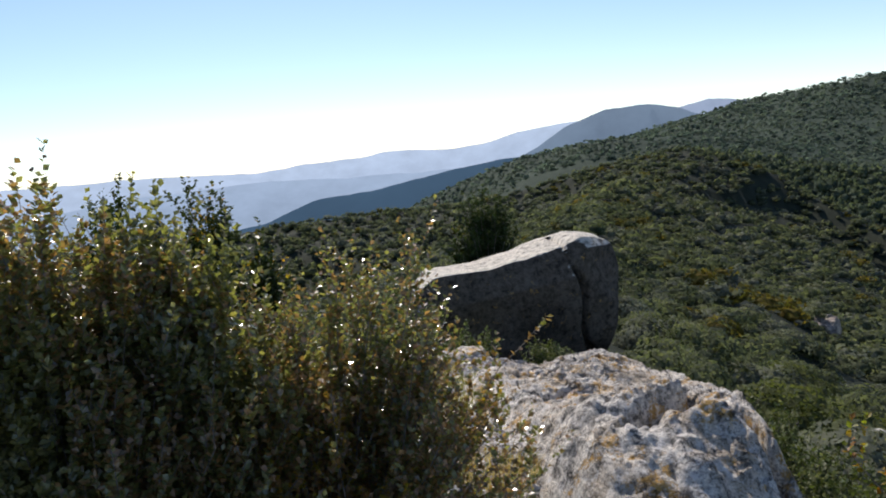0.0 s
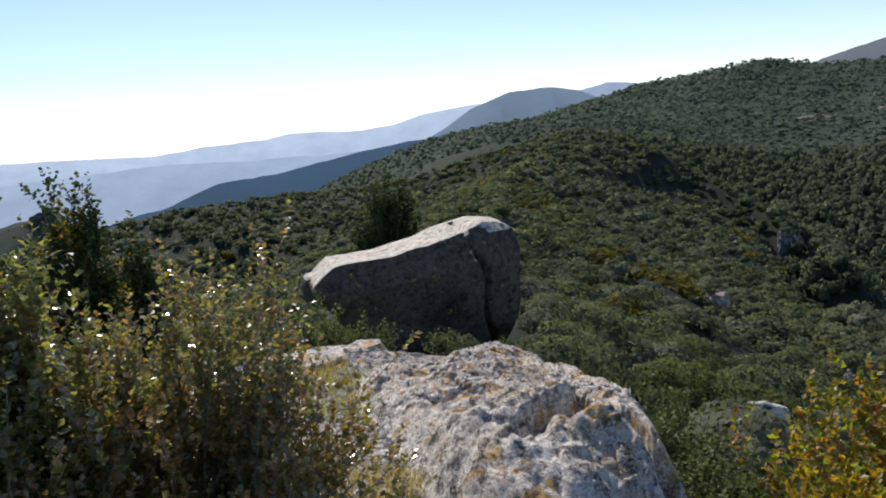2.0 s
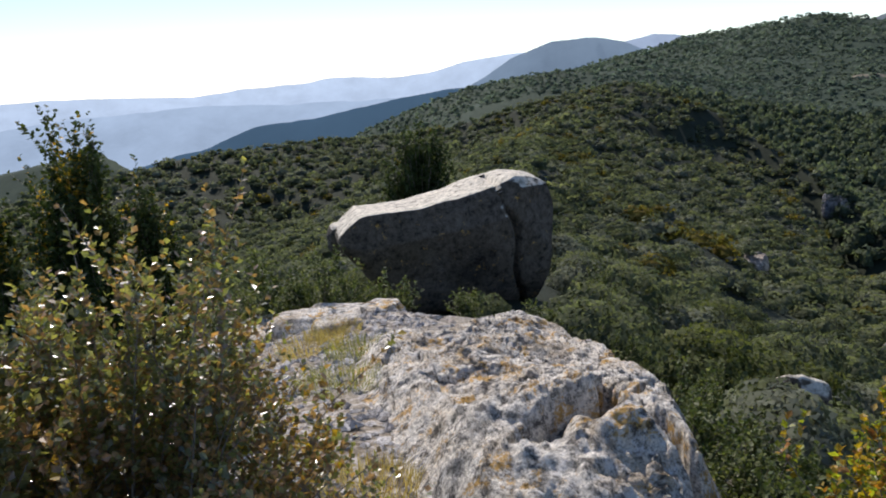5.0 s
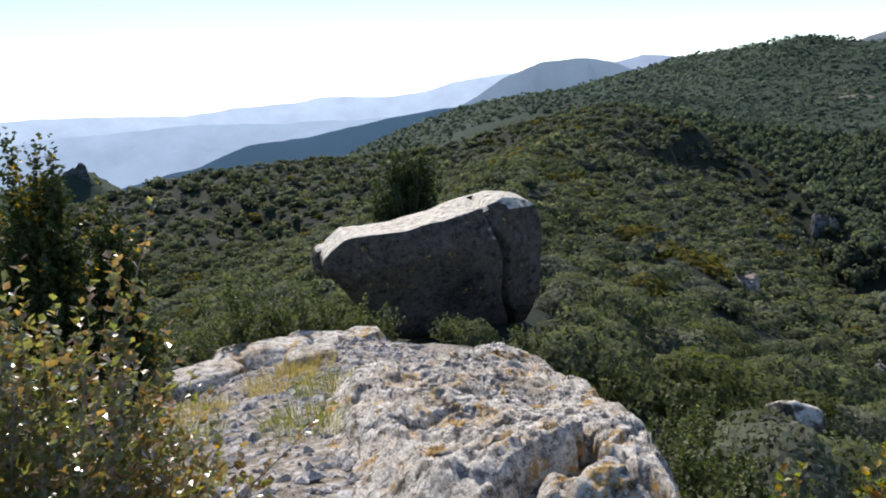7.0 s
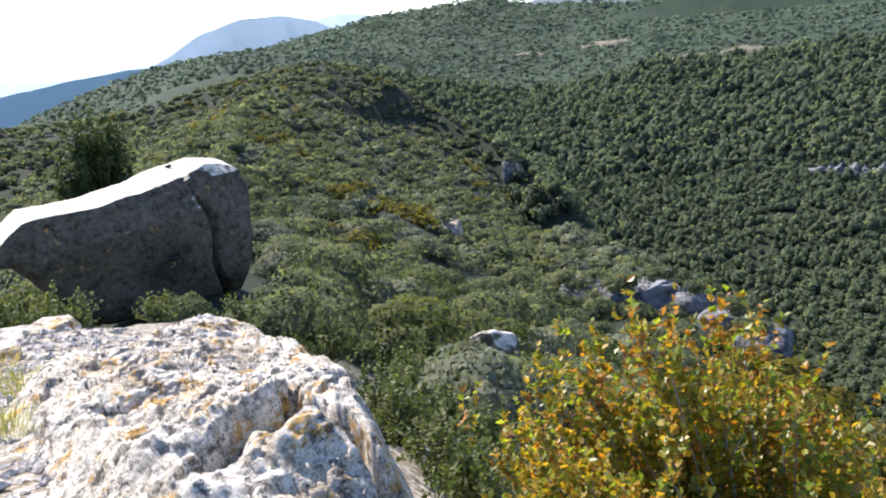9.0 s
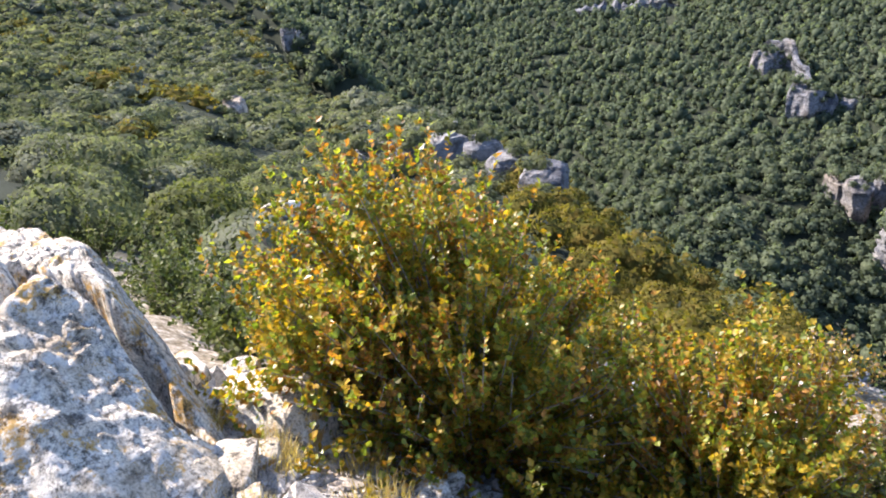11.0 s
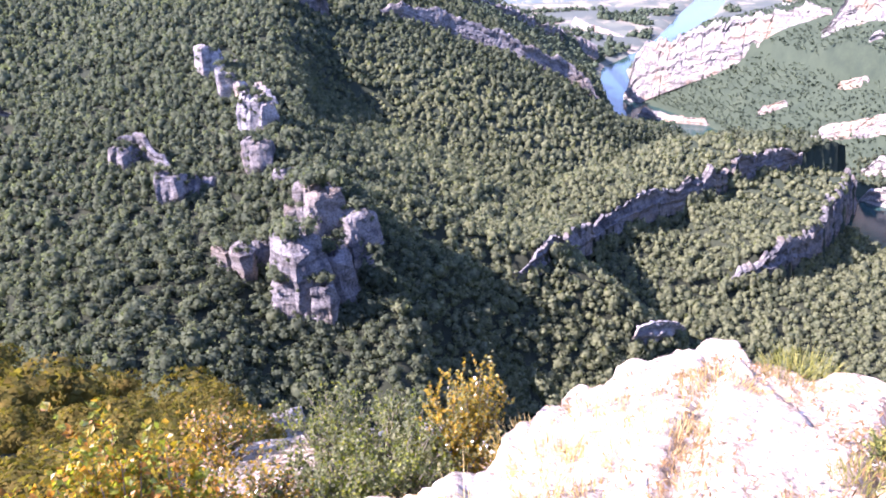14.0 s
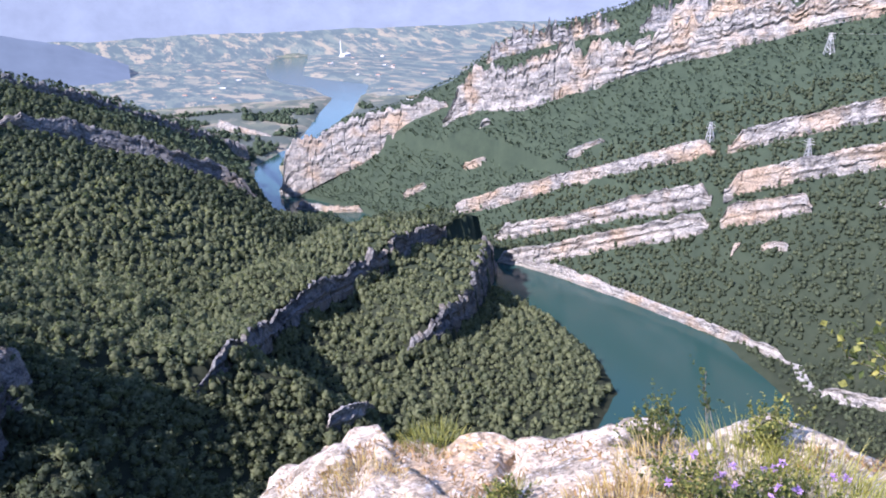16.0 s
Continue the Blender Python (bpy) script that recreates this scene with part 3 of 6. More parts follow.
cliff("cliff_11", [(87.2, -6.9, -5.7), (92.4, -8.5, -7.2), (97.7, -10.7, -9.3), (101, -12.2, -11.0), (103.6, -13.8, -12.6)], CLIFF_SHADED, GREY, 1.8, 0.9, seed=11, jag=1.0)
cliff("cliff_12", [(84.8, -3.4, -2.4), (91, -5.2, -4.4), (96, -7.2, -6.5), (100.5, -9.2, -8.5), (103.4, -10.7, -9.9)], CLIFF_SHADED, "grey limestone pinnacles along the crest", 1.4, 0.9, columns=1.4, seed=12, jag=0.6)
cliff("cliff_13", [(76.3, -4.9, -2.6), (80, -5.0, -2.0), (83.4, -6.8, -1.9)], CLIFF_SHADED, GREY, 2.4, 2.0, seed=13)
cliff("cliff_17", [(74.2, -9.3, -7.7, 555), (75.6, -11.0, -9.0, 520), (76.9, -12.6, -10.7, 475), (78.4, -14.8, -12.4, 415)], CLIFF, GREY, 1.8, 1.6, seed=17)
cliff("cliff_22", [(53.8, -11.0, -10.5), (57, -11.1, -10.6), (61, -11.0, -10.4)], CLIFF_SHADED, GREY, 1.5, 1.3, columns=1.2, seed=22, jag=2.2)
cliff("cliff_23", [(66.5, -15.0, -13.9), (68.4, -15.3, -13.6), (70.8, -17.4, -16.2)], CLIFF_SHADED, GREY, 1.8, 1.0, seed=23)
cliff("cliff_27", [(107, -31.4, -30.3), (109.5, -31.2, -29.9), (111.5, -31.0, -30.2)], CLIFF, GREY, 1.4, 0.8, seed=27)
for k, (a0, e0, a1, e1) in enumerate([(127.8, -11.3, 130.7, -10.1), (115.0, -14.0, 116.9, -13.3), (119.9, -12.0, 121.7, -11.5), (140.4, -18.2, 140.9, -17.2),
                                      (142.6, -17.3, 144.4, -17.1), (121.2, -8.9, 122.0, -8.6), (149.6, -13.7, 151, -13.4)]):
    cliff("cliff_%d" % (28 + k), [(a0, e0 - 0.35, e0), (a1, e1 - 0.35, e1)], CLIFF_WARM, "small pale rock outcrop on the wooded slope", 1.8, 0.7, seed=40 + k)

cliff("cliff_38", [(-22.2, -4.6, -3.5, 930), (-21.2, -4.5, -3.1, 928), (-20.6, -4.6, -2.9, 926), (-20.2, -5.0, -3.4, 924)], CLIFF_SHADED, "dark rock crag on a distant hilltop", 2.0, 1.5, seed=38)
# the rocky bank under the road, and the road on it
cliff("cliff_35", [(123.5, -19.7, -19.0), (125.4, -20.3, -19.6), (127.1, -20.5, -19.85), (132.5, -22.2, -21.55), (137, -23.5, -22.9), (141.4, -24.5, -23.9), (144.0, -25.2, -24.6), (145.6, -25.6, -25.0)],
      CLIFF_WARM, "pale rocky bank below the river road", 1.5, 0.6, seed=35)
cliff("cliff_36", [(106.6, -14.9, -14.2, 945), (109, -15.3, -14.8, 915), (111.8, -15.5, -15.0, 905)], CLIFF_WARM, "pale rocky bank of the river", 2.2, 0.6, seed=36)
cliff("cliff_37", [(147.6, -27.2, -26.8), (150, -27.2, -26.6), (154, -27.2, -26.6)], CLIFF_WARM, "pale rocky bank below the river road", 2.0, 0.6, seed=37)


def road():
    m, nt, b = material("pale_asphalt")
    c = ramp(nt, texture(nt, "Noise", 0.5, 5, 0.6, position(nt)).outputs[0], [(0.3, (0.30, 0.29, 0.28)), (0.7, (0.42, 0.41, 0.39))])
    nt.links.new(c.outputs[0], b.inputs["Base Color"])
    b.inputs["Roughness"].default_value = 0.9
    way = [polar(a, WATER / math.tan(radians(e)) - 1, z=0)[:2] for a, e in ((126, -20.05), (129, -20.8), (132.4, -21.75), (137, -23.05), (141.3, -24.0), (144.5, -24.7), (145.7, -25.1), (146.1, -25.8), (146.6, -26.7), (147.7, -27.35), (150, -27.5), (155, -27.3))]
    way = np.array(way) * 0.985
    seg = np.concatenate([[0], np.cumsum(np.hypot(*np.diff(way, axis=0).T))])
    s = np.linspace(0, seg[-1], 120)
    c2 = np.stack([np.interp(s, seg, way[:, k]) for k in (0, 1)], 1)
    for _ in range(6):
        c2[1:-1] = (c2[:-2] + 2 * c2[1:-1] + c2[2:]) / 4
    run = np.gradient(c2, axis=0)
    run /= np.linalg.norm(run, axis=1)[:, None]
    nrm = np.stack([-run[:, 1], run[:, 0]], 1)
    zz = WATER + 5.0
    rows = [np.column_stack([c2 + nrm * w, np.full(120, zz - h)]) for w, h in ((-3.6, 4.5), (-3.4, 0), (3.4, 0), (3.6, 4.5))]
    ob = mesh_object("road", np.array(rows).reshape(-1, 3), grid_faces(4, 120)[:, ::-1], m, smooth=False)
    return tagged(ob, "narrow pale road along the river bank", "road", kind="structure")


road()
# ---- the land: one sheet to the horizon ----
rings = np.concatenate([[0.001], np.geomspace(0.15, 14, 130, endpoint=False), np.geomspace(14, 120, 70, endpoint=False),
                        np.geomspace(120, 1250, 170, endpoint=False), np.geomspace(1250, 4950, 45)])
bearings = np.radians(np.concatenate([np.arange(-62, 60, 0.7), np.arange(60, 162, 0.5), np.arange(162, 298, 4.0)]))
ra, be = np.meshgrid(rings, bearings, indexing="ij")
gx, gy = 0.6 + ra * np.sin(be), 0.3 + ra * np.cos(be)
gz = ground_height(gx, gy)
# under the far plain the sheet lies deeper
gz = gz - 16 * sstep(2120, 2260, np.hypot(gx, gy)) * ((np.degrees(np.arctan2(gx, gy)) > 71) & (np.degrees(np.arctan2(gx, gy)) < 165))
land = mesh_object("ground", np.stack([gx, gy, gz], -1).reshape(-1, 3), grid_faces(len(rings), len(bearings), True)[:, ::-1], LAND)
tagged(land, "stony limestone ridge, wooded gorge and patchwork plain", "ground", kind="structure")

# ---- river and lake ----
def river_water():
    m, nt, b = material("river_water")
    pos = position(nt)
    b.inputs["Base Color"].default_value = (0.020, 0.058, 0.054, 1)
    b.inputs["Roughness"].default_value = 0.12
    b.inputs["IOR"].default_value = 1.33
    n = texture(nt, "Noise", 0.35, 3, 0.6, pos)
    bump(nt, b, n.outputs[0], 0.25, 0.3)
    px, py = np.meshgrid(np.linspace(60, 4300, 60), np.linspace(-2600, 300, 40), indexing="ij")
    ob = mesh_object("water", np.stack([px, py, np.full(px.shape, WATER)], -1).reshape(-1, 3), grid_faces(60, 40)[:, ::-1], m)
    return tagged(ob, "calm blue-green river and reservoir in the gorge", "river", kind="structure")


river_water()

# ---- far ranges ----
# blue air haze is put into the colour and given off as emission
def haze_glow_material(name, colour, glow):
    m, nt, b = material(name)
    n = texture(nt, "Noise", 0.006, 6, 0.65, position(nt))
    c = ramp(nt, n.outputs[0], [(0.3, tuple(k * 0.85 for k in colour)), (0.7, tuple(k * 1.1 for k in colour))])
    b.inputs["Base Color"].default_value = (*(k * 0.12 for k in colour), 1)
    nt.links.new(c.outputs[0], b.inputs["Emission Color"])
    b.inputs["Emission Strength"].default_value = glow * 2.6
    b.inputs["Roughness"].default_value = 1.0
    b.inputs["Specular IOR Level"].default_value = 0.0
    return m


def far_range(name, crest, colour, glow, label, depth=420):
    """A distant mountain ridge: crest of (bearing, distance, angle of height), with slopes to both sides and an uneven crest line."""
    crest = np.array(crest, float)
    n = 420
    az = np.linspace(crest[0, 0], crest[-1, 0], n)
    dist, el = np.interp(az, crest[:, 0], crest[:, 1]), np.interp(az, crest[:, 0], crest[:, 2])
    el = np.convolve(np.pad(el, 4, mode="edge"), np.ones(9) / 9, "valid")
    z = dist * np.tan(np.radians(el)) + dist * 0.0011 * fbm(az * 0.6, az * 0 + dist[0] / 77.7, 3, 5)
    rows = []
    for s, drop in ((-1.0, 1.0), (-0.66, 0.7), (-0.33, 0.36), (0, 0), (1.0, 1.0)):
        low = -250.0
        rr = dist + s * depth * 1.0
        zz = z + (low - z) * drop
        if 0 < drop < 1:
            rr = rr + 35 * fbm(az * 0.35, az * 0 + s * 9, 2, 15)
            zz = zz + 10 * fbm(az * 0.4, az * 0 + s * 5, 2, 16)
        rows.append(np.stack([rr * np.sin(np.radians(az)), rr * np.cos(np.radians(az)), zz], -1))
    v = np.array(rows).reshape(-1, 3)
    ob = mesh_object(name, v, grid_faces(5, n), haze_glow_material(name + "_haze_glow", colour, glow))
    return tagged(ob, label, "mountain", kind="structure")


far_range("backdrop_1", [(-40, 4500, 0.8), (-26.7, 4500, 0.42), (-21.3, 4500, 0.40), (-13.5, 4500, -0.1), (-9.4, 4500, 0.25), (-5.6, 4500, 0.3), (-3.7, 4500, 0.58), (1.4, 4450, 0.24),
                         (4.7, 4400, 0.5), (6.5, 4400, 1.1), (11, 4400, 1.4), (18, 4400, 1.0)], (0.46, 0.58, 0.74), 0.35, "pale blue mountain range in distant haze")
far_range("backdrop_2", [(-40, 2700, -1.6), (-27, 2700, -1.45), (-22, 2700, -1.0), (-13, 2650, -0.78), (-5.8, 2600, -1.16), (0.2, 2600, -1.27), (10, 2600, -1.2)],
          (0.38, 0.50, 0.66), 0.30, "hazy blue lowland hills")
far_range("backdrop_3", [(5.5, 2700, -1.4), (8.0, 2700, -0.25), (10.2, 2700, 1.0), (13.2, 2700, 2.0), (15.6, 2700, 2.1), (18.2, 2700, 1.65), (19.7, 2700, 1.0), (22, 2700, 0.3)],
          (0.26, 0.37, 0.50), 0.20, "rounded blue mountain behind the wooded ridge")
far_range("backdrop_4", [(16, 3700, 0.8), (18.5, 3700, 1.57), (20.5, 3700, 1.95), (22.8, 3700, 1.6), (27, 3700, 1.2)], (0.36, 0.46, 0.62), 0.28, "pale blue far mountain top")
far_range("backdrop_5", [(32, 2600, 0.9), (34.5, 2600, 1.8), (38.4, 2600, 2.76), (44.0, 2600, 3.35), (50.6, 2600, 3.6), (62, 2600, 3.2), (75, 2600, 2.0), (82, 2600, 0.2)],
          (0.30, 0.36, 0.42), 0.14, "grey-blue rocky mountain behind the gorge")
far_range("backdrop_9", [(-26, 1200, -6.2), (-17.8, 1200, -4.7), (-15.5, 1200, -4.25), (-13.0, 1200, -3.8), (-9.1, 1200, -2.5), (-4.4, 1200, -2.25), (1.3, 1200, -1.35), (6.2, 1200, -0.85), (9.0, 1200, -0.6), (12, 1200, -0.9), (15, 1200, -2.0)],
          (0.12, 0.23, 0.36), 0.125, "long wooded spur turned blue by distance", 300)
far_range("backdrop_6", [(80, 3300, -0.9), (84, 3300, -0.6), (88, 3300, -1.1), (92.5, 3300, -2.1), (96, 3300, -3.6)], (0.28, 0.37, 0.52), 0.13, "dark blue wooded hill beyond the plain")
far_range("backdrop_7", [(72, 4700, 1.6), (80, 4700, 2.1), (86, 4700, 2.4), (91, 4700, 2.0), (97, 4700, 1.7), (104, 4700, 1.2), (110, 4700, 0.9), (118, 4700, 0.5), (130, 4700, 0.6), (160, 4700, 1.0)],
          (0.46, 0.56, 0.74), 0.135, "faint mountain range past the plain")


def far_plain():
    """The farthest fields, woods and villages of the plain, with distance haze put into their colour and glow."""
    m, nt, b = material("hazy_far_fields")
    pos = position(nt)
    warp = nt.nodes.new("ShaderNodeMapping")
    warp.inputs["Scale"].default_value = (0.55, 1.6, 1.0)
    warp.inputs["Rotation"].default_value = (0, 0, 0.35)
    nt.links.new(pos, warp.inputs[0])
    cells = nt.nodes.new("ShaderNodeTexVoronoi")
    cells.inputs["Scale"].default_value = 0.016
    nt.links.new(warp.outputs[0], cells.inputs["Vector"])
    sep = nt.nodes.new("ShaderNodeSeparateColor")
    nt.links.new(cells.outputs["Color"], sep.inputs[0])
    field = ramp(nt, sep.outputs[0], [(0.0, (0.10, 0.13, 0.115)), (0.45, (0.13, 0.15, 0.125)), (0.6, (0.20, 0.19, 0.145)), (1.0, (0.245, 0.215, 0.155))])
    woods = ramp(nt, texture(nt, "Noise", 0.012, 9, 0.75, warp.outputs[0]).outputs[0], [(0.485, (1, 1, 1)), (0.53, (0, 0, 0))])
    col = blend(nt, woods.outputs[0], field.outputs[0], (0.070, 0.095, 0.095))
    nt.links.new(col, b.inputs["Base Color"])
    # air haze: blue mixed into the field colour and emitted
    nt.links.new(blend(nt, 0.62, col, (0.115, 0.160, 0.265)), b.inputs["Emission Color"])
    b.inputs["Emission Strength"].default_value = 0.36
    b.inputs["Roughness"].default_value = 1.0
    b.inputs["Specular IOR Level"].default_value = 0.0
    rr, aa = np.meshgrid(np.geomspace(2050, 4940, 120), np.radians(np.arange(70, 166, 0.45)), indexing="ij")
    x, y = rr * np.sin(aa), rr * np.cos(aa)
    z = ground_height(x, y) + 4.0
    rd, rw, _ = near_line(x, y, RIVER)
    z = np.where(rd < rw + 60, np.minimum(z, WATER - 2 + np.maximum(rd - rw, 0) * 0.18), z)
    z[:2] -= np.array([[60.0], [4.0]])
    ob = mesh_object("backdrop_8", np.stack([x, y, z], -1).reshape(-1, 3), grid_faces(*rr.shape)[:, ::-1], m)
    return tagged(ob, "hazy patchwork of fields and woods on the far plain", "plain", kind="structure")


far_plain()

# ---- woods and scrub ----
def ico():
    bm = bmesh.new()
    bmesh.ops.create_icosphere(bm, subdivisions=1, radius=1)
    v = np.array([p.co[:] for p in bm.verts])
    f = np.array([[q.index for q in p.verts] for p in bm.faces])
    bm.free()
    return v, f


ICO_V, ICO_F = ico()


def crown(lobes, leaves, seed, tall=1.0, size=0.25, reach=0.52, core=0.8, tilt=0.55):
    """A leafy crown of radius about 1: rounded lobes, each an inner mass under a skin of small leaf clumps. Gives points, faces and soft normals."""
    rng = np.random.default_rng(seed)
    a = np.arange(lobes) * 2.4 + rng.uniform(0, 0.9, lobes)
    out = reach * np.where(np.arange(lobes) == 0, 0.15, rng.uniform(0.65, 1.1, lobes))
    mid = np.stack([np.cos(a) * out, np.sin(a) * out, rng.uniform(0.05, 0.42, lobes) * tall], -1)
    mid[0, 2] = 0.5 * tall
    rad = rng.uniform(0.36, 0.58, lobes)
    vs, fs, ns, n = [], [], [], 0
    for k in range(lobes):
        if core and k == 0:
            v = ICO_V * (1 + rng.uniform(-0.2, 0.15, (12, 1))) * core * (0.78, 0.78, 0.62 * tall) + (0, 0, 0.22 * tall)
            f = np.array([q for q in ICO_F if (ICO_V[q].mean(0))[2] > -0.5])
            vs.append(v)
            fs.append(f + n)
            ns.append(ICO_V)
            n += 12
        d = rng.normal(0, 1, (leaves * 5, 3))
        d /= np.linalg.norm(d, axis=1)[:, None]
        d = d[d[:, 2] > -0.45]
        at = mid[k] + d * rad[k] * (1, 1, 0.5 + 0.5 * tall) * rng.uniform(0.86, 1.10, (len(d), 1))
        free = np.ones(len(d), bool)
        for j in range(lobes):
            if j != k:
                free &= np.linalg.norm(at - mid[j], axis=1) > rad[j] * 0.85
        d, at = d[free][:leaves], at[free][:leaves]
        dome = at / (1, 1, max(tall, 0.3)) + (0, 0, 0.15)
        dome /= np.linalg.norm(dome, axis=1)[:, None]
        soft = 0.75 * d + 0.35 * dome + rng.normal(0, 0.16, d.shape)
        soft /= np.linalg.norm(soft, axis=1)[:, None]
        g = soft + rng.normal(0, tilt, d.shape) * 0.7
        g /= np.linalg.norm(g, axis=1)[:, None]
        t = np.cross(g, rng.normal(0, 1, g.shape))
        t /= np.linalg.norm(t, axis=1)[:, None]
        w = np.cross(g, t)
        s = size * rng.uniform(0.6, 1.3, (len(d), 1))
        tri = np.stack([at + t * s * 0.6, at - t * s * 0.35 + w * s * 0.5, at - t * s * 0.35 - w * s * 0.5], 1).reshape(-1, 3)
        vs.append(tri)
        fs.append(np.arange(len(tri)).reshape(-1, 3) + n)
        ns.append(np.repeat(soft, 3, 0))
        n += len(tri)
    return np.concatenate(vs), np.concatenate(fs), np.concatenate(ns)


def planted(name, places, radii, crowns, mat, label, category, seed, stretch=(0.85, 1.35), lift=0.0):
    """Many crowns joined into one object, with soft normals."""
    rng = np.random.default_rng(seed)
    kinds = rng.integers(0, len(crowns), len(places))
    vs, fs, ns, n = [], [], [], 0
    for k, (cv, cf, cn) in enumerate(crowns):
        sel = kinds == k
        p, r = places[sel], radii[sel]
        if not len(p):
            continue
        a = rng.uniform(0, 2 * np.pi, len(p))
        h = rng.uniform(*stretch, len(p))
        ca, sa_ = np.cos(a)[:, None], np.sin(a)[:, None]
        x = (cv[:, 0] * ca - cv[:, 1] * sa_) * r[:, None] + p[:, 0:1]
        y = (cv[:, 0] * sa_ + cv[:, 1] * ca) * r[:, None] + p[:, 1:2]
        z = cv[:, 2] * (r * h)[:, None] + p[:, 2:3] + (r * h * 0.22 + lift)[:, None]
        vs.append(np.stack([x, y, z], -1).reshape(-1, 3))
        nz = np.broadcast_to(cn[:, 2], x.shape)
        ns.append(np.stack([cn[:, 0] * ca - cn[:, 1] * sa_, cn[:, 0] * sa_ + cn[:, 1] * ca, nz], -1).reshape(-1, 3))
        fs.append((cf[None] + (np.arange(len(p)) * len(cv))[:, None, None] + n).reshape(-1, 3))
        n += len(p) * len(cv)
    ob = mesh_object(name, np.concatenate(vs), np.concatenate(fs), mat, True)
    ob.data.normals_split_custom_set_from_vertices(np.concatenate(ns).astype(np.float32))
    return tagged(ob, label, category, kind="stuff")


def scatter(az0, az1, d0, d1, spacing, seed):
    """Uneven points over a sector of the plan."""
    rng = np.random.default_rng(seed)
    area = 0.5 * radians(az1 - az0) * (d1 * d1 - d0 * d0)
    n = int(area / spacing ** 2 * 1.15)
    d = np.sqrt(rng.uniform(d0 * d0, d1 * d1, n))
    a = np.radians(rng.uniform(az0, az1, n))
    x, y = d * np.sin(a), d * np.cos(a)
    # keep one point in each cell of the plan
    cell = np.floor(x / spacing).astype(np.int64) * 100003 + np.floor(y / spacing).astype(np.int64)
    _, first = np.unique(cell, return_index=True)
    x, y = x[first], y[first]
    return np.stack([x, y, ground_height(x, y)], -1), rng


def bare(p):
    """True where a rock band, the river or the plain leaves no room for a tree."""
    az, el = np.degrees(np.arctan2(p[:, 0], p[:, 1])), np.degrees(np.arctan2(p[:, 2], np.hypot(p[:, 0], p[:, 1])))
    out = np.zeros(len(p), bool)
    for line in BANDS:
        b = line[np.argsort(line[:, 0])]
        lo, hi = np.interp(az, b[:, 0], b[:, 1]), np.interp(az, b[:, 0], b[:, 2])
        at = np.hypot(p[:, 0], p[:, 1]) - np.interp(az, b[:, 0], b[:, 3])
        out |= (az > b[0, 0]) & (az < b[-1, 0]) & (el > lo - np.where(az > 104, 0.12, 0.2)) & (el < hi - 0.1) & (at > np.where(az > 104, -9, -6)) & (at < 6)
    rd, rw, _ = near_line(p[:, 0], p[:, 1], RIVER)
    out |= rd - rw < 2.5
    out |= (np.hypot(p[:, 0], p[:, 1]) > 1080) & (p[:, 2] < -225)
    return out


def home_side(p):
    """True on the near ridge and the hill ahead, where scrub grows in place of woods."""
    az = np.degrees(np.arctan2(p[:, 0], p[:, 1]))
    r = np.hypot(p[:, 0], p[:, 1])
    brink = np.interp(az, [30, 31.5, 33, 41, 50, 54, 60, 67, 72, 76, 80, 100], [335, 250, 125, 95, 66, 50, 38, 28, 24, 20, 14, 9])
    return (p[:, 2] > -60) & (r < brink + 3)


CROWNS_WOOD = [crown(4 + k % 3, 14, 150 + k, 1.15, 0.33) for k in range(10)]
CROWNS_FINE = [crown(6 + k % 3, 46, 100 + k, 0.8, 0.17, 0.6) for k in range(7)]
CROWNS_MID = [crown(5, 17, 200 + k, 0.8, 0.27, 0.6) for k in range(7)]
CROWNS_FAR = [crown(3, 9, 300 + k, 0.85, 0.42, 0.5) for k in range(6)]
CROWNS_WOOD_FAR = [crown(3, 8, 350 + k, 1.2, 0.42) for k in range(8)]
CROWNS_SMALL = [crown(2, 5, 400 + k, 1.1, 0.62, 0.4, 0.9) for k in range(6)]
CROWNS_SPECK = [crown(1, 6, 470 + k, 1.0, 0.75, 0.4, 0) for k in range(6)]
WOODS = "dense evergreen oak wood on the gorge slopes"
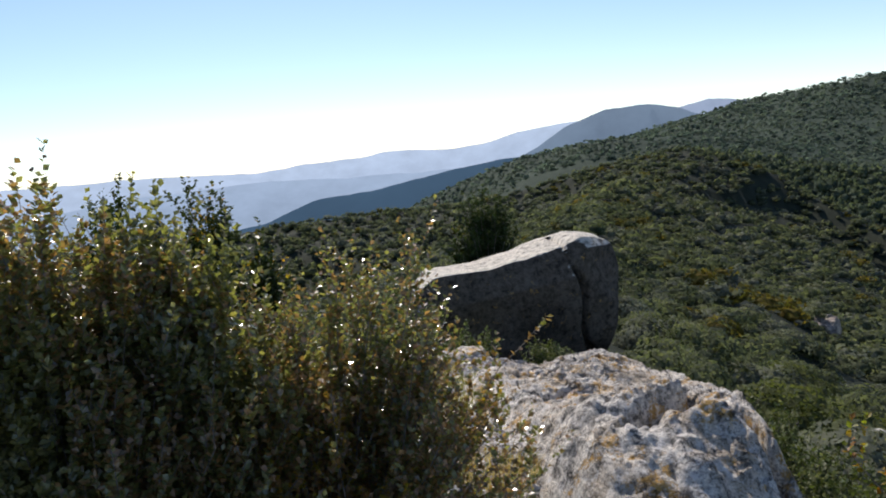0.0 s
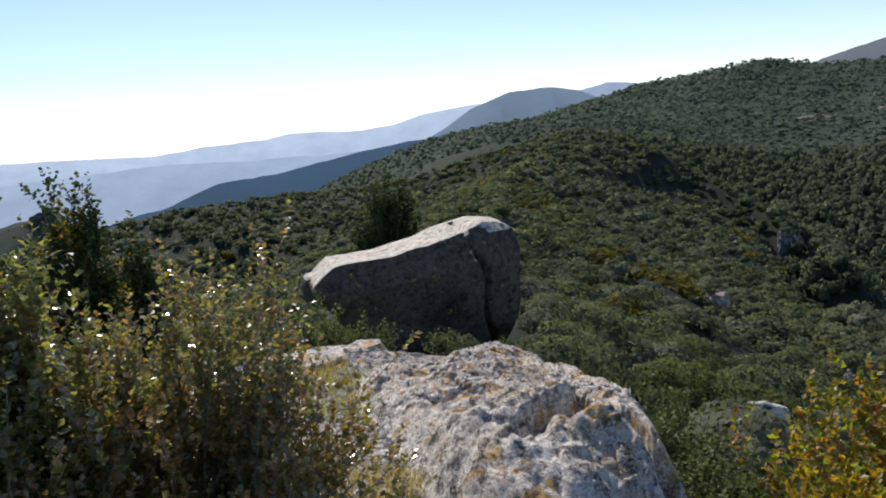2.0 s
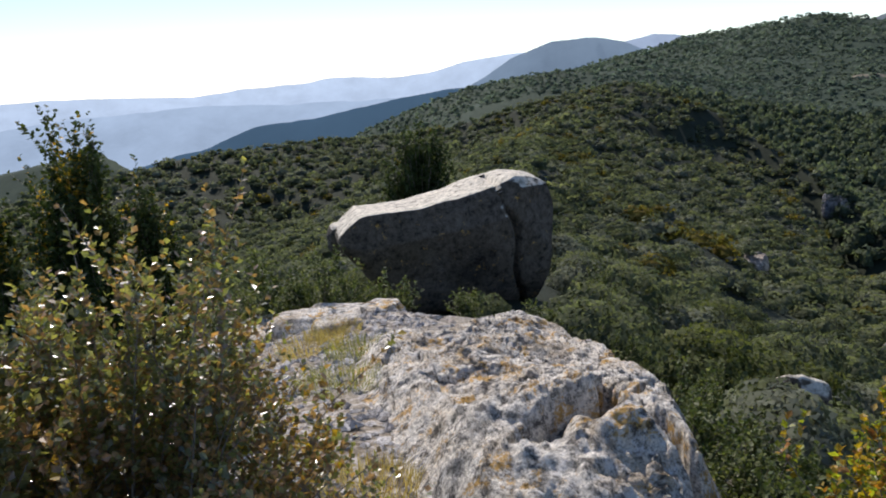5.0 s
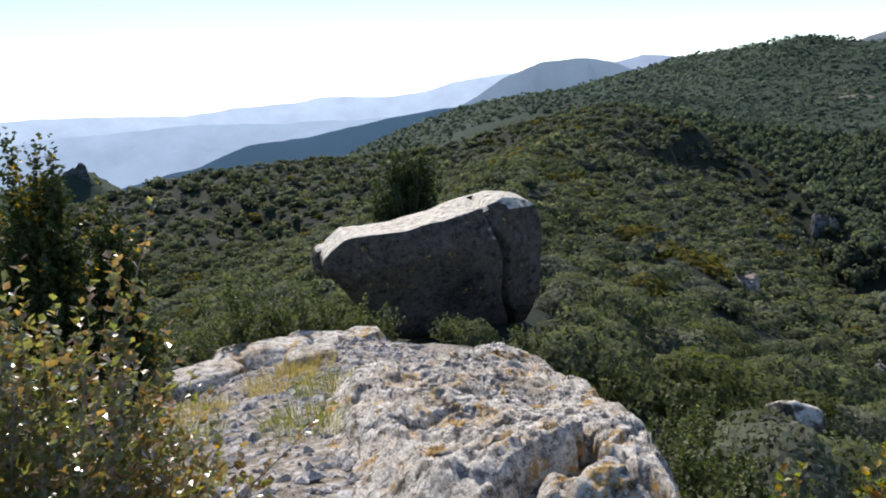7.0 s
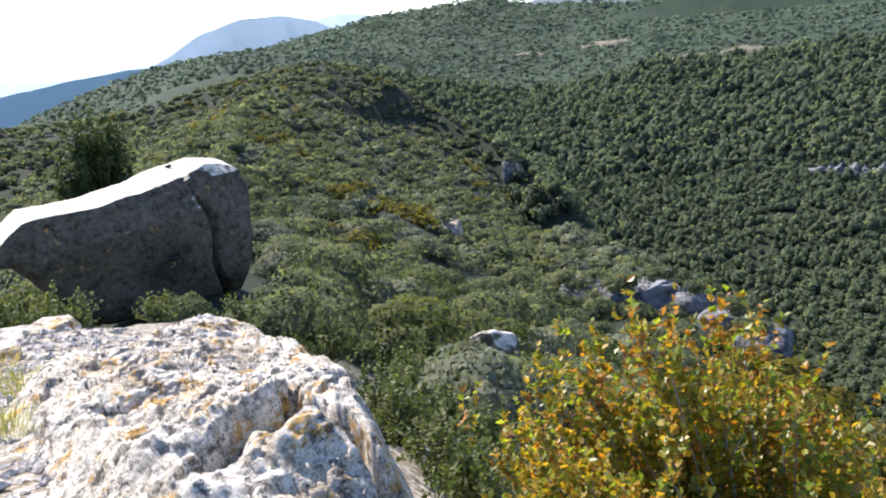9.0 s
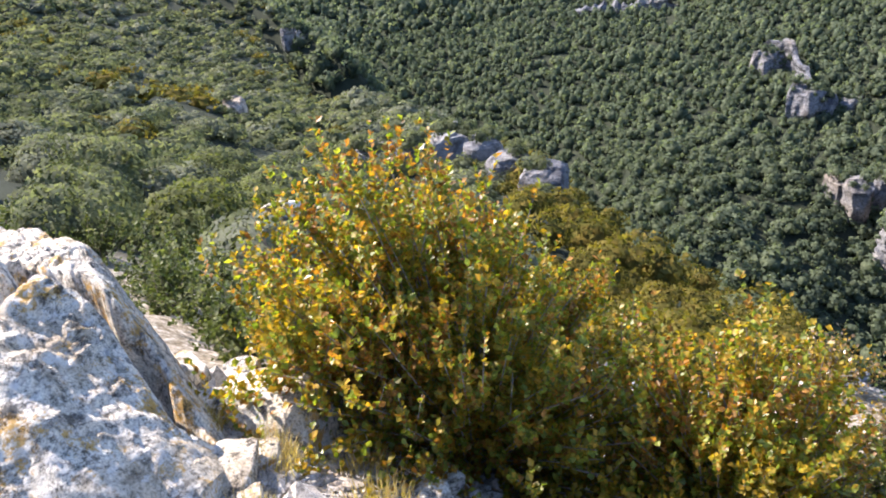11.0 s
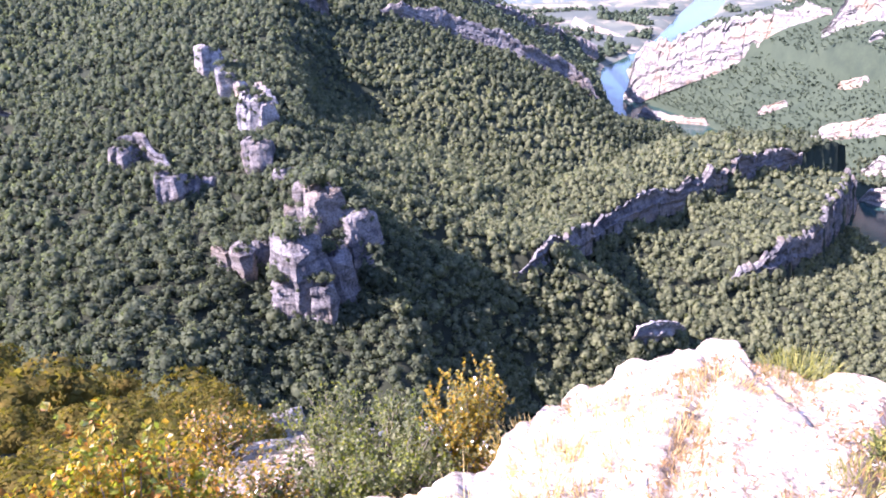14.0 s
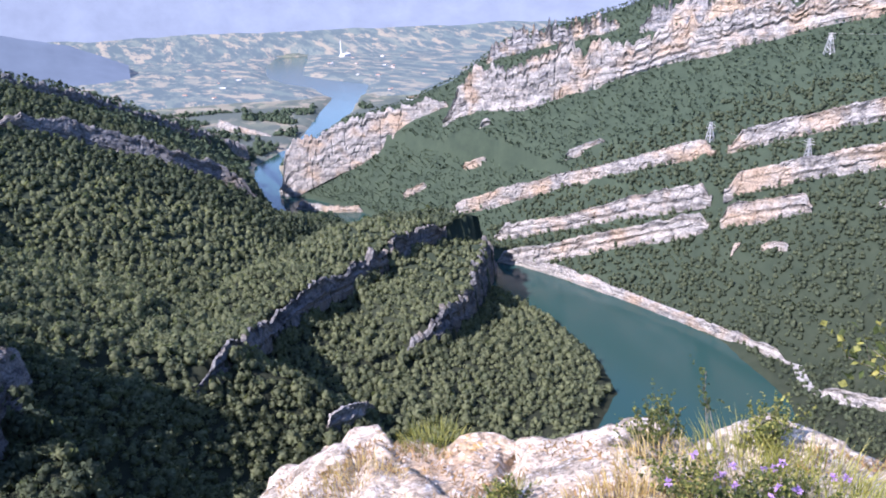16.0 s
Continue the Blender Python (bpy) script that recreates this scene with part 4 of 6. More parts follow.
for k, (a0, a1, d0, d1, sp, kinds) in enumerate([(30, 126, 40, 330, 3.3, CROWNS_WOOD), (25, 160, 330, 520, 3.3, CROWNS_WOOD_FAR), (62, 160, 520, 760, 3.5, CROWNS_SMALL), (15, 62, 520, 760, 4.6, CROWNS_SMALL),
                                                (60, 160, 760, 1130, 3.6, CROWNS_SPECK), (-10, 60, 760, 1130, 5.0, CROWNS_SPECK), (8, 60, 1130, 1560, 6.5, CROWNS_SPECK)]):
    p, rng = scatter(a0, a1, d0, d1, sp, 500 + k)
    if d0 < 500:
        # steep slopes carry more trees on the same plan
        q, _ = scatter(max(a0, 62), 122, max(d0, 130), d1, 3.2, 540 + k)
        h = ground_height(q[:, 0] + 4, q[:, 1]) - q[:, 2], ground_height(q[:, 0], q[:, 1] + 4) - q[:, 2]
        p = np.concatenate([p, q[np.hypot(*h) / 4 > 0.75]])
    az, r = np.degrees(np.arctan2(p[:, 0], p[:, 1])), np.hypot(p[:, 0], p[:, 1])
    p = p[~bare(p) & ~home_side(p) & (r > np.interp(az, [30, 33, 41, 50, 76, 85, 95, 105, 125], [200, 160, 140, 130, 130, 140, 150, 170, 220]))]
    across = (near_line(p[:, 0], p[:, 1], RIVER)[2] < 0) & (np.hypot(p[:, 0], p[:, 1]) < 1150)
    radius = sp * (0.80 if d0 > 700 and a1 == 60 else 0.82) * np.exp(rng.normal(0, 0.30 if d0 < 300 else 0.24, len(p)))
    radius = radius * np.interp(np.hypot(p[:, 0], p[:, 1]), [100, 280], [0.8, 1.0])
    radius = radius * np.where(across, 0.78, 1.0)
    tall = (0.75, 1.25) if d0 < 300 else (0.8, 1.4) if d0 < 700 else (0.7, 1.1) if a1 > 60 else (0.45, 0.75)
    # yellower oaks on the slopes that run down to the river, also paled for sunlight
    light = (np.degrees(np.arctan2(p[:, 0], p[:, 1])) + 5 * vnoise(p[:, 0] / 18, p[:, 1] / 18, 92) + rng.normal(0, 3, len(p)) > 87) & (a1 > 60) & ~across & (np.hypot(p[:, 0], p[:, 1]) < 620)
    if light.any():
        planted("forest", p[light], radius[light], kinds, FOREST_SUNLIT, "yellow-green oak wood on the gorge slopes, paled as if sunlit", "forest", 660 + k, tall)
    planted("forest", p[~light], radius[~light], kinds, FOREST_HAZY if d0 > 700 and a1 == 60 else FOREST_ACROSS if d0 > 700 else FOREST, WOODS, "forest", 600 + k, tall, -1.6 if d0 > 700 and a1 == 60 else 0.9 if d0 > 500 else 0.0)

# trees that stand against the rock bands of the near spur and hide their feet
at, r = [], []
rng = np.random.default_rng(63)
for line in BANDS:
    if 94 < line[:, 0].mean() < 123 and line[:, 1].mean() < -20:
        seg = np.concatenate([[0], np.cumsum(np.hypot(np.diff(line[:, 0]), np.diff(line[:, 1])))])
        for f in np.sort(rng.uniform(0, seg[-1], int(seg[-1] * 13))):
            if vnoise(np.array([f * 1.1]), np.array([3.0]), 64)[0] > -0.12:
                a, e, d = (np.interp(f, seg, line[:, k]) for k in (0, 1, 3))
                q = polar(float(a), float(d) - rng.uniform(4.0, 8.5), z=0)
                at.append((q[0], q[1], float(ground_height(np.array([q[0]]), np.array([q[1]]))[0])))
                r.append(rng.uniform(2.8, 4.2))
planted("forest", np.array(at), np.array(r), CROWNS_WOOD_FAR, FOREST_SUNLIT, "oaks standing against the rock bands of the spur", "forest", 662, (1.3, 2.0), 1.2)

p, rng = scatter(94, 113, 1130, 1900, 9.0, 560)
rd, rw, _ = near_line(p[:, 0], p[:, 1], RIVER)
p = p[(rd > rw + 6) & (fbm(p[:, 0] / 90, p[:, 1] / 90, 3, 44) + 0.5 * sstep(1500, 1150, np.hypot(p[:, 0], p[:, 1])) > 0.12)]
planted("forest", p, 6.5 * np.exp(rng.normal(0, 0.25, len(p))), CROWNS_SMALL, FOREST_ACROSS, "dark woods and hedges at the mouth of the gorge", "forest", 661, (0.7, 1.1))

for k, (a0, a1, d0, d1, sp, kinds, size) in enumerate([(-45, 80, 62, 140, 2.0, CROWNS_MID, (1.0, 2.1)), (-32, 50, 140, 335, 2.5, CROWNS_FAR, (1.2, 2.5)), (-50, 88, 27, 62, 1.55, CROWNS_FINE, (0.65, 1.7)),
                                                     (40, 88, 7.5, 27, 0.75, CROWNS_FINE, (0.35, 0.75))]):
    p, rng = scatter(a0, a1, d0, d1, sp, 520 + k)
    p = p[~bare(p) & home_side(p)]
    az = np.degrees(np.arctan2(p[:, 0], p[:, 1]))
    gold = az + 7 * vnoise(p[:, 0] / 9, p[:, 1] / 9, 91) > np.interp(np.hypot(p[:, 0], p[:, 1]), [7, 27, 140, 335], [40, 50, 56, 80])
    if d0 < 20:
        p, gold = p[gold], gold[gold]
    r = size[0] + (size[1] - size[0]) * rng.uniform(0, 1, len(p)) ** 1.8
    pick = rng.uniform(0, 1, len(p)) + 0.25 * vnoise(p[:, 0] / 14, p[:, 1] / 14, 93)
    silver, rusty = ~gold & (pick > 0.86) & (np.hypot(p[:, 0], p[:, 1]) > 27), ~gold & (pick < 0.015)
    plain = ~gold & ~silver & ~rusty
    for own, mat, label in ((plain, SCRUB, "olive evergreen scrub covering the ridge"), (silver, SCRUB_GREY, "rounded silvery grey-green shrubs among the scrub"), (rusty, SCRUB_BRONZE, "rust-tinted shrubs among the scrub")):
        if own.sum() > 5:
            planted("scrub", p[own], r[own], kinds, mat, label, "scrub", 620 + k, (0.55, 0.95))
    if gold.sum() > 20:
        planted("scrub", p[gold], r[gold] * 1.05, kinds, SCRUB_BRONZE, "bronze and olive box scrub on the steep flank", "scrub", 640 + k, (0.7, 1.2))

# ---- rocks close by ----
def fbm3(p, scale, octaves, seed):
    out = np.zeros(len(p))
    amp = 1.0
    for k in range(octaves):
        f = scale * 2.1 ** k
        q = p * f
        out += amp * (vnoise(q[:, 0] + q[:, 2] * 0.71 + 3 * k, q[:, 1] - q[:, 2] * 0.53, seed + k) + vnoise(q[:, 2] - q[:, 0] * 0.31, q[:, 1] * 0.8 + q[:, 0] * 0.4 + 5 * k, seed + 50 + k)) * 0.6
        amp *= 0.5
    return out


def box_rock(name, size, mat, at, turn, label, category="rock", power=5.0, res=22, rough=0.06, seed=0, shape=None, chips=0, depth=0.2, smooth=True):
    """A weathered block: a rounded box with knobbly, pitted faces. shape: a function on unit coordinates and points."""
    bm = bmesh.new()
    bmesh.ops.create_cube(bm, size=2.0)
    bmesh.ops.subdivide_edges(bm, edges=bm.edges, cuts=res, use_grid_fill=True)
    u = np.array([v.co[:] for v in bm.verts])
    norm = (np.abs(u) ** power).sum(1) ** (1 / power)
    w = u / norm[:, None]
    p = w * np.array(size) / 2
    if shape is not None:
        p = shape(w, p)
    if chips:
        # broken faces: planes that cut corners and edges away
        rng = np.random.default_rng(seed + 900)
        half = np.array(size) / 2
        for _ in range(chips):
            c = rng.normal(0, 1, 3) * (1, 1, 0.8)
            c /= np.linalg.norm(c)
            h = np.abs(c * half).sum() * rng.uniform(1 - depth * 2.2, 1 - depth * 0.6)
            over = np.maximum(p @ c - h, 0)
            p = p - over[:, None] * c * 0.97
    n = w / np.linalg.norm(w, axis=1)[:, None]
    reach = min(size)
    p = p + n * (rough * reach * (fbm3(p, 1.1 / reach, 5, seed) + 0.5 * np.abs(fbm3(p, 3.1 / reach, 3, seed + 7))))[:, None]
    for v, q in zip(bm.verts, p):
        v.co = q
    for f in bm.faces:
        f.smooth = smooth
    me = bpy.data.meshes.new(name)
    bm.to_mesh(me)
    bm.free()
    me.materials.append(mat)
    ob = new(name, me)
    ob.matrix_world = pose(*at, 0, 0, turn)
    return tagged(ob, label, category)


def groove(x, y, line, width, depth):
    d, _, _ = near_line(x, y, [(*q, 0) for q in line])
    return depth * np.exp(-(d / width) ** 4)


def outcrop():
    """The lichen-covered hump beside the path, with its hollow and its cracks."""
    nr, na = 210, 400
    rho = np.linspace(0, 1.0, nr) ** 0.75
    th = np.linspace(0, 2 * np.pi, na, endpoint=False)
    R, A = np.meshgrid(rho, th, indexing="ij")
    lobes = 1 + 0.10 * np.sin(3 * A + 0.6) + 0.08 * vnoise(A * 1.9, A * 0, 4) + 0.05 * vnoise(A * 5, A * 0, 5)
    lobes = lobes * (np.abs(np.cos(A)) ** 3 + np.abs(np.sin(A)) ** 3) ** (-1 / 3)
    x = 0.98 + 0.98 * lobes * R * np.cos(A) - 0.12 * R * np.sin(A)
    y = 4.95 + 2.45 * lobes * R * np.sin(A)
    top = -1.50 - 0.175 * (y - 3.9) - 0.05 * (x - 0.75) - 0.16 * np.maximum(x - 1.1, 0) ** 2
    top += 0.10 * np.exp(-(((x - 1.15) / 0.5) ** 2 + ((y - 3.75) / 0.5) ** 2))
    rim = np.clip((R - 0.74) / 0.26, 0, 1)
    right = np.clip(np.cos(A - 0.1), 0, 1)
    front = np.clip(-np.sin(A), 0, 1)
    top -= rim ** 1.5 * (0.07 + 0.95 * right ** 0.8 + 0.20 * front)
    # relief: ridged lumps, broken beds, the hollow, the cracks and the step below the brow
    def ridged(f, seed):
        return 1 - 2 * np.abs(fbm(x * f, y * f, 4, seed))
    top += 0.040 * fbm(x * 1.4, y * 1.4, 5, 11) + 0.014 * ridged(2.6, 12) * sstep(-0.4, 0.4, fbm(x, y, 2, 13)) + 0.006 * ridged(7.0, 14) + 0.006 * fbm(x * 22, y * 22, 3, 16)
    top += 0.012 * np.clip(fbm(x * 3.3 + 3, y * 3.3, 4, 15) * 3, -1, 1) + 0.007 * np.clip(fbm(x * 9, y * 9, 3, 19) * 3, -1, 1)
    top += 0.046 * np.round(2.4 * fbm(x * 2.3 + 7, y * 2.0, 4, 41)) / 2.4 + 0.024 * np.round(2.0 * fbm(x * 5 + 2, y * 5, 4, 43)) / 2
    # open cracks of three sizes
    for f, width, deep, seed in ((1.5, 0.030, 0.13, 61), (3.7, 0.045, 0.065, 62), (8.5, 0.075, 0.024, 63)):
        n = fbm(x * f + 0.3 * vnoise(x * 5, y * 5, 64), y * f * 0.8, 2, seed)
        top -= deep * np.exp(-(n / width) ** 2) * sstep(-0.5, 0.3, fbm(x * f * 0.4 + 9, y * f * 0.4, 2, seed + 5))
    wx, wy = x + 0.03 * vnoise(x * 9, y * 9, 17), y + 0.03 * vnoise(x * 9, y * 9, 18)
    d, _, side = near_line(wx, wy, [(0.84, 3.46, 0), (1.02, 3.66, 0), (1.20, 3.72, 0), (1.28, 4.02, 0)])
    top -= sstep(-0.012, 0.015, -side * d) * (0.09 * np.exp(-(d / 0.20) ** 2) + (0.28 + 0.1 * fbm(x * 7, y * 7, 3, 51)) * np.exp(-(d / 0.065) ** 2))
    top -= 0.10 * np.exp(-(d / 0.03) ** 4)
    top -= groove(wx, wy, [(0.66, 3.93), (0.82, 3.80)], 0.085, 0.40)
    top -= groove(wx, wy, [(1.28, 4.02), (1.36, 3.60), (1.42, 3.20), (1.45, 2.8)], 0.045, 0.40)
    top -= groove(wx, wy, [(1.00, 4.40), (1.14, 4.34), (1.30, 4.34)], 0.05, 0.22)
    top -= groove(wx, wy, [(1.42, 3.95), (1.58, 4.05), (1.72, 4.35)], 0.05, 0.28)
    top -= groove(wx, wy, [(0.55, 6.05), (0.75, 6.25)], 0.03, 0.06)
    top -= groove(wx, wy, [(0.3, 4.7), (0.6, 4.62), (0.8, 4.75)], 0.03, 0.05)
    merge = np.clip((R - 0.62) / 0.38, 0, 1) ** 1.4 * (1 - right ** 0.6)
    top = top * (1 - merge) + (ground_height(x, y) - 0.03) * merge
    top[-2:] -= np.array([[0.25], [0.6]])
    v = np.stack([x, y, top], -1)
    verts, faces = v.reshape(-1, 3), grid_faces(nr, na, True)
    root = thing("rock_outcrop", "pale limestone outcrop crusted with orange and grey lichen", "rock")
    # cracks part it into a front lump, a brow and the long back
    c = verts[faces].mean(1)
    front = c[:, 1] < np.interp(c[:, 0], [-0.2, 0.84, 1.02, 1.2, 1.28, 1.5, 2.2], [2.9, 3.46, 3.66, 3.72, 4.02, 4.0, 4.4])
    brow = ~front & (c[:, 1] < np.interp(c[:, 0], [-0.2, 0.3, 0.6, 0.8, 1.0, 1.3, 1.72, 2.2], [4.75, 4.7, 4.62, 4.75, 4.4, 4.34, 4.36, 4.5]))
    for name, own in (("front_lump", front), ("brow", brow), ("back", ~front & ~brow)):
        used, index = np.unique(faces[own], return_inverse=True)
        mesh_object(name, verts[used], index.reshape(-1, 4), ROCK_NEAR).parent = root
    return root


outcrop()
box_rock("rock_block", (0.62, 0.95, 0.9), ROCK_NEAR, (1.95, 3.05, -2.48), 18, "lichen-spotted limestone block leaning on the outcrop", res=34, rough=0.09, seed=3, power=8, chips=16, depth=0.2)


def boulder_shape(w, p):
    """The large boulder: top sloping up to one end, front leaning back under its brow."""
    x, y, z = w[:, 0], w[:, 1], w[:, 2]
    q = p.copy()
    q[:, 2] += np.clip(z, 0, 1) * (np.interp(x, [-1, -0.75, -0.2, 0.1, 0.35, 0.62, 0.95, 1], [-0.55, -0.17, -0.10, 0.0, 0.14, 0.34, 0.28, 0.10]) - 0.03 * y)
    q[:, 0] += np.clip(-x, 0, 1) * 0.72 * (1 - z) * (0.5 + 0.3 * (1 - z))
    q[:, 1] += np.where(y < 0, 1, 0) * 0.30 * (0.6 - z)
    crack = np.exp(-((x - 0.58 + 0.09 * z - 0.03 * np.sin(5 * z)) / 0.018) ** 2) * (y < 0.3)
    q[:, 1] += crack * 0.32
    q[:, 2] -= crack * 0.12 * np.clip(z, 0, 1)
    q[:, 1] += 0.10 * sstep(0.56, 0.62, x) * np.clip(-y * 3, 0, 1)
    return q


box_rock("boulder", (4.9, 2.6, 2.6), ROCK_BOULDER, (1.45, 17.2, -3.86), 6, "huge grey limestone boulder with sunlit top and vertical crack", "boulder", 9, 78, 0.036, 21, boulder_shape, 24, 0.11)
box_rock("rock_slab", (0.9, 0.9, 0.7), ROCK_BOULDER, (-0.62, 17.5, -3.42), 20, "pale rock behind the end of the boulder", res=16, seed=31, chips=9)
box_rock("rock_pillar", (0.95, 0.9, 2.4), ROCK_BOULDER, (7.6, 12.9, -7.0), 15, "grey rock pillar standing out of the scrub", res=20, seed=35, power=4, chips=9)
for k, (x, y, s, t) in enumerate([(-0.95, 8.6, 0.85, 10), (-0.35, 8.9, 0.75, -20), (-1.3, 7.9, 0.7, 35), (-0.6, 8.0, 0.65, 5), (0.15, 8.7, 0.5, 60), (-0.2, 7.3, 0.5, 15)]):
    z = float(ground_height(np.array([x]), np.array([y]))[0])
    box_rock("rock_slab", (s, s * 0.8, s * 0.42), ROCK_NEAR, (x, y, z + 0.02), t, "flat grey limestone slab in the stony ground", res=18, rough=0.06, seed=60 + k, power=6, chips=10, depth=0.18)


# broken rock at the foot of the outcrop
rng = np.random.default_rng(5)
for k in range(26):
    x, y = rng.uniform(1.15, 2.5), rng.uniform(2.05, 3.75)
    size = rng.uniform(0.12, 0.34)
    z = float(ground_height(np.array([x]), np.array([y]))[0])
    box_rock("rock", (size, size * rng.uniform(0.6, 0.9), size * rng.uniform(0.3, 0.5)), ROCK_NEAR, (x, y, z + 0.02), rng.uniform(0, 180), "broken limestone piece below the outcrop", res=10, rough=0.08, seed=400 + k, power=5, chips=10, depth=0.2)


# ---- the pale ledge over the gorge ----
EDGE = np.array([(56, 2.2, -2.45), (70, 2.6, -2.6), (80, 2.9, -2.75), (88, 3.2, -2.85), (93, 3.6, -2.98), (98, 4.3, -3.18), (104, 4.8, -3.22), (109, 4.9, -3.05), (114, 4.9, -2.95), (121, 4.7, -2.92), (128, 4.6, -2.8),
                 (135, 4.5, -2.6), (141, 4.5, -2.5), (146, 4.5, -2.42), (154, 4.5, -2.42), (165, 4.6, -2.45), (180, 4.6, -2.5)])


def ledge():
    n, m = 330, 120
    az = np.linspace(57, 178, n)
    rad, ze = np.interp(az, EDGE[:, 0], EDGE[:, 1]), np.interp(az, EDGE[:, 0], EDGE[:, 2])
    rad = rad + 0.12 * fbm(az / 4.0, az * 0, 3, 71) + 0.012 * fbm(az / 0.8, az * 0, 3, 78)
    f = np.concatenate([np.linspace(0.16, 1.0, m - 18), np.full(18, 1.0)])
    F, AZ = np.meshgrid(f, az, indexing="ij")
    RD, ZE = np.broadcast_to(rad, F.shape), np.broadcast_to(ze, F.shape)
    x, y = 0.9 + F * RD * np.sin(np.radians(AZ)) * 0.98, -0.2 + F * RD * np.cos(np.radians(AZ)) * 0.98
    z = -1.78 + (ZE + 1.78) * F ** 1.15
    # three slabs: long joints run outwards
    slab = np.sin(np.radians((AZ - 88) * 9.5 + 14 * F)) * 0.5 + 0.5
    z = z + 0.04 * slab + 0.03 * fbm(x * 1.1, y * 1.1, 3, 72) + 0.012 * np.clip(3 * fbm(x * 4, y * 4, 4, 73), -1, 1) + 0.008 * fbm(x * 20, y * 20, 3, 76)
    j1, _, _ = near_line(x, y, [(2.3, -1.6, 0), (3.6, -2.1, 0), (4.6, -2.9, 0)])
    j2, _, _ = near_line(x, y, [(2.6, -0.6, 0), (4.0, -1.35, 0), (5.2, -2.0, 0)])
    z = z - 0.12 * np.exp(-(j1 / 0.06) ** 2) - 0.10 * np.exp(-(j2 / 0.07) ** 2)
    z = z + 0.10 * sstep(0.0, 0.5, j1 * np.sign(y + 2.1)) * 0.5
    z = z + 0.03 * np.clip(2 * fbm(AZ / 4.2, F * 4, 3, 74), -0.5, 1.2) * sstep(0.80, 0.97, F)
    drop = np.zeros_like(z)
    drop[m - 18:] = np.linspace(0.02, 1, 18)[:, None] ** 1.3
    z = z - drop * 6
    out = drop * (0.35 + 0.3 * fbm(AZ / 3, drop * 5, 3, 75))
    x, y = x + out * np.sin(np.radians(AZ)), y + out * np.cos(np.radians(AZ))
    verts, faces = np.stack([x, y, z], -1).reshape(-1, 3), grid_faces(m, n)[:, ::-1]
    root = thing("rock_ledge", "sunlit pale limestone ledge sloping to the drop", "rock ledge")
    # the joints part it into three slabs
    mid = verts[faces].mean(1)
    first = mid[:, 1] > np.interp(mid[:, 0], [0.9, 2.6, 4.0, 5.2, 7], [-0.2, -0.6, -1.35, -2.0, -3.0])
    second = ~first & (mid[:, 1] > np.interp(mid[:, 0], [0.9, 2.3, 3.6, 4.6, 6], [-1.0, -1.6, -2.1, -2.9, -4.0]))
    for own in (first, second, ~first & ~second):
        used, index = np.unique(faces[own], return_inverse=True)
        mesh_object("slab", verts[used], index.reshape(-1, 4), ROCK_PALE).parent = root
    return root


ledge()
for k, (az, f, s) in enumerate([(101.5, 0.97, 0.34), (106, 0.98, 0.42), (110, 0.98, 0.30), (113.2, 0.98, 0.5), (119, 0.95, 0.26), (124, 0.97, 0.55), (128.5, 0.97, 0.4), (137, 0.97, 0.6), (147, 0.97, 0.7), (97, 0.95, 0.4)]):
    d, ze = float(np.interp(az, EDGE[:, 0], EDGE[:, 1])) * f, float(np.interp(az, EDGE[:, 0], EDGE[:, 2]))
    box_rock("edge_rock", (s, s * 0.75, s * 0.5), ROCK_PALE, (0.9 + d * math.sin(radians(az)), -0.2 + d * math.cos(radians(az)), ze - 0.05 - 0.1 * s), az * 3.1,
             "pale broken limestone block on the brink of the ledge", res=14, rough=0.07, seed=80 + k, power=6, chips=10, depth=0.2)


# ---- crags on the spur across the valley ----
perches = []


def fractured(seed):
    """Broken rock: upright columns, level beds and a stepped top."""
    def shape(w, p):
        ang, hz, wide = np.arctan2(w[:, 1], w[:, 0]), np.abs(p[:, 2]).max(), np.abs(p[:, :2]).max()
        f = p[:, 2] / hz
        column = np.round(2.5 * vnoise(ang * 2.2 + seed, f * 0.7, seed)) / 2.5
        bed = np.round(2 * vnoise(f * 3.6, ang * 0.6, seed + 1)) / 2
        q = p.copy()
        q[:, :2] *= ((1 + 0.10 * column + 0.08 * bed) * (1.04 - 0.24 * f))[:, None]
        q[:, 2] -= np.clip(f, 0, 1) ** 2 * hz * 0.34 * np.round(3 * (0.5 + 0.5 * vnoise(p[:, 0] / wide * 1.7 + seed, p[:, 1] / wide * 1.7, seed + 2))) / 3
        return q
    return shape


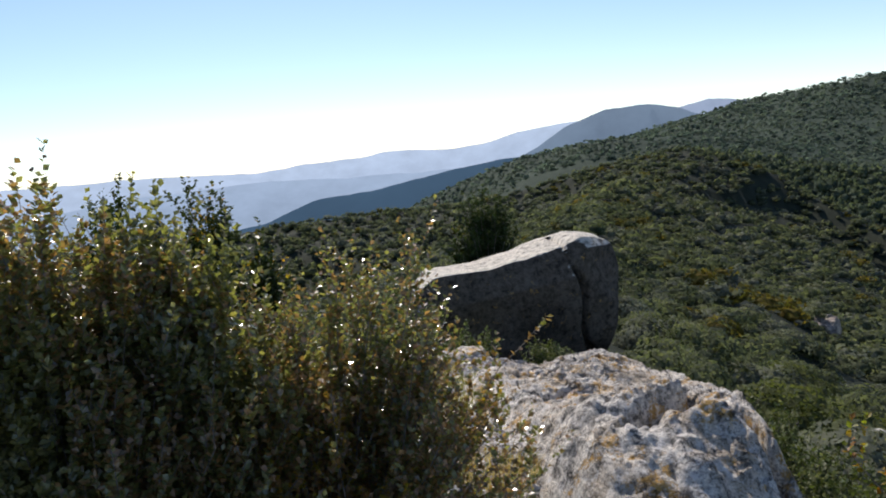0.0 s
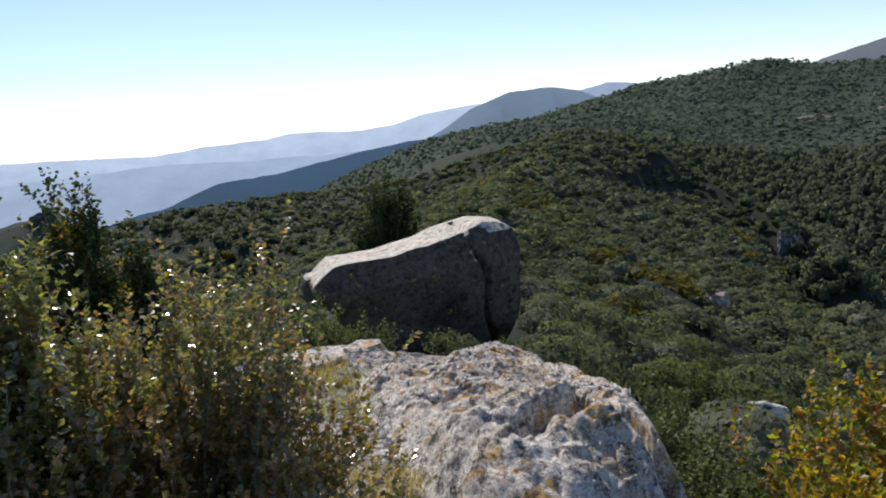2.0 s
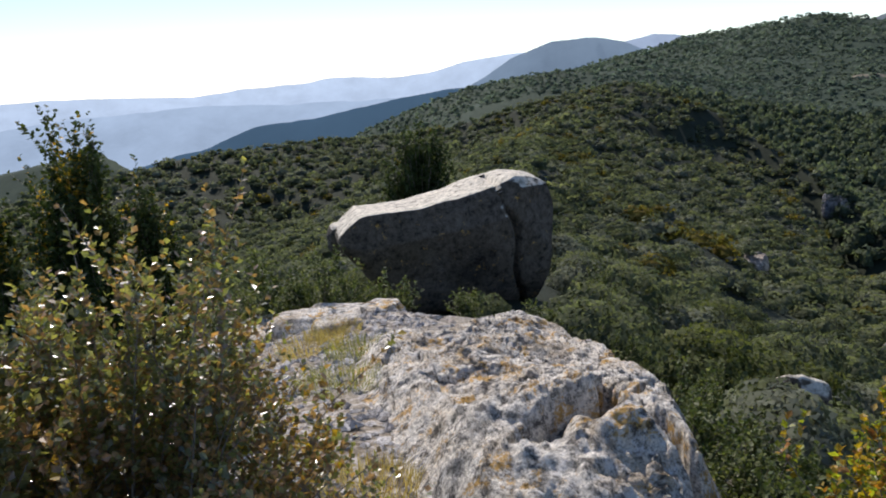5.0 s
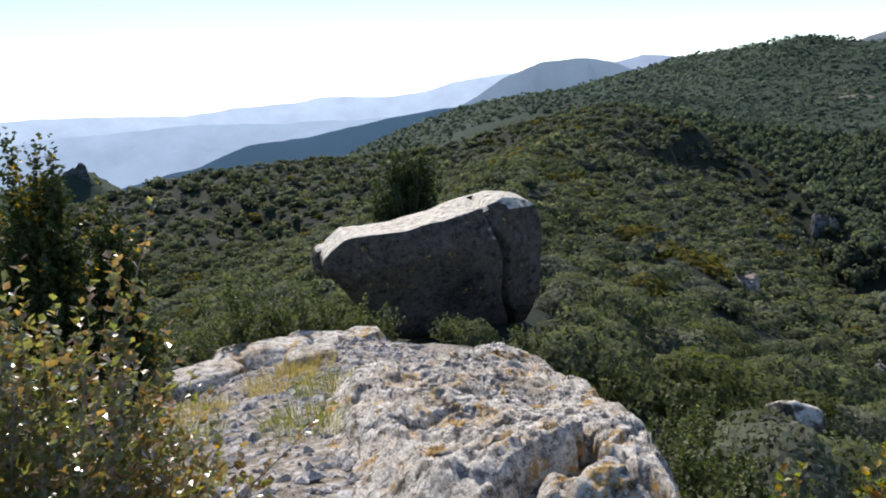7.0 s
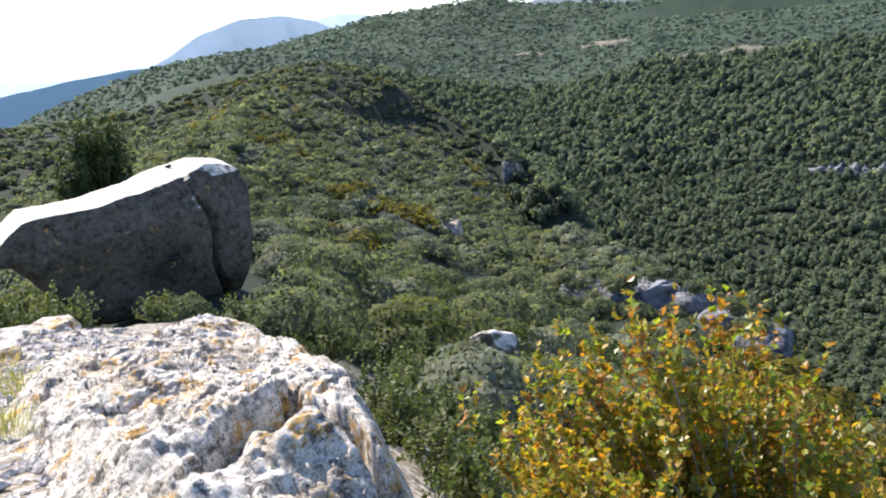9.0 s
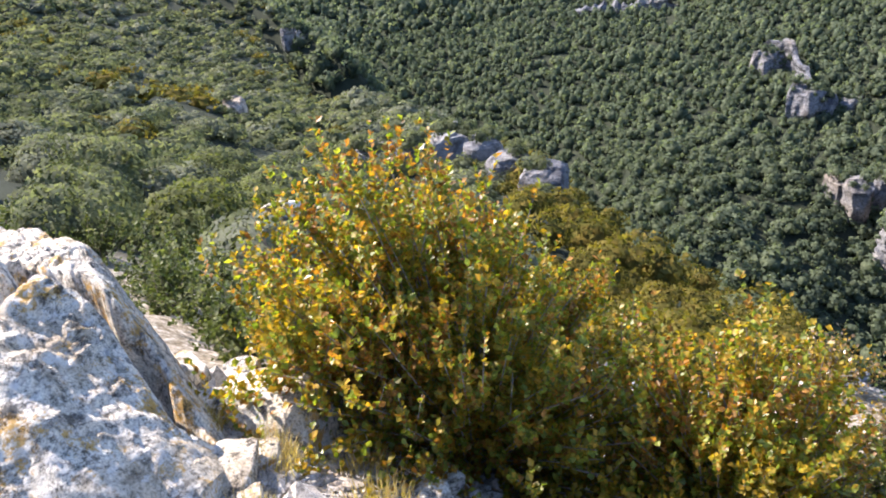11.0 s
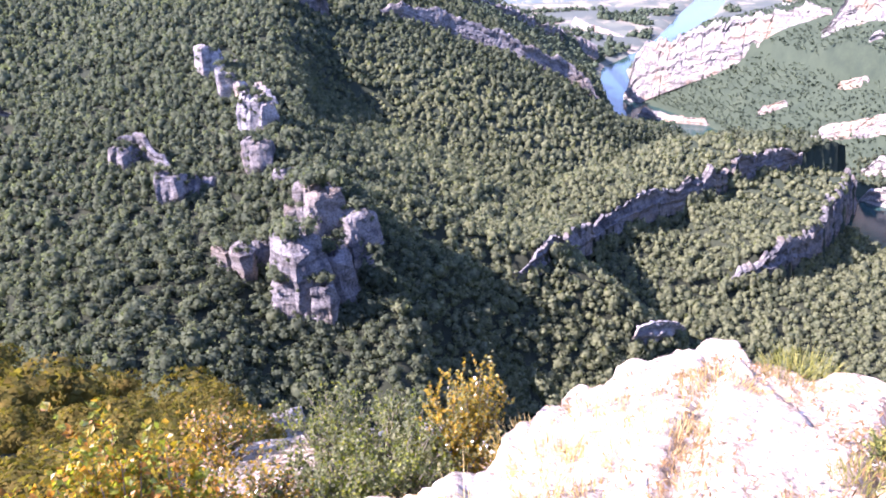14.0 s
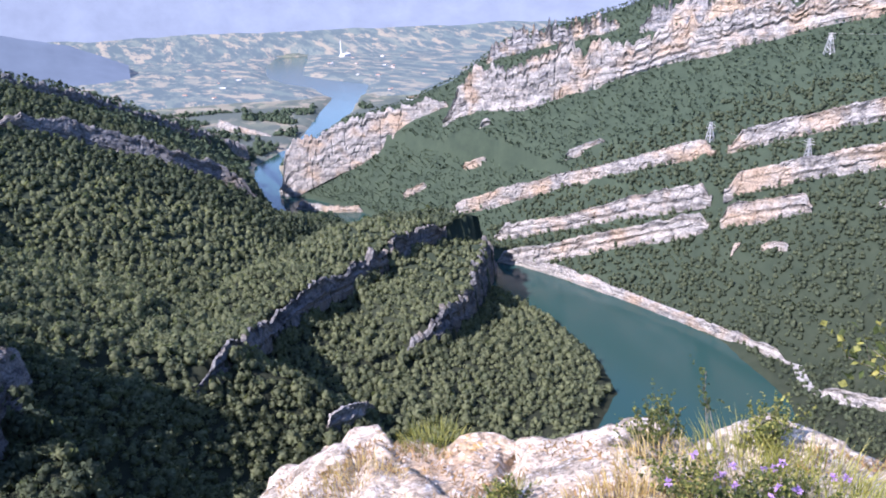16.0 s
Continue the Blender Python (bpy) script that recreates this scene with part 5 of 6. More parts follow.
def crag(az0, az1, top0, top1, foot, dist, seed, block=4.2, mat=CLIFF_SHADED, fat=(1.35, 1.9)):
    """A row of broken limestone towers between two bearings."""
    rng = np.random.default_rng(seed)
    dist = min(dist + 14, meet((az0 + az1) / 2, foot) + 1)
    wide = radians(az1 - az0) * dist
    n = max(1, int(round(wide / block)))
    for k in range(n):
        f = (k + 0.5) / n
        az, top = az0 + (az1 - az0) * f, top0 + (top1 - top0) * f + rng.uniform(-0.15, 0.15)
        low = foot - rng.uniform(0.0, 0.5)
        d = dist + block * rng.uniform(-0.6, 0.6)
        zt, zf = d * math.tan(radians(top)), d * math.tan(radians(low)) - 0.6 * block
        w = wide / n * rng.uniform(*fat)
        x, y, _ = polar(az, d + 0.48 * w, z=0)
        box_rock("crag", (w, w * rng.uniform(1.0, 1.5), zt - zf), mat, (x, y, (zt + zf) / 2), -az + rng.uniform(-40, 40), "grey weathered limestone crag standing out of the wood", "crag", 10, 17, 0.10, seed + k, fractured(seed + k), 22, 0.17, False)
        perches.append((x, y, zt, w, az, d, zf + 0.6 * block))


ROWS_CRAG = [(79.6, 82.6, -18.3, -19.6, -22.6, 320), (78.3, 80.6, -20.2, -20.6, -22.8, 318), (81.9, 84.2, -20.4, -22.4, -25.6, 313), (72.4, 75.0, -22.8, -22.6, -25.2, 314), (74.8, 78.6, -22.7, -22.2, -25.4, 317),
                         (82.4, 85.3, -23.4, -24.8, -27.4, 304), (79.4, 83.0, -22.4, -23.4, -27.0, 307), (76.8, 78.8, -25.9, -26.1, -28.8, 298), (78.4, 81.2, -26.2, -26.6, -30.2, 294),
                         (76.0, 77.7, -14.9, -15.3, -17.8, 372), (69.2, 71.8, -16.4, -17.7, -18.9, 398), (66.4, 69.0, -14.0, -15.0, -16.0, 420), (71.4, 73.2, -17.3, -17.2, -18.2, 402), (78.0, 79.4, -17.4, -17.6, -18.2, 350)]
for k, row in enumerate([(79.8, 82.6, -18.5, -20.0, -25.0, 322), (82.0, 84.6, -20.9, -23.8, -27.2, 312), (77.4, 80.4, -22.6, -23.0, -28.4, 308), (80.0, 82.8, -23.2, -24.6, -29.0, 302)]):
    crag(*row, 1180 + 20 * k, 16.0, CLIFF_CRAG, (1.15, 1.35))
for k, row in enumerate(ROWS_CRAG):
    crag(*row, 880 + 20 * k, 8.0 if k < 9 else 5.0, CLIFF_CRAG)
for k, row in enumerate([(73.8, 75.2, -7.5, -9.2, -10.4, 600), (74.8, 76.6, -9.4, -11.0, -12.2, 560), (76.2, 78.4, -11.2, -12.8, -14.6, 480)]):
    crag(*row, 1280 + 20 * k, 5.0, CLIFF)
for k, row in enumerate([(26.9, 27.9, -13.9, -14.2, -15.6, 90), (32.0, 33.2, -9.5, -10.0, -11.4, 300), (66.9, 69.6, -36.4, -36.8, -38.6, 40), (74.4, 77.2, -35.2, -35.9, -38.4, 40)]):
    crag(*row, 1480 + 20 * k, 1.7, CLIFF)
# the rock step below the brow of the ridge
for k, row in enumerate([(36.6, 38.8, -19.4, -19.0, -21.0, 110), (39.0, 41.4, -19.1, -19.6, -21.4, 110), (42.2, 44.6, -18.7, -19.2, -21.4, 100), (44.6, 47.0, -19.4, -20.0, -22.2, 90), (47.2, 49.6, -20.6, -21.0, -22.8, 84), (49.8, 52.6, -21.6, -23.2, -24.4, 80)]):
    crag(*row, 1680 + 20 * k, 2.6, CLIFF_CRAG)


def crag_trees():
    """Trees rooted on the tops of the crags and at their feet."""
    rng = np.random.default_rng(61)
    for big in (True, False):
        at, r = [], []
        for x, y, zt, w, az, d, zf in perches:
            if (d > 200) != big:
                continue
            for _ in range(6 if big else 4):
                at.append((x + w * rng.uniform(-0.4, 0.4), y + w * rng.uniform(-0.4, 0.4), zt - 0.10 * w))
                r.append(w * rng.uniform(0.16, 0.30))
            for _ in range(9 if big else 0):
                q = polar(az + math.degrees(w / d) * rng.uniform(-0.5, 0.5), d + w * rng.uniform(-0.05, 0.25), z=0)
                at.append((q[0], q[1], zf + (zt - zf) * rng.uniform(0.1, 0.85)))
                r.append(min(w, 9.0) * rng.uniform(0.12, 0.24))
            for _ in range(7):
                q = polar(az + math.degrees(w / d) * rng.uniform(-0.6, 0.6), d - w * rng.uniform(0.0, 0.45), z=0)
                at.append((q[0], q[1], float(ground_height(np.array([q[0]]), np.array([q[1]]))[0])))
                r.append(w * rng.uniform(0.2, 0.36))
        planted("forest" if big else "scrub", np.array(at), np.array(r), CROWNS_WOOD if big else CROWNS_FINE, FOREST if big else SCRUB,
                "evergreen oaks rooted on and below the crags" if big else "olive scrub rooted on the small crags", "forest" if big else "scrub", 62, (0.8, 1.3))


crag_trees()
# ---- loose stones ----
OCT_V = np.array([(1, 0, 0.1), (0, 1, -0.1), (-1, 0, 0.2), (0, -1, 0.1), (0.15, 0.1, 1), (0, 0, -1)])
OCT_F = np.array([(0, 1, 4), (1, 2, 4), (2, 3, 4), (3, 0, 4), (1, 0, 5), (2, 1, 5), (3, 2, 5), (0, 3, 5)])


def pebbles(name, centre, half, turn, count, size, mat, label, seed, on=None):
    """Many small broken stones lying on the ground, joined."""
    rng = np.random.default_rng(seed)
    u, v = rng.uniform(-1, 1, (2, count))
    c, s = math.cos(radians(turn)), math.sin(radians(turn))
    x, y = centre[0] + u * half[0] * c - v * half[1] * s, centre[1] + u * half[0] * s + v * half[1] * c
    z = ground_height(x, y) if on is None else on(x, y)
    r = size * rng.lognormal(0, 0.55, count)
    vs = OCT_V[None] * (1 + rng.uniform(-0.35, 0.35, (count, 6, 1))) * np.stack([r, r * rng.uniform(0.5, 1, count), r * rng.uniform(0.3, 0.65, count)], -1)[:, None]
    a = rng.uniform(0, 2 * np.pi, count)
    ca, sa_ = np.cos(a)[:, None], np.sin(a)[:, None]
    p = np.stack([vs[..., 0] * ca - vs[..., 1] * sa_ + x[:, None], vs[..., 0] * sa_ + vs[..., 1] * ca + y[:, None], vs[..., 2] + z[:, None] + 0.15 * r[:, None]], -1)
    f = (OCT_F[None] + (np.arange(count) * 6)[:, None, None]).reshape(-1, 3)
    ob = mesh_object(name, p.reshape(-1, 3), f, mat, smooth=False)
    return tagged(ob, label, "gravel", kind="stuff")


GRAVEL = rock_material("limestone_gravel", (0.50, 0.48, 0.45), (0.20, 0.19, 0.18), (0.42, 0.34, 0.26), 9.0, bump_distance=0.004)
pebbles("gravel", (-0.5, 5.4), (1.4, 3.2), 0, 7000, 0.018, GRAVEL, "broken limestone gravel on the bare ridge top", 301)
pebbles("gravel", (1.95, 2.9), (0.55, 0.9), 20, 2200, 0.020, GRAVEL, "broken limestone gravel below the outcrop", 303)
pebbles("gravel", (1.0, 2.2), (1.1, 0.9), 0, 4200, 0.014, GRAVEL, "broken limestone gravel below the outcrop", 302)

# ---- plants close by ----
BOX_DARK = foliage_material("box_leaves_dark", (0.088, 0.108, 0.044), (0.190, 0.198, 0.080), (0.32, 0.285, 0.115), 40, 0.50, 0.34, 1.5, spec=1.0, coat=0.8)
BOX_MATT = foliage_material("box_leaves_matt", (0.022, 0.042, 0.014), (0.050, 0.076, 0.024), (0.10, 0.115, 0.035), 40, 0.25, 0.65, 1.5, spec=0.2)
BOX_RED = foliage_material("box_leaves_bronze", (0.100, 0.080, 0.038), (0.26, 0.165, 0.080), (0.45, 0.24, 0.11), 40, 0.45, 0.34, 1.5, spec=1.0, coat=0.8)
BOX_GOLD = foliage_material("box_leaves_gold", (0.130, 0.125, 0.014), (0.330, 0.250, 0.028), (0.54, 0.305, 0.042), 40, 0.50, 0.42, 2.0, spec=0.45, through_leaf=(1.45, 1.38, 0.45))
BOX_GREEN = foliage_material("box_leaves_green", (0.085, 0.120, 0.018), (0.200, 0.235, 0.034), (0.35, 0.345, 0.052), 40, 0.50, 0.42, 2.0, spec=0.45, through_leaf=(1.38, 1.5, 0.45))
BOX_ORANGE = foliage_material("box_leaves_orange", (0.120, 0.072, 0.015), (0.300, 0.150, 0.028), (0.50, 0.225, 0.040), 40, 0.50, 0.42, 2.0, spec=0.45, through_leaf=(1.45, 1.3, 0.5))
OLIVE = foliage_material("shrub_leaves_olive", (0.035, 0.055, 0.018), (0.085, 0.110, 0.038), (0.16, 0.17, 0.07), 20, 0.35, 0.6, 1.0, spec=0.2)
GREYGREEN = foliage_material("shrub_leaves_grey", (0.09, 0.11, 0.06), (0.17, 0.19, 0.11), (0.28, 0.28, 0.17), 20, 0.35, 0.6, 1.0, spec=0.2)
DRY = foliage_material("dry_grass", (0.30, 0.22, 0.09), (0.45, 0.35, 0.16), (0.62, 0.52, 0.28), 30, 0.3, 0.6, 2.0, spec=0.2)
GREEN_GRASS = foliage_material("green_grass", (0.13, 0.15, 0.04), (0.25, 0.26, 0.07), (0.40, 0.36, 0.12), 30, 0.3, 0.5, 2.0, spec=0.3)
LILAC = foliage_material("lilac_petals", (0.35, 0.22, 0.55), (0.48, 0.32, 0.70), (0.62, 0.46, 0.80), 30, 0.3, 0.6, 2.0, spec=0.2)


def bark():
    m, nt, b = material("grey_bark")
    c = ramp(nt, texture(nt, "Noise", 25, 5, 0.7, position(nt)).outputs[0], [(0.3, (0.10, 0.085, 0.07)), (0.7, (0.30, 0.27, 0.23))])
    nt.links.new(c.outputs[0], b.inputs["Base Color"])
    b.inputs["Roughness"].default_value = 0.9
    return m


BARK = bark()


def leaf_mesh(name, base, heading, up, length, width, mat, parent, cup=0.13):
    """Leaves as folded lozenges: each has two halves bent along the midrib."""
    n = len(base)
    side = np.cross(heading, up)
    side /= np.linalg.norm(side, axis=1)[:, None] + 1e-9
    nor = np.cross(side, heading)
    L, W = length[:, None], width[:, None]
    tip = base + heading * L
    mid = base + heading * L * 0.5
    a = mid + side * W * 0.5 + nor * W * cup
    b = mid - side * W * 0.5 + nor * W * cup
    v = np.stack([base, a, tip, b], 1).reshape(-1, 3)
    k = np.arange(n)[:, None] * 4
    f = np.concatenate([k + np.array([[0, 1, 2]]), k + np.array([[0, 2, 3]])])
    ob = mesh_object(name, v, f, mat, smooth=False)
    ob.parent = parent
    return ob


def tube_mesh(name, paths, radii, mat, parent, sides=5):
    vs, fs, n = [], [], 0
    for path, (r0, r1) in zip(paths, radii):
        path = np.asarray(path)
        t = np.gradient(path, axis=0)
        t /= np.linalg.norm(t, axis=1)[:, None] + 1e-9
        ref = np.array([0.3, 0.9, 0.2])
        u = np.cross(t, ref)
        u /= np.linalg.norm(u, axis=1)[:, None] + 1e-9
        w = np.cross(t, u)
        r = np.linspace(r0, r1, len(path))[:, None, None]
        ang = np.linspace(0, 2 * np.pi, sides, endpoint=False)
        ring = path[:, None] + r * (u[:, None] * np.cos(ang)[None, :, None] + w[:, None] * np.sin(ang)[None, :, None])
        vs.append(ring.reshape(-1, 3))
        fs.append(grid_faces(len(path), sides, True) + n)
        n += len(path) * sides
    ob = mesh_object(name, np.concatenate(vs), np.concatenate(fs), mat)
    ob.parent = parent
    return ob


def bush(name, base, shoots, mats, label, category, seed, leaf=0.022, gap=0.012, twig=0.002, lean=(0, 0), bare_low=0.25, thick=0.010, spread_leaf=0.8, droop=0.0, fork=0.05, wood=0.08, rise=0.75):
    """A shrub of many shoots with leaves in pairs along them. shoots: arrays of tip points; every shoot rises from the base, bends, and forks into leafy twigs.
    mats: materials with their shares."""
    rng = np.random.default_rng(seed)
    root = thing(name, label, category, at=tuple(base))
    base = np.array(base, float)
    stems, stem_r, lb, lh, lu = [], [], [], [], []
    for tip in shoots:
        tip = np.asarray(tip, float) - base
        out = tip * np.array([0.35, 0.35, 0.5]) + rng.normal(0, 0.05, 3)
        t = np.linspace(0, 1, 9)[:, None]
        start = rng.normal(0, 0.05, 3) * (1, 1, 0)
        path = (1 - t) ** 2 * start + 2 * t * (1 - t) * out + t * t * tip
        path += np.cumsum(rng.normal(0, 0.008, path.shape), 0)
        stems.append(path)
        stem_r.append((thick * rng.uniform(0.5, 1.0), twig))
        span = float(np.linalg.norm(np.diff(path, axis=0), axis=1).sum())
        # side twigs
        twigs = [path[int(9 * bare_low):]]
        for _ in range(int(span / fork)):
            k = rng.uniform(bare_low, 1.0) * 7.99
            p0 = path[int(k)] * (1 - k % 1) + path[int(k) + 1] * (k % 1)
            d = rng.normal(0, 0.6, 3) + np.array([0, 0, rise]) + 0.5 * (path[-1] - path[0]) / span
            d /= np.linalg.norm(d)
            ln = rng.uniform(0.06, 0.20) * (0.6 + 0.5 * span)
            s = np.linspace(0, 1, 5)[:, None]
            q = p0 + d * ln * s + np.array([0, 0, 1]) * (0.05 - droop) * ln * s * s * 3
            stems.append(q)
            stem_r.append((twig, twig * 0.5))
            twigs.append(q)
        for q in twigs:
            ln = np.linalg.norm(np.diff(q, axis=0), axis=1).sum()
            n = max(3, int(ln / gap))
            s = np.sort(rng.uniform(0.1, 1.0, n)) * (len(q) - 1.001)
            i = s.astype(int)
            fr = (s - i)[:, None]
            pos = q[i] * (1 - fr) + q[i + 1] * fr
            ax = q[i + 1] - q[i]
            ax /= np.linalg.norm(ax, axis=1)[:, None] + 1e-9
            r = rng.normal(0, 1, (n, 3))
            r -= ax * (r * ax).sum(1)[:, None]
            r /= np.linalg.norm(r, axis=1)[:, None] + 1e-9
            h = ax * rng.uniform(0.25, 0.9, (n, 1)) + r * spread_leaf
            h /= np.linalg.norm(h, axis=1)[:, None]
            lb.append(pos)
            lh.append(h)
            lu.append(ax + rng.normal(0, 0.35, (n, 3)))
    lb, lh, lu = np.concatenate(lb), np.concatenate(lh), np.concatenate(lu)
    keep = [i for i, (path, r) in enumerate(zip(stems, stem_r)) if len(path) > 5 or rng.uniform() < wood]
    tube_mesh("branchwork", [stems[i][::2] for i in keep], [stem_r[i] for i in keep], BARK, root, 3)
    pick = rng.uniform(0, 1, len(lb))
    patch = vnoise(lb[:, 0] * 4 + seed, lb[:, 1] * 4 + lb[:, 2] * 3, seed) * 0.35
    pick = np.clip(pick + patch, 0, 0.9999)
    lo = 0.0
    for mat, share in mats:
        sel = (pick >= lo) & (pick < lo + share)
        lo += share
        if sel.any():
            n = int(sel.sum())
            L = leaf * rng.uniform(0.6, 1.25, n)
            leaf_mesh("foliage", lb[sel], lh[sel], lu[sel], L, L * rng.uniform(0.68, 0.95, n), mat, root)
    return root


def dome_tips(centre, half, turn, n, seed, low=0.0, top_slope=0.0, power=0.5):
    """Tips of shoots over a leaning dome: uneven, more of them near its outside."""
    rng = np.random.default_rng(seed)
    a = rng.uniform(0, 2 * np.pi, n)
    h = low + (1 - low) * rng.uniform(0, 1, n) ** 0.75
    r = np.sqrt(np.clip(1 - h ** 2, 0, 1)) * rng.uniform(0.3, 1.0, n) ** power
    u, v = r * np.cos(a) * half[0], r * np.sin(a) * half[1]
    c, s = math.cos(radians(turn)), math.sin(radians(turn))
    x, y = centre[0] + u * c - v * s, centre[1] + u * s + v * c
    z = centre[2] + h * half[2] * rng.uniform(0.75, 1.12, n) + top_slope * u
    return np.stack([x, y, z], -1)


def floor_at(x, y):
    return float(ground_height(np.array([float(x)]), np.array([float(y)]))[0])


# golden box bush beside the outcrop, and its neighbour lower down
tips = np.concatenate([dome_tips((2.90, 2.68, -2.85), (1.50, 0.95, 1.48), -45, 190, 11, -0.2, -0.42), dome_tips((2.90, 2.68, -2.85), (1.35, 0.88, 1.52), -45, 90, 17, 0.2, -0.42, 0.4),
                       dome_tips((2.55, 2.25, -2.80), (1.30, 0.55, 1.00), -45, 110, 19, 0.0, -0.36, 0.3)])
bush("box_bush", (2.75, 2.55, floor_at(2.75, 2.55) - 0.05), tips, [(BOX_GOLD, 0.44), (BOX_GREEN, 0.38), (BOX_ORANGE, 0.18)],
     "low box bush with yellow-green and golden leaves on the slope edge", "bush", 12, 0.038, 0.0150, wood=0.15, rise=1.3, fork=0.085, spread_leaf=0.65, bare_low=0.30, twig=0.003, thick=0.014)
tips = np.concatenate([dome_tips((3.45, 1.40, -3.05), (0.80, 0.58, 1.08), -45, 130, 13, -0.2, -0.15), dome_tips((3.20, 1.15, -3.0), (0.65, 0.40, 0.75), -45, 50, 15, 0.0, -0.15, 0.3)])
bush("box_bush", (3.40, 1.36, floor_at(3.40, 1.36) - 0.05), tips, [(BOX_GOLD, 0.44), (BOX_GREEN, 0.38), (BOX_ORANGE, 0.18)],
     "low box bush with golden and orange leaves on the slope edge", "bush", 14, 0.035, 0.0140, wood=0.15, rise=1.3, fork=0.080, spread_leaf=0.65, bare_low=0.30, twig=0.003, thick=0.014)
# tall dark box bush on the other side, and the bronze one in front of it
tips = np.concatenate([dome_tips((-1.25, 2.30, -1.7), (0.90, 0.60, 1.50), 20, 180, 21, 0.05, 0.0, 0.35), dome_tips((-1.22, 2.30, -1.7), (1.15, 0.55, 1.42), 20, 200, 27, 0.55, 0.0, 0.25)])
bush("box_bush", (-1.25, 2.30, -1.95), tips, [(BOX_DARK, 0.80), (BOX_RED, 0.20)],
     "tall dense dark green box bush against the light", "bush", 22, 0.026, 0.0105, wood=0.15, rise=1.6, fork=0.05, spread_leaf=0.7, bare_low=0.45)
bush("box_bush", (-0.46, 2.62, -1.80), dome_tips((-0.42, 2.62, -1.70), (0.78, 0.52, 1.22), 0, 185, 31, 0.05, 0.24, 0.35), [(BOX_DARK, 0.40), (BOX_RED, 0.56), (BOX_GOLD, 0.04)],
     "box bush with bronze-red leaf tips on stony ground", "bush", 32, 0.023, 0.0105, wood=0.15, rise=1.3, spread_leaf=0.7, bare_low=0.38)
bush("box_bush", (-0.95, 3.4, -1.95), dome_tips((-0.95, 3.4, -1.8), (0.6, 0.5, 1.0), 0, 80, 41, 0.05), [(BOX_DARK, 0.6), (BOX_RED, 0.40)],
     "box bush with bronze-red leaf tips on stony ground", "bush", 42, 0.030, 0.012, wood=0.2, rise=1.3)
for k, (x, y, w, top, n) in enumerate([(-2.3, 7.35, 0.50, -0.22, 80), (-1.85, 7.55, 0.34, -0.72, 45), (-3.15, 7.0, 0.55, -0.3, 80), (-2.75, 7.9, 0.5, -0.6, 50)]):
    z = floor_at(x, y)
    bush("box_bush", (x, y, z), dome_tips((x, y, z + 0.1), (w, w * 0.85, top - z - 0.1), 0, n, 51 + k, 0.1, 0.0, 0.4), [(BOX_MATT, 0.92), (BOX_GOLD, 0.08)],
         "upright dark green box bush behind the stony ground", "bush", 55 + k, 0.044, 0.017, wood=0.15)
# shrubs at the foot of the boulder and along the ridge
for k, (x, y, w, h) in enumerate([(0.35, 9.4, 0.5, 0.30), (-0.55, 9.5, 0.75, 1.0), (-1.5, 10.2, 1.0, 1.35), (1.3, 10.4, 0.45, 0.30), (2.3, 10.4, 0.55, 0.45), (3.1, 9.6, 0.8, 0.6), (-2.6, 10.6, 1.1, 1.6), (-0.9, 11.4, 0.9, 1.1),
                                  (2.9, 12.4, 0.6, 0.5), (4.6, 13.2, 0.8, 1.0), (4.0, 15.2, 0.6, 0.7), (4.9, 16.6, 0.8, 1.6), (3.6, 7.8, 0.9, 0.7), (-0.1, 9.9, 0.5, 0.6), (-1.2, 9.0, 0.7, 0.9), (5.0, 10.6, 1.0, 1.0), (-3.8, 9.3, 1.0, 1.2), (2.35, 4.3, 0.4, 0.42), (2.6, 5.0, 0.5, 0.55), (2.5, 5.8, 0.5, 0.55), (2.9, 4.4, 0.5, 0.55), (3.2, 5.2, 0.6, 0.65),
                                  (2.7, 6.6, 0.6, 0.65), (2.75, 3.7, 0.4, 0.45), (3.4, 3.9, 0.5, 0.55), (3.3, 6.3, 0.6, 0.65)]):
    z = floor_at(x, y)
    bush("shrub", (x, y, z), dome_tips((x, y, z + 0.05), (w, w * 0.9, h), 0, 30, 130 + k, 0.05), [(OLIVE, 0.85), (GREYGREEN, 0.15)],
         "small olive-green shrub among the rocks", "shrub", 140 + k, 0.040, 0.019, rise=1.1)
bush("juniper_bush", (1.3, 22.8, -5.0), dome_tips((1.3, 22.8, -4.6), (1.6, 0.9, 3.0), 0, 130, 151, 0.15), [(BOX_MATT, 1.0)], "dark upright juniper behind the boulder", "bush", 152, 0.09, 0.06, thick=0.03, twig=0.008)
# shrubs over the near flanks of the ridge: a few kinds, set out many times
FLANK = foliage_material("flank_shrub_leaves", (0.046, 0.062, 0.028), (0.095, 0.112, 0.046), (0.165, 0.172, 0.074), 6, 0.42, tint_scale=0.8, spread=0.5, through_leaf=(1.35, 1.4, 0.7), rough=0.8, spec=0.1)


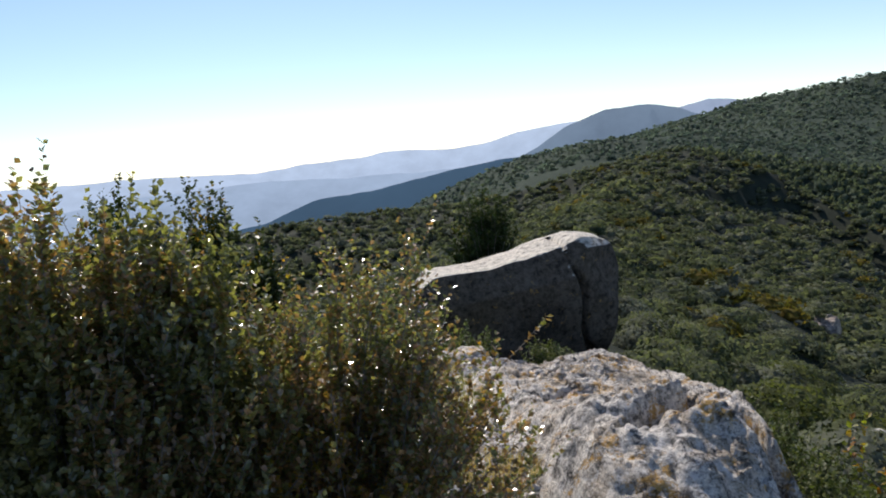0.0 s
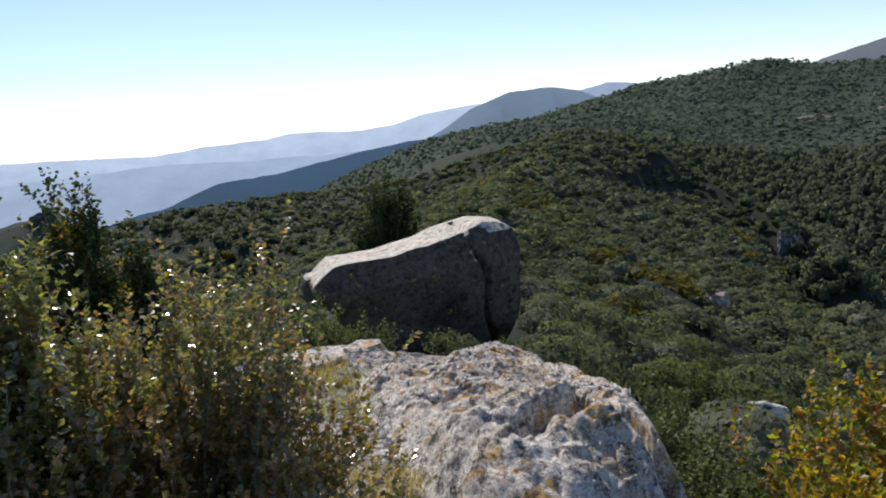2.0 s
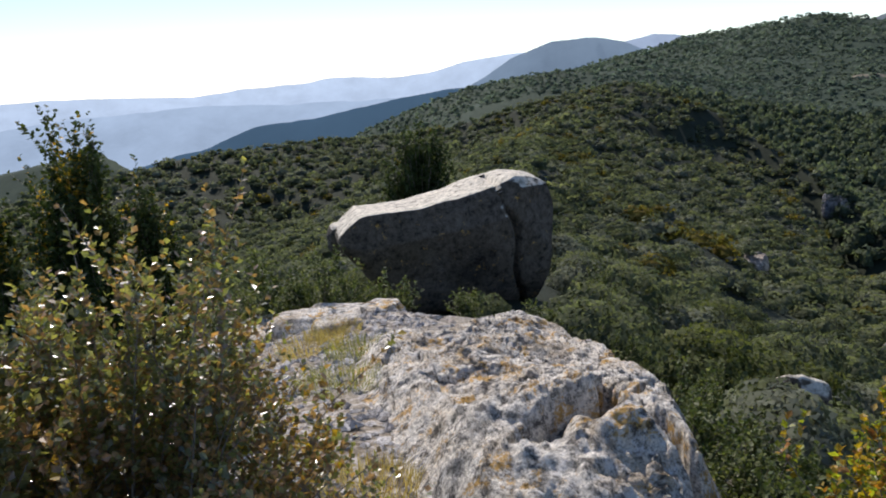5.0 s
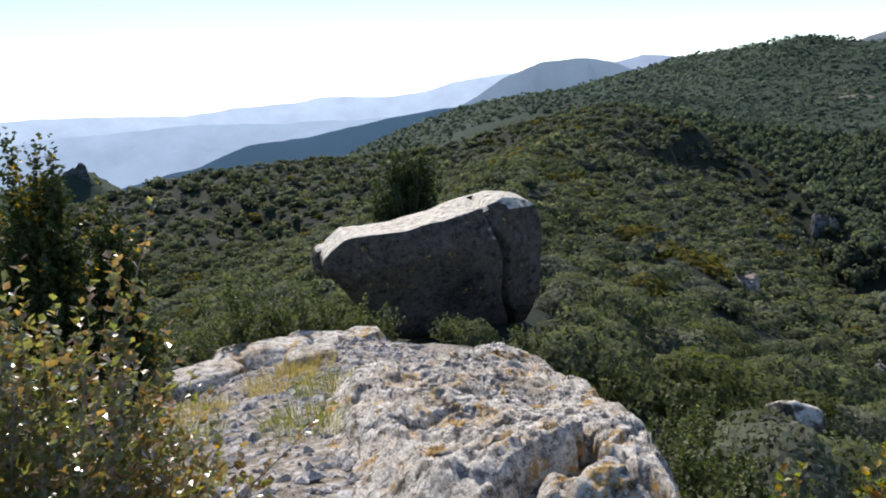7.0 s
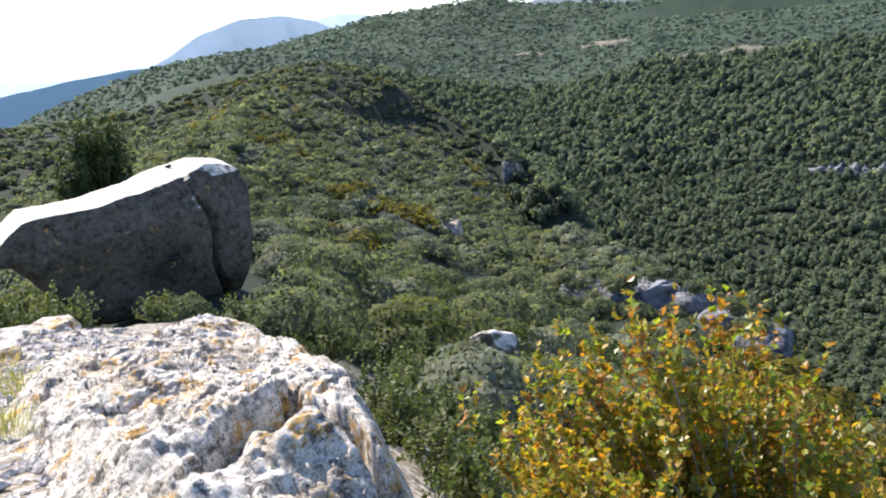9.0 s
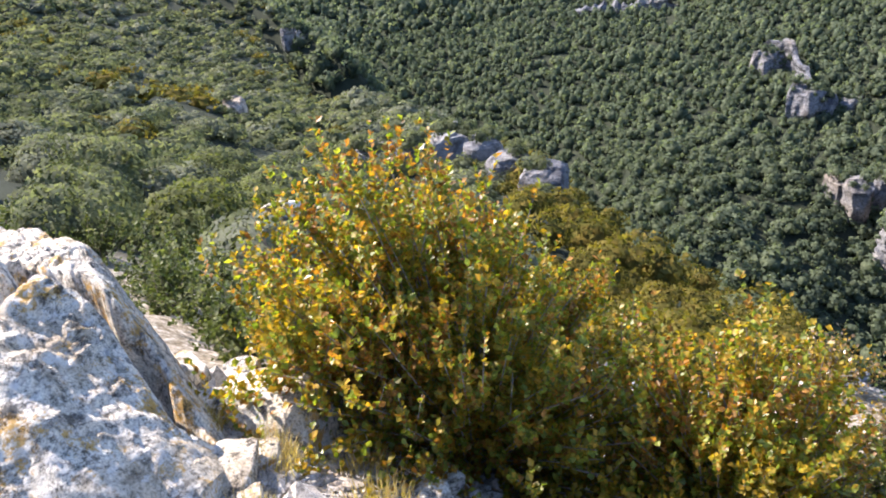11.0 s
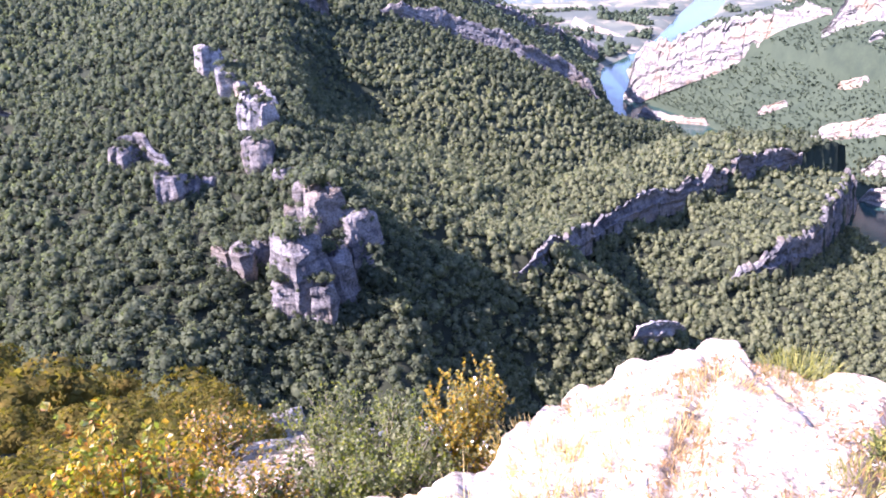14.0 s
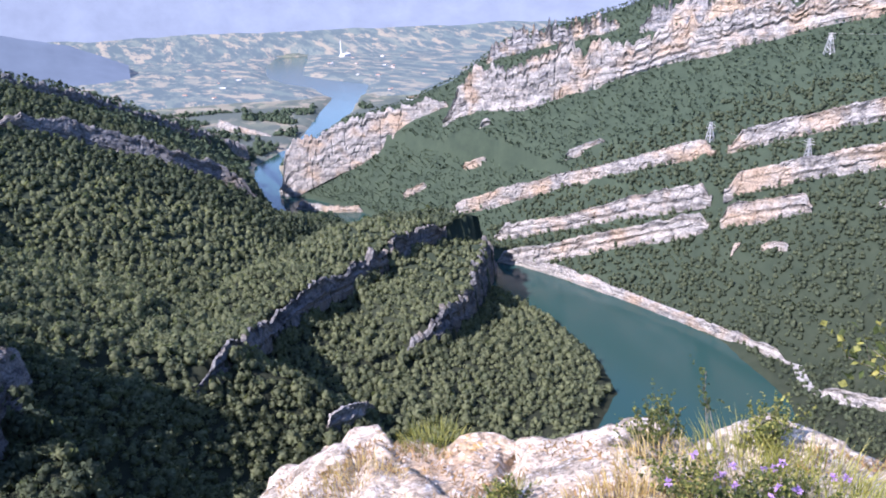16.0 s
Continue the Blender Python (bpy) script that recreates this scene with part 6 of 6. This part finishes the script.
def flank_shrubs():
    kinds = []
    for k in range(5):
        root = thing("shrub", "olive-green evergreen shrub on the ridge flank", "shrub", "shrubs on the ridge flank")
        cv, cf, cn = crown(6 + k, 230, 700 + k, 0.85, 0.085, 0.6, 0.7)
        leaves = mesh_object("foliage", cv * (0.85, 0.85, 0.9) + (0, 0, 0.15), cf, (SCRUB, FLANK, SCRUB_GREY, FLANK, SCRUB)[k], True)
        leaves.data.normals_split_custom_set_from_vertices(cn.astype(np.float32))
        leaves.parent = root
        rg = np.random.default_rng(720 + k)
        ends = [np.array([math.cos(q) * 0.5, math.sin(q) * 0.5, 0.5]) * rg.uniform(0.7, 1.1) for q in rg.uniform(0, 6.28, 9)]
        tube_mesh("branchwork", [np.array([(0, 0, -0.1), e * (0.4, 0.4, 0.6), e]) for e in ends], [(0.02, 0.006)] * 9, BARK, root, 4)
        kinds.append(root)
    p, rng = scatter(-48, 44, 7.2, 28, 1.2, 530)
    x, y = p[:, 0], p[:, 1]
    d, _, side = near_line(x, y, HOME)
    az = np.degrees(np.arctan2(x, y))
    keep = ~((np.abs(x - 1.5) < 3.0) & (np.abs(y - 17) < 1.9)) & ~((d < 1.9) & (y < 10.5)) & ~((y < 9.5) & (x > -1.7) & (x < 1.9)) & (np.hypot(x - 7.5, y - 12.7) > 1.5) & (np.hypot(x - 6.6, y - 11.2) > 1.6)
    keep &= np.hypot(x, y) > np.interp(az, [-48, 20, 40, 60], [7.5, 8.5, 6.0, 6.5])
    p = p[keep]
    rng.shuffle(p)
    first = [True] * 5
    for i, q in enumerate(p[:170]):
        k = i % 5
        m = pose(q[0], q[1], q[2] - 0.08, 0, 0, rng.uniform(0, 360))
        s = rng.uniform(0.8, 1.75)
        if abs(q[0] - 1.4) < 2.6 and q[1] < 15.2:
            s *= 0.4
        if first[k]:
            kinds[k].matrix_world = m
            first[k] = False
            continue
        ob = copy_thing(kinds[k], m)
        ob.scale = (s, s, s * rng.uniform(0.8, 1.15))


flank_shrubs()
# shrubs on the brink under the golden bush
bush("box_bush", (5.0, -0.25, floor_at(5.0, -0.25)), dome_tips((5.0, -0.25, floor_at(5.0, -0.25) + 0.05), (0.36, 0.36, 0.72), 0, 70, 161, 0.1), [(BOX_DARK, 0.35), (BOX_GOLD, 0.65)], "small bronze-green box bush on the brink of the drop", "bush", 162, 0.022, 0.011)
for k, (x, y, w, h) in enumerate([(4.35, 0.55, 0.42, 0.38), (4.0, 0.75, 0.4, 0.32), (4.6, 0.15, 0.42, 0.38), (4.9, 0.7, 0.5, 0.40), (5.25, 0.3, 0.5, 0.42), (4.95, 0.0, 0.4, 0.38), (5.5, 0.8, 0.5, 0.38), (4.4, 0.3, 0.3, 0.3)]):
    z = floor_at(x, y) - 0.02
    bush("shrub", (x, y, z), dome_tips((x, y, z + 0.05), (w, w, h), 0, 40, 170 + k, 0.05), [(GREYGREEN, 0.45), (OLIVE, 0.35), (BOX_GREEN, 0.20)],
         "grey-green cushion shrub on the brink of the drop", "shrub", 180 + k, 0.024, 0.013)


for k, (x, y, w, h) in enumerate([(4.35, 0.95, 0.32, 0.40), (4.3, 1.25, 0.45, 0.36), (3.7, 1.45, 0.38, 0.34), (3.95, 1.10, 0.32, 0.38), (4.15, 1.55, 0.40, 0.28), (3.3, 1.75, 0.35, 0.35), (4.7, 1.9, 0.5, 0.28), (5.4, 1.6, 0.5, 0.28), (4.6, 2.6, 0.5, 0.35), (6.2, 2.3, 0.6, 0.4)]):
    z = floor_at(x, y) - 0.02
    bush("box_bush", (x, y, z), dome_tips((x, y, z + 0.05), (w, w, h), 0, 42, 190 + k, 0.05), [(BOX_GOLD, 0.45), (BOX_RED, 0.35), (OLIVE, 0.20)],
         "low orange-bronze box bush on the steep slope", "bush", 230 + k, 0.030, 0.018)


def tuft(name, x, y, z, radius, height, count, mat, label, category, seed, lean=0.35):
    """A tuft of bent blades."""
    rng = np.random.default_rng(seed)
    root = thing(name, label, category, at=(x, y, z))
    r = radius * np.sqrt(rng.uniform(0, 1, count))
    a = rng.uniform(0, 2 * np.pi, count)
    b = np.stack([r * np.cos(a), r * np.sin(a), np.zeros(count)], -1)
    d = np.stack([np.cos(a), np.sin(a), np.zeros(count)], -1) * rng.uniform(0, lean, (count, 1)) + rng.normal(0, 0.12, (count, 3)) + np.array([0, 0, 1.0])
    d /= np.linalg.norm(d, axis=1)[:, None]
    L = height * rng.uniform(0.45, 1.1, (count, 1))
    s = np.cross(d, rng.normal(0, 1, (count, 3)))
    s = s / (np.linalg.norm(s, axis=1)[:, None] + 1e-9) * 0.0022
    m = b + d * L * 0.55
    t = b + d * L + np.stack([np.cos(a), np.sin(a), -0.3 * np.ones(count)], -1) * L * 0.18
    v = np.stack([b - s, b + s, m + s * 0.8, m - s * 0.8, t], 1).reshape(-1, 3)
    k = np.arange(count)[:, None] * 5
    f = np.concatenate([k + np.array([[0, 1, 2]]), k + np.array([[0, 2, 3]]), k + np.array([[3, 2, 4]])])
    ob = mesh_object("foliage", v, f, mat, smooth=False)
    ob.parent = root
    return root


for k, (x, y, r, h, mat) in enumerate([(0.02, 6.15, 0.28, 0.16, 1), (-0.05, 5.2, 0.30, 0.15, 1), (-0.4, 6.6, 0.30, 0.14, 0), (-0.75, 5.3, 0.22, 0.13, 1), (-0.55, 4.35, 0.20, 0.14, 1), (-0.25, 7.0, 0.25, 0.15, 0),
                                       (0.15, 3.6, 0.22, 0.12, 0), (-0.95, 6.2, 0.25, 0.14, 0), (0.25, 3.0, 0.2, 0.12, 0), (0.7, 2.55, 0.22, 0.10, 0), (1.25, 2.2, 0.2, 0.10, 0), (1.6, 2.6, 0.16, 0.12, 0), (1.9, 2.4, 0.18, 0.10, 0), (1.5, 3.0, 0.12, 0.12, 0), (2.0, 3.3, 0.14, 0.10, 0), (1.75, 2.1, 0.2, 0.10, 0)]):
    tuft("grass_tuft", x, y, floor_at(x, y) - 0.01, r, h, 420, GREEN_GRASS if mat else DRY, "yellow-green grass tuft on stony ground" if mat else "dry straw-coloured grass tuft on stony ground", "grass", 200 + k)

# ---- plants on the pale ledge ----
def on_ledge(x, y):
    """Height of the ledge's surface, near enough to set plants on."""
    x, y = np.asarray(x, float), np.asarray(y, float)
    az = np.degrees(np.arctan2(x - 0.9, y + 0.2))
    rad, ze = np.interp(az, EDGE[:, 0], EDGE[:, 1]), np.interp(az, EDGE[:, 0], EDGE[:, 2])
    f = np.hypot(x - 0.9, y + 0.2) / rad / 0.98
    return -1.78 + (ze + 1.78) * np.clip(f, 0, 1) ** 1.15 + 0.02


def ledge_spot(az, f):
    d = float(np.interp(az, EDGE[:, 0], EDGE[:, 1])) * f
    x, y = 0.9 + d * math.sin(radians(az)), -0.2 + d * math.cos(radians(az))
    return x, y, float(on_ledge(np.array([x]), np.array([y]))[0])


pebbles("gravel", (3.2, -1.6), (1.4, 1.3), 0, 1500, 0.009, GRAVEL, "broken limestone chips on the ledge", 303, on_ledge)
for k, (az, f, r, h, n, mat) in enumerate([(99, 0.72, 0.30, 0.16, 420, 0), (104, 0.80, 0.28, 0.12, 360, 0), (108, 0.66, 0.34, 0.14, 420, 0), (113, 0.82, 0.26, 0.12, 300, 0), (119, 0.98, 0.24, 0.16, 420, 2), (102, 0.55, 0.3, 0.12, 300, 0),
                                           (95, 0.62, 0.14, 0.52, 60, 0), (96.5, 0.7, 0.10, 0.45, 40, 0), (127, 0.78, 0.16, 0.10, 240, 2), (124, 0.70, 0.14, 0.10, 200, 2),
                                           (137, 0.70, 0.36, 0.14, 700, 0), (142, 0.62, 0.34, 0.14, 700, 0), (147, 0.70, 0.36, 0.14, 700, 0), (151, 0.60, 0.36, 0.14, 700, 0), (133, 0.60, 0.30, 0.14, 360, 0),
                                           (139, 0.84, 0.28, 0.14, 420, 0), (145, 0.86, 0.30, 0.22, 420, 2), (150, 0.85, 0.30, 0.22, 420, 2), (89, 0.75, 0.22, 0.35, 200, 0), (155, 0.72, 0.4, 0.26, 700, 2), (97, 0.86, 0.3, 0.08, 260, 0), (101, 0.64, 0.34, 0.08, 300, 0), (106, 0.74, 0.36, 0.07, 300, 0), (110, 0.76, 0.34, 0.07, 280, 0), (105, 0.46, 0.34, 0.07, 280, 0), (111, 0.56, 0.32, 0.06, 240, 0),
                                           (116, 0.70, 0.3, 0.06, 220, 0), (100, 0.48, 0.3, 0.08, 260, 0), (121, 0.55, 0.3, 0.06, 200, 0), (130, 0.52, 0.3, 0.07, 220, 0)]):
    x, y, z = ledge_spot(az, f)
    tuft("grass_tuft", x, y, z - 0.02, r, h, n, GREEN_GRASS if mat else DRY, "yellow-green grass tuft on the pale ledge" if mat else "dry straw-coloured grass tuft on the pale ledge", "grass", 400 + k, 0.55)


def herb(name, at, radius, height, seed, mats, label, leaf=0.016, n=30, flowers=0):
    """A low leafy herb, with flower heads where it blooms."""
    ob = bush(name, at, dome_tips(at, (radius, radius, height), 0, n, seed, 0.1), mats, label, "herb", seed + 1, leaf, 0.010, thick=0.004, twig=0.0012, fork=0.05)
    rng = np.random.default_rng(seed + 5)
    for _ in range(flowers):
        a, r = rng.uniform(0, 2 * np.pi), radius * math.sqrt(rng.uniform(0, 1))
        c = np.array([r * math.cos(a), r * math.sin(a), height * rng.uniform(0.75, 1.15)])
        d = rng.normal(0, 1, (26, 3)) + (0, 0, 0.9)
        d /= np.linalg.norm(d, axis=1)[:, None]
        L = rng.uniform(0.014, 0.026, 26)
        head = leaf_mesh("flower_head", np.repeat(c[None], 26, 0) + d * 0.004, d, rng.normal(0, 1, (26, 3)), L, L * 0.5, LILAC, ob)
        tagged(head, "lilac flower head")
    return ob


for k, (az, f, r, h, fl) in enumerate([(140.5, 0.76, 0.24, 0.20, 0), (144.5, 0.72, 0.28, 0.20, 20), (149, 0.74, 0.28, 0.24, 6), (140.6, 0.66, 0.16, 0.12, 16), (150.5, 0.58, 0.20, 0.14, 18), (146, 0.92, 0.24, 0.26, 0), (138, 0.92, 0.2, 0.24, 0), (126, 0.76, 0.16, 0.10, 0)]):
    herb("herb", ledge_spot(az, f), r, h, 800 + 10 * k, [(OLIVE, 0.7), (GREEN_GRASS, 0.3)], "olive-green herb with lilac flowers on the ledge" if fl else "olive-green herb on the pale ledge", 0.020, 26, fl)
x, y, z = ledge_spot(141.5, 0.95)
bush("sapling", (x, y, z), [(x + 0.02, y - 0.02, z + 0.42), (x - 0.05, y + 0.04, z + 0.30), (x + 0.06, y + 0.03, z + 0.34)], [(OLIVE, 1.0)], "thin leafy sapling on the brink", "sapling", 860, 0.022, 0.022, fork=0.07, thick=0.005)
# a branch that hangs in over the drop
bush("oak_branch", (2.30, -4.45, -2.30), [(2.84, -3.77, -1.60), (2.95, -3.78, -1.70), (2.74, -3.88, -1.55), (2.90, -3.9, -1.78), (2.70, -4.05, -1.75)], [(OLIVE, 0.4), (GREEN_GRASS, 0.6)], "leafy oak shoot leaning in over the ledge", "branch", 870, 0.050, 0.028, fork=0.16, thick=0.010, bare_low=0.6)


# ---- pylons on the far slope ----
def steel():
    m, nt, b = material("galvanised_steel")
    c = ramp(nt, texture(nt, "Noise", 2, 3, 0.5, position(nt)).outputs[0], [(0.3, (0.42, 0.43, 0.44)), (0.7, (0.58, 0.59, 0.60))])
    nt.links.new(c.outputs[0], b.inputs["Base Color"])
    b.inputs["Roughness"].default_value, b.inputs["Metallic"].default_value = 0.5, 0.4
    return m


STEEL = steel()


def pylon(az, el_foot, el_top, wide):
    """A lattice power pylon: four legs, bracing and three cross arms."""
    d = meet(az, el_foot)
    x, y, z = polar(az, d, el_foot)
    tall = d * math.tan(radians(el_top)) - z
    root = thing("power_pylon", "grey steel lattice power pylon on the wooded slope", "pylon", "pylons on the far slope", (x, y, z))
    half = wide / 2
    def leg_at(f, sx, sy):
        w = half * (1 - 0.86 * f)
        return np.array([sx * w, sy * w, tall * f])
    for sx, sy in ((-1, -1), (-1, 1), (1, 1), (1, -1)):
        tube_mesh("leg", [[leg_at(0, sx, sy), leg_at(0.5, sx, sy), leg_at(1, sx, sy)]], [(0.32, 0.26)], STEEL, root, 4)
    paths = []
    levels = [0, 0.22, 0.42, 0.6, 0.76, 0.9]
    corners = ((-1, -1), (-1, 1), (1, 1), (1, -1), (-1, -1))
    for lo, hi in zip(levels[:-1], levels[1:]):
        for (ax, ay), (bx, by) in zip(corners[:-1], corners[1:]):
            paths += [[leg_at(lo, ax, ay), leg_at(hi, bx, by)], [leg_at(lo, bx, by), leg_at(hi, ax, ay)]]
    tube_mesh("bracing", paths, [(0.14, 0.14)] * len(paths), STEEL, root, 3)
    across = np.array([-math.cos(radians(az)), math.sin(radians(az)), 0])
    for f, w in ((0.72, 4.2), (0.84, 3.6), (0.96, 2.8)):
        c = np.array([0, 0, tall * f])
        tube_mesh("cross_arm", [[c - across * w, c + (0, 0, 0.5), c + across * w]], [(0.22, 0.22)], STEEL, root, 4)
    return root, np.array([x, y, z + tall * 0.96])


tops = [pylon(145.4, -4.3, -2.9, 7)[1], pylon(138.3, -10.4, -9.0, 6)[1], pylon(144.9, -11.4, -9.9, 5)[1]]
wire = thing("power_line", "thin power cable between the pylons", "cable")
for a, b in ((tops[0], tops[0] + np.array([-260, -160, 25])), (tops[1], tops[2])):
    t = np.linspace(0, 1, 24)[:, None]
    sag = np.zeros((24, 3))
    sag[:, 2] = -9 * 4 * (t[:, 0] * (1 - t[:, 0]))
    tube_mesh("cable", [a * (1 - t) + b * t + sag], [(0.06, 0.06)], STEEL, wire, 3)


# ---- buildings on the plain ----
def render_wall():
    m, nt, b = material("white_render")
    c = ramp(nt, texture(nt, "Noise", 0.2, 4, 0.6, position(nt)).outputs[0], [(0.3, (0.62, 0.61, 0.60)), (0.7, (0.76, 0.75, 0.73))])
    nt.links.new(c.outputs[0], b.inputs["Base Color"])
    b.inputs["Roughness"].default_value = 0.9
    m2, nt2, b2 = material("clay_tiles")
    c2 = ramp(nt2, texture(nt2, "Noise", 0.3, 4, 0.6, position(nt2)).outputs[0], [(0.3, (0.34, 0.18, 0.12)), (0.7, (0.46, 0.28, 0.19))])
    nt2.links.new(c2.outputs[0], b2.inputs["Base Color"])
    b2.inputs["Roughness"].default_value = 0.9
    return m, m2


WHITE, TILES = render_wall()


def house(x, y, w, l, h, turn, roof_mat, label, chimney=0.0):
    z = floor_at(x, y)
    root = thing("house", label, "house", "buildings on the plain", (x, y, z))
    root.rotation_euler = (0, 0, radians(turn))
    bm = bmesh.new()
    bmesh.ops.create_cube(bm, size=1, matrix=Matrix.Translation((0, 0, h / 2)) @ Matrix.Diagonal((w, l, h + 2, 1)))
    part("wall", bm, WHITE, root)
    bm = bmesh.new()
    e = 0.6
    v = [bm.verts.new(q) for q in ((-w / 2 - e, -l / 2 - e, h + 1), (w / 2 + e, -l / 2 - e, h + 1), (0, -l / 2 - e, h + 1 + w * 0.22), (-w / 2 - e, l / 2 + e, h + 1), (w / 2 + e, l / 2 + e, h + 1), (0, l / 2 + e, h + 1 + w * 0.22))]
    for q in ((0, 1, 2), (5, 4, 3), (0, 2, 5, 3), (1, 4, 5, 2), (0, 3, 4, 1)):
        bm.faces.new([v[i] for i in q])
    part("roof", bm, roof_mat, root)
    if chimney:
        bm = bmesh.new()
        bmesh.ops.create_cone(bm, cap_ends=True, segments=14, radius1=3.0, radius2=2.0, depth=chimney, matrix=Matrix.Translation((w * 0.8, 0, chimney / 2)))
        part("chimney", bm, WHITE, root, "tall white chimney")
    return root


hx, hy, _ = polar(111.2, 3650, z=0)
house(hx, hy, 26, 60, 14, 40, WHITE, "large white works with a tall chimney on the plain", 75)
rng = np.random.default_rng(77)
for k in range(26):
    az, d = rng.choice([100, 103, 108.5, 112, 114.5]) + rng.normal(0, 1.0), rng.uniform(1900, 3600)
    x, y, _ = polar(az, d, z=0)
    q = near_line(np.array([x]), np.array([y]), RIVER)
    if q[0][0] < q[1][0] + 40:
        continue
    house(x, y, rng.uniform(7, 11), rng.uniform(9, 18), rng.uniform(4, 6), rng.uniform(0, 180), TILES if rng.uniform() < 0.6 else WHITE, "small white farmhouse among the fields")


# ---- clearings on the wooded ridge ----
def clearing(az, el, wide, deep, seed, label):
    m = DRY_MEADOW
    d = meet(az, el)
    cx, cy, _ = polar(az, d, z=0)
    u, v = np.meshgrid(np.linspace(0, 1, 10), np.linspace(0, 2 * np.pi, 40, endpoint=False), indexing="ij")
    k = u * (1 + 0.35 * vnoise(np.cos(v) * 1.7 + seed, np.sin(v) * 1.7, seed) + 0.2 * vnoise(np.cos(v) * 6, np.sin(v) * 6, seed + 1))
    side = np.array([math.cos(radians(az)), -math.sin(radians(az))])
    fore = np.array([math.sin(radians(az)), math.cos(radians(az))])
    x = cx + k * (np.cos(v) * wide * side[0] + np.sin(v) * deep * fore[0])
    y = cy + k * (np.cos(v) * wide * side[1] + np.sin(v) * deep * fore[1])
    z = ground_height(x, y) + 2.2 - 4.0 * u ** 3
    ob = mesh_object("meadow", np.stack([x, y, z], -1).reshape(-1, 3), grid_faces(10, 40, True), m)
    return tagged(ob, label, "meadow", kind="structure")


def dry_meadow():
    m, nt, b = material("dry_meadow")
    c = ramp(nt, texture(nt, "Noise", 0.08, 7, 0.7, position(nt)).outputs[0], [(0.35, (0.10, 0.10, 0.065)), (0.55, (0.17, 0.145, 0.10)), (0.75, (0.24, 0.195, 0.14))])
    nt.links.new(c.outputs[0], b.inputs["Base Color"])
    b.inputs["Roughness"].default_value = 1.0
    return m


DRY_MEADOW = dry_meadow()
clearing(39.6, -1.6, 30, 20, 5, "tan dry clearing on the wooded ridge")
clearing(34.5, -2.0, 26, 12, 8, "tan dry clearing on the wooded ridge")
clearing(46, -2.9, 40, 12, 6, "tan dry clearing on the wooded ridge")
clearing(49.3, -2.6, 26, 12, 7, "tan dry clearing on the wooded ridge")


def ledge_turf():
    """Short dry grass and moss litter in patches over the ledge."""
    rng = np.random.default_rng(95)
    n = 40000
    a, f = rng.uniform(82, 176, n), np.sqrt(rng.uniform(0.06, 0.93, n))
    d = np.interp(a, EDGE[:, 0], EDGE[:, 1]) * f
    x, y = 0.9 + d * np.sin(np.radians(a)), -0.2 + d * np.cos(np.radians(a))
    keep = fbm(x * 2.3, y * 2.3, 4, 96) + 0.25 * rng.normal(0, 1, n) > np.where(x + y > 2.2, 0.0, 0.2)
    x, y = x[keep], y[keep]
    n = len(x)
    z = np.array([on_ledge(p, q) for p, q in zip(x, y)])
    b = np.stack([x, y, z - 0.004], -1)
    h = rng.normal(0, 0.8, (n, 3)) + (0, 0, 0.8)
    h[:, 2] = np.abs(h[:, 2])
    h /= np.linalg.norm(h, axis=1)[:, None]
    L = rng.uniform(0.02, 0.07, n)
    root = leaf_mesh("dry_turf", b, h, rng.normal(0, 1, (n, 3)), L, L * rng.uniform(0.10, 0.22, n), TURF, None)
    return tagged(root, "short pinkish-tan dry grass in patches on the ledge", "grass", kind="stuff")


TURF = foliage_material("dry_turf", (0.15, 0.10, 0.055), (0.28, 0.18, 0.10), (0.40, 0.28, 0.15), 30, 0.2, 0.7, 2.0, spec=0.1)
ledge_turf()
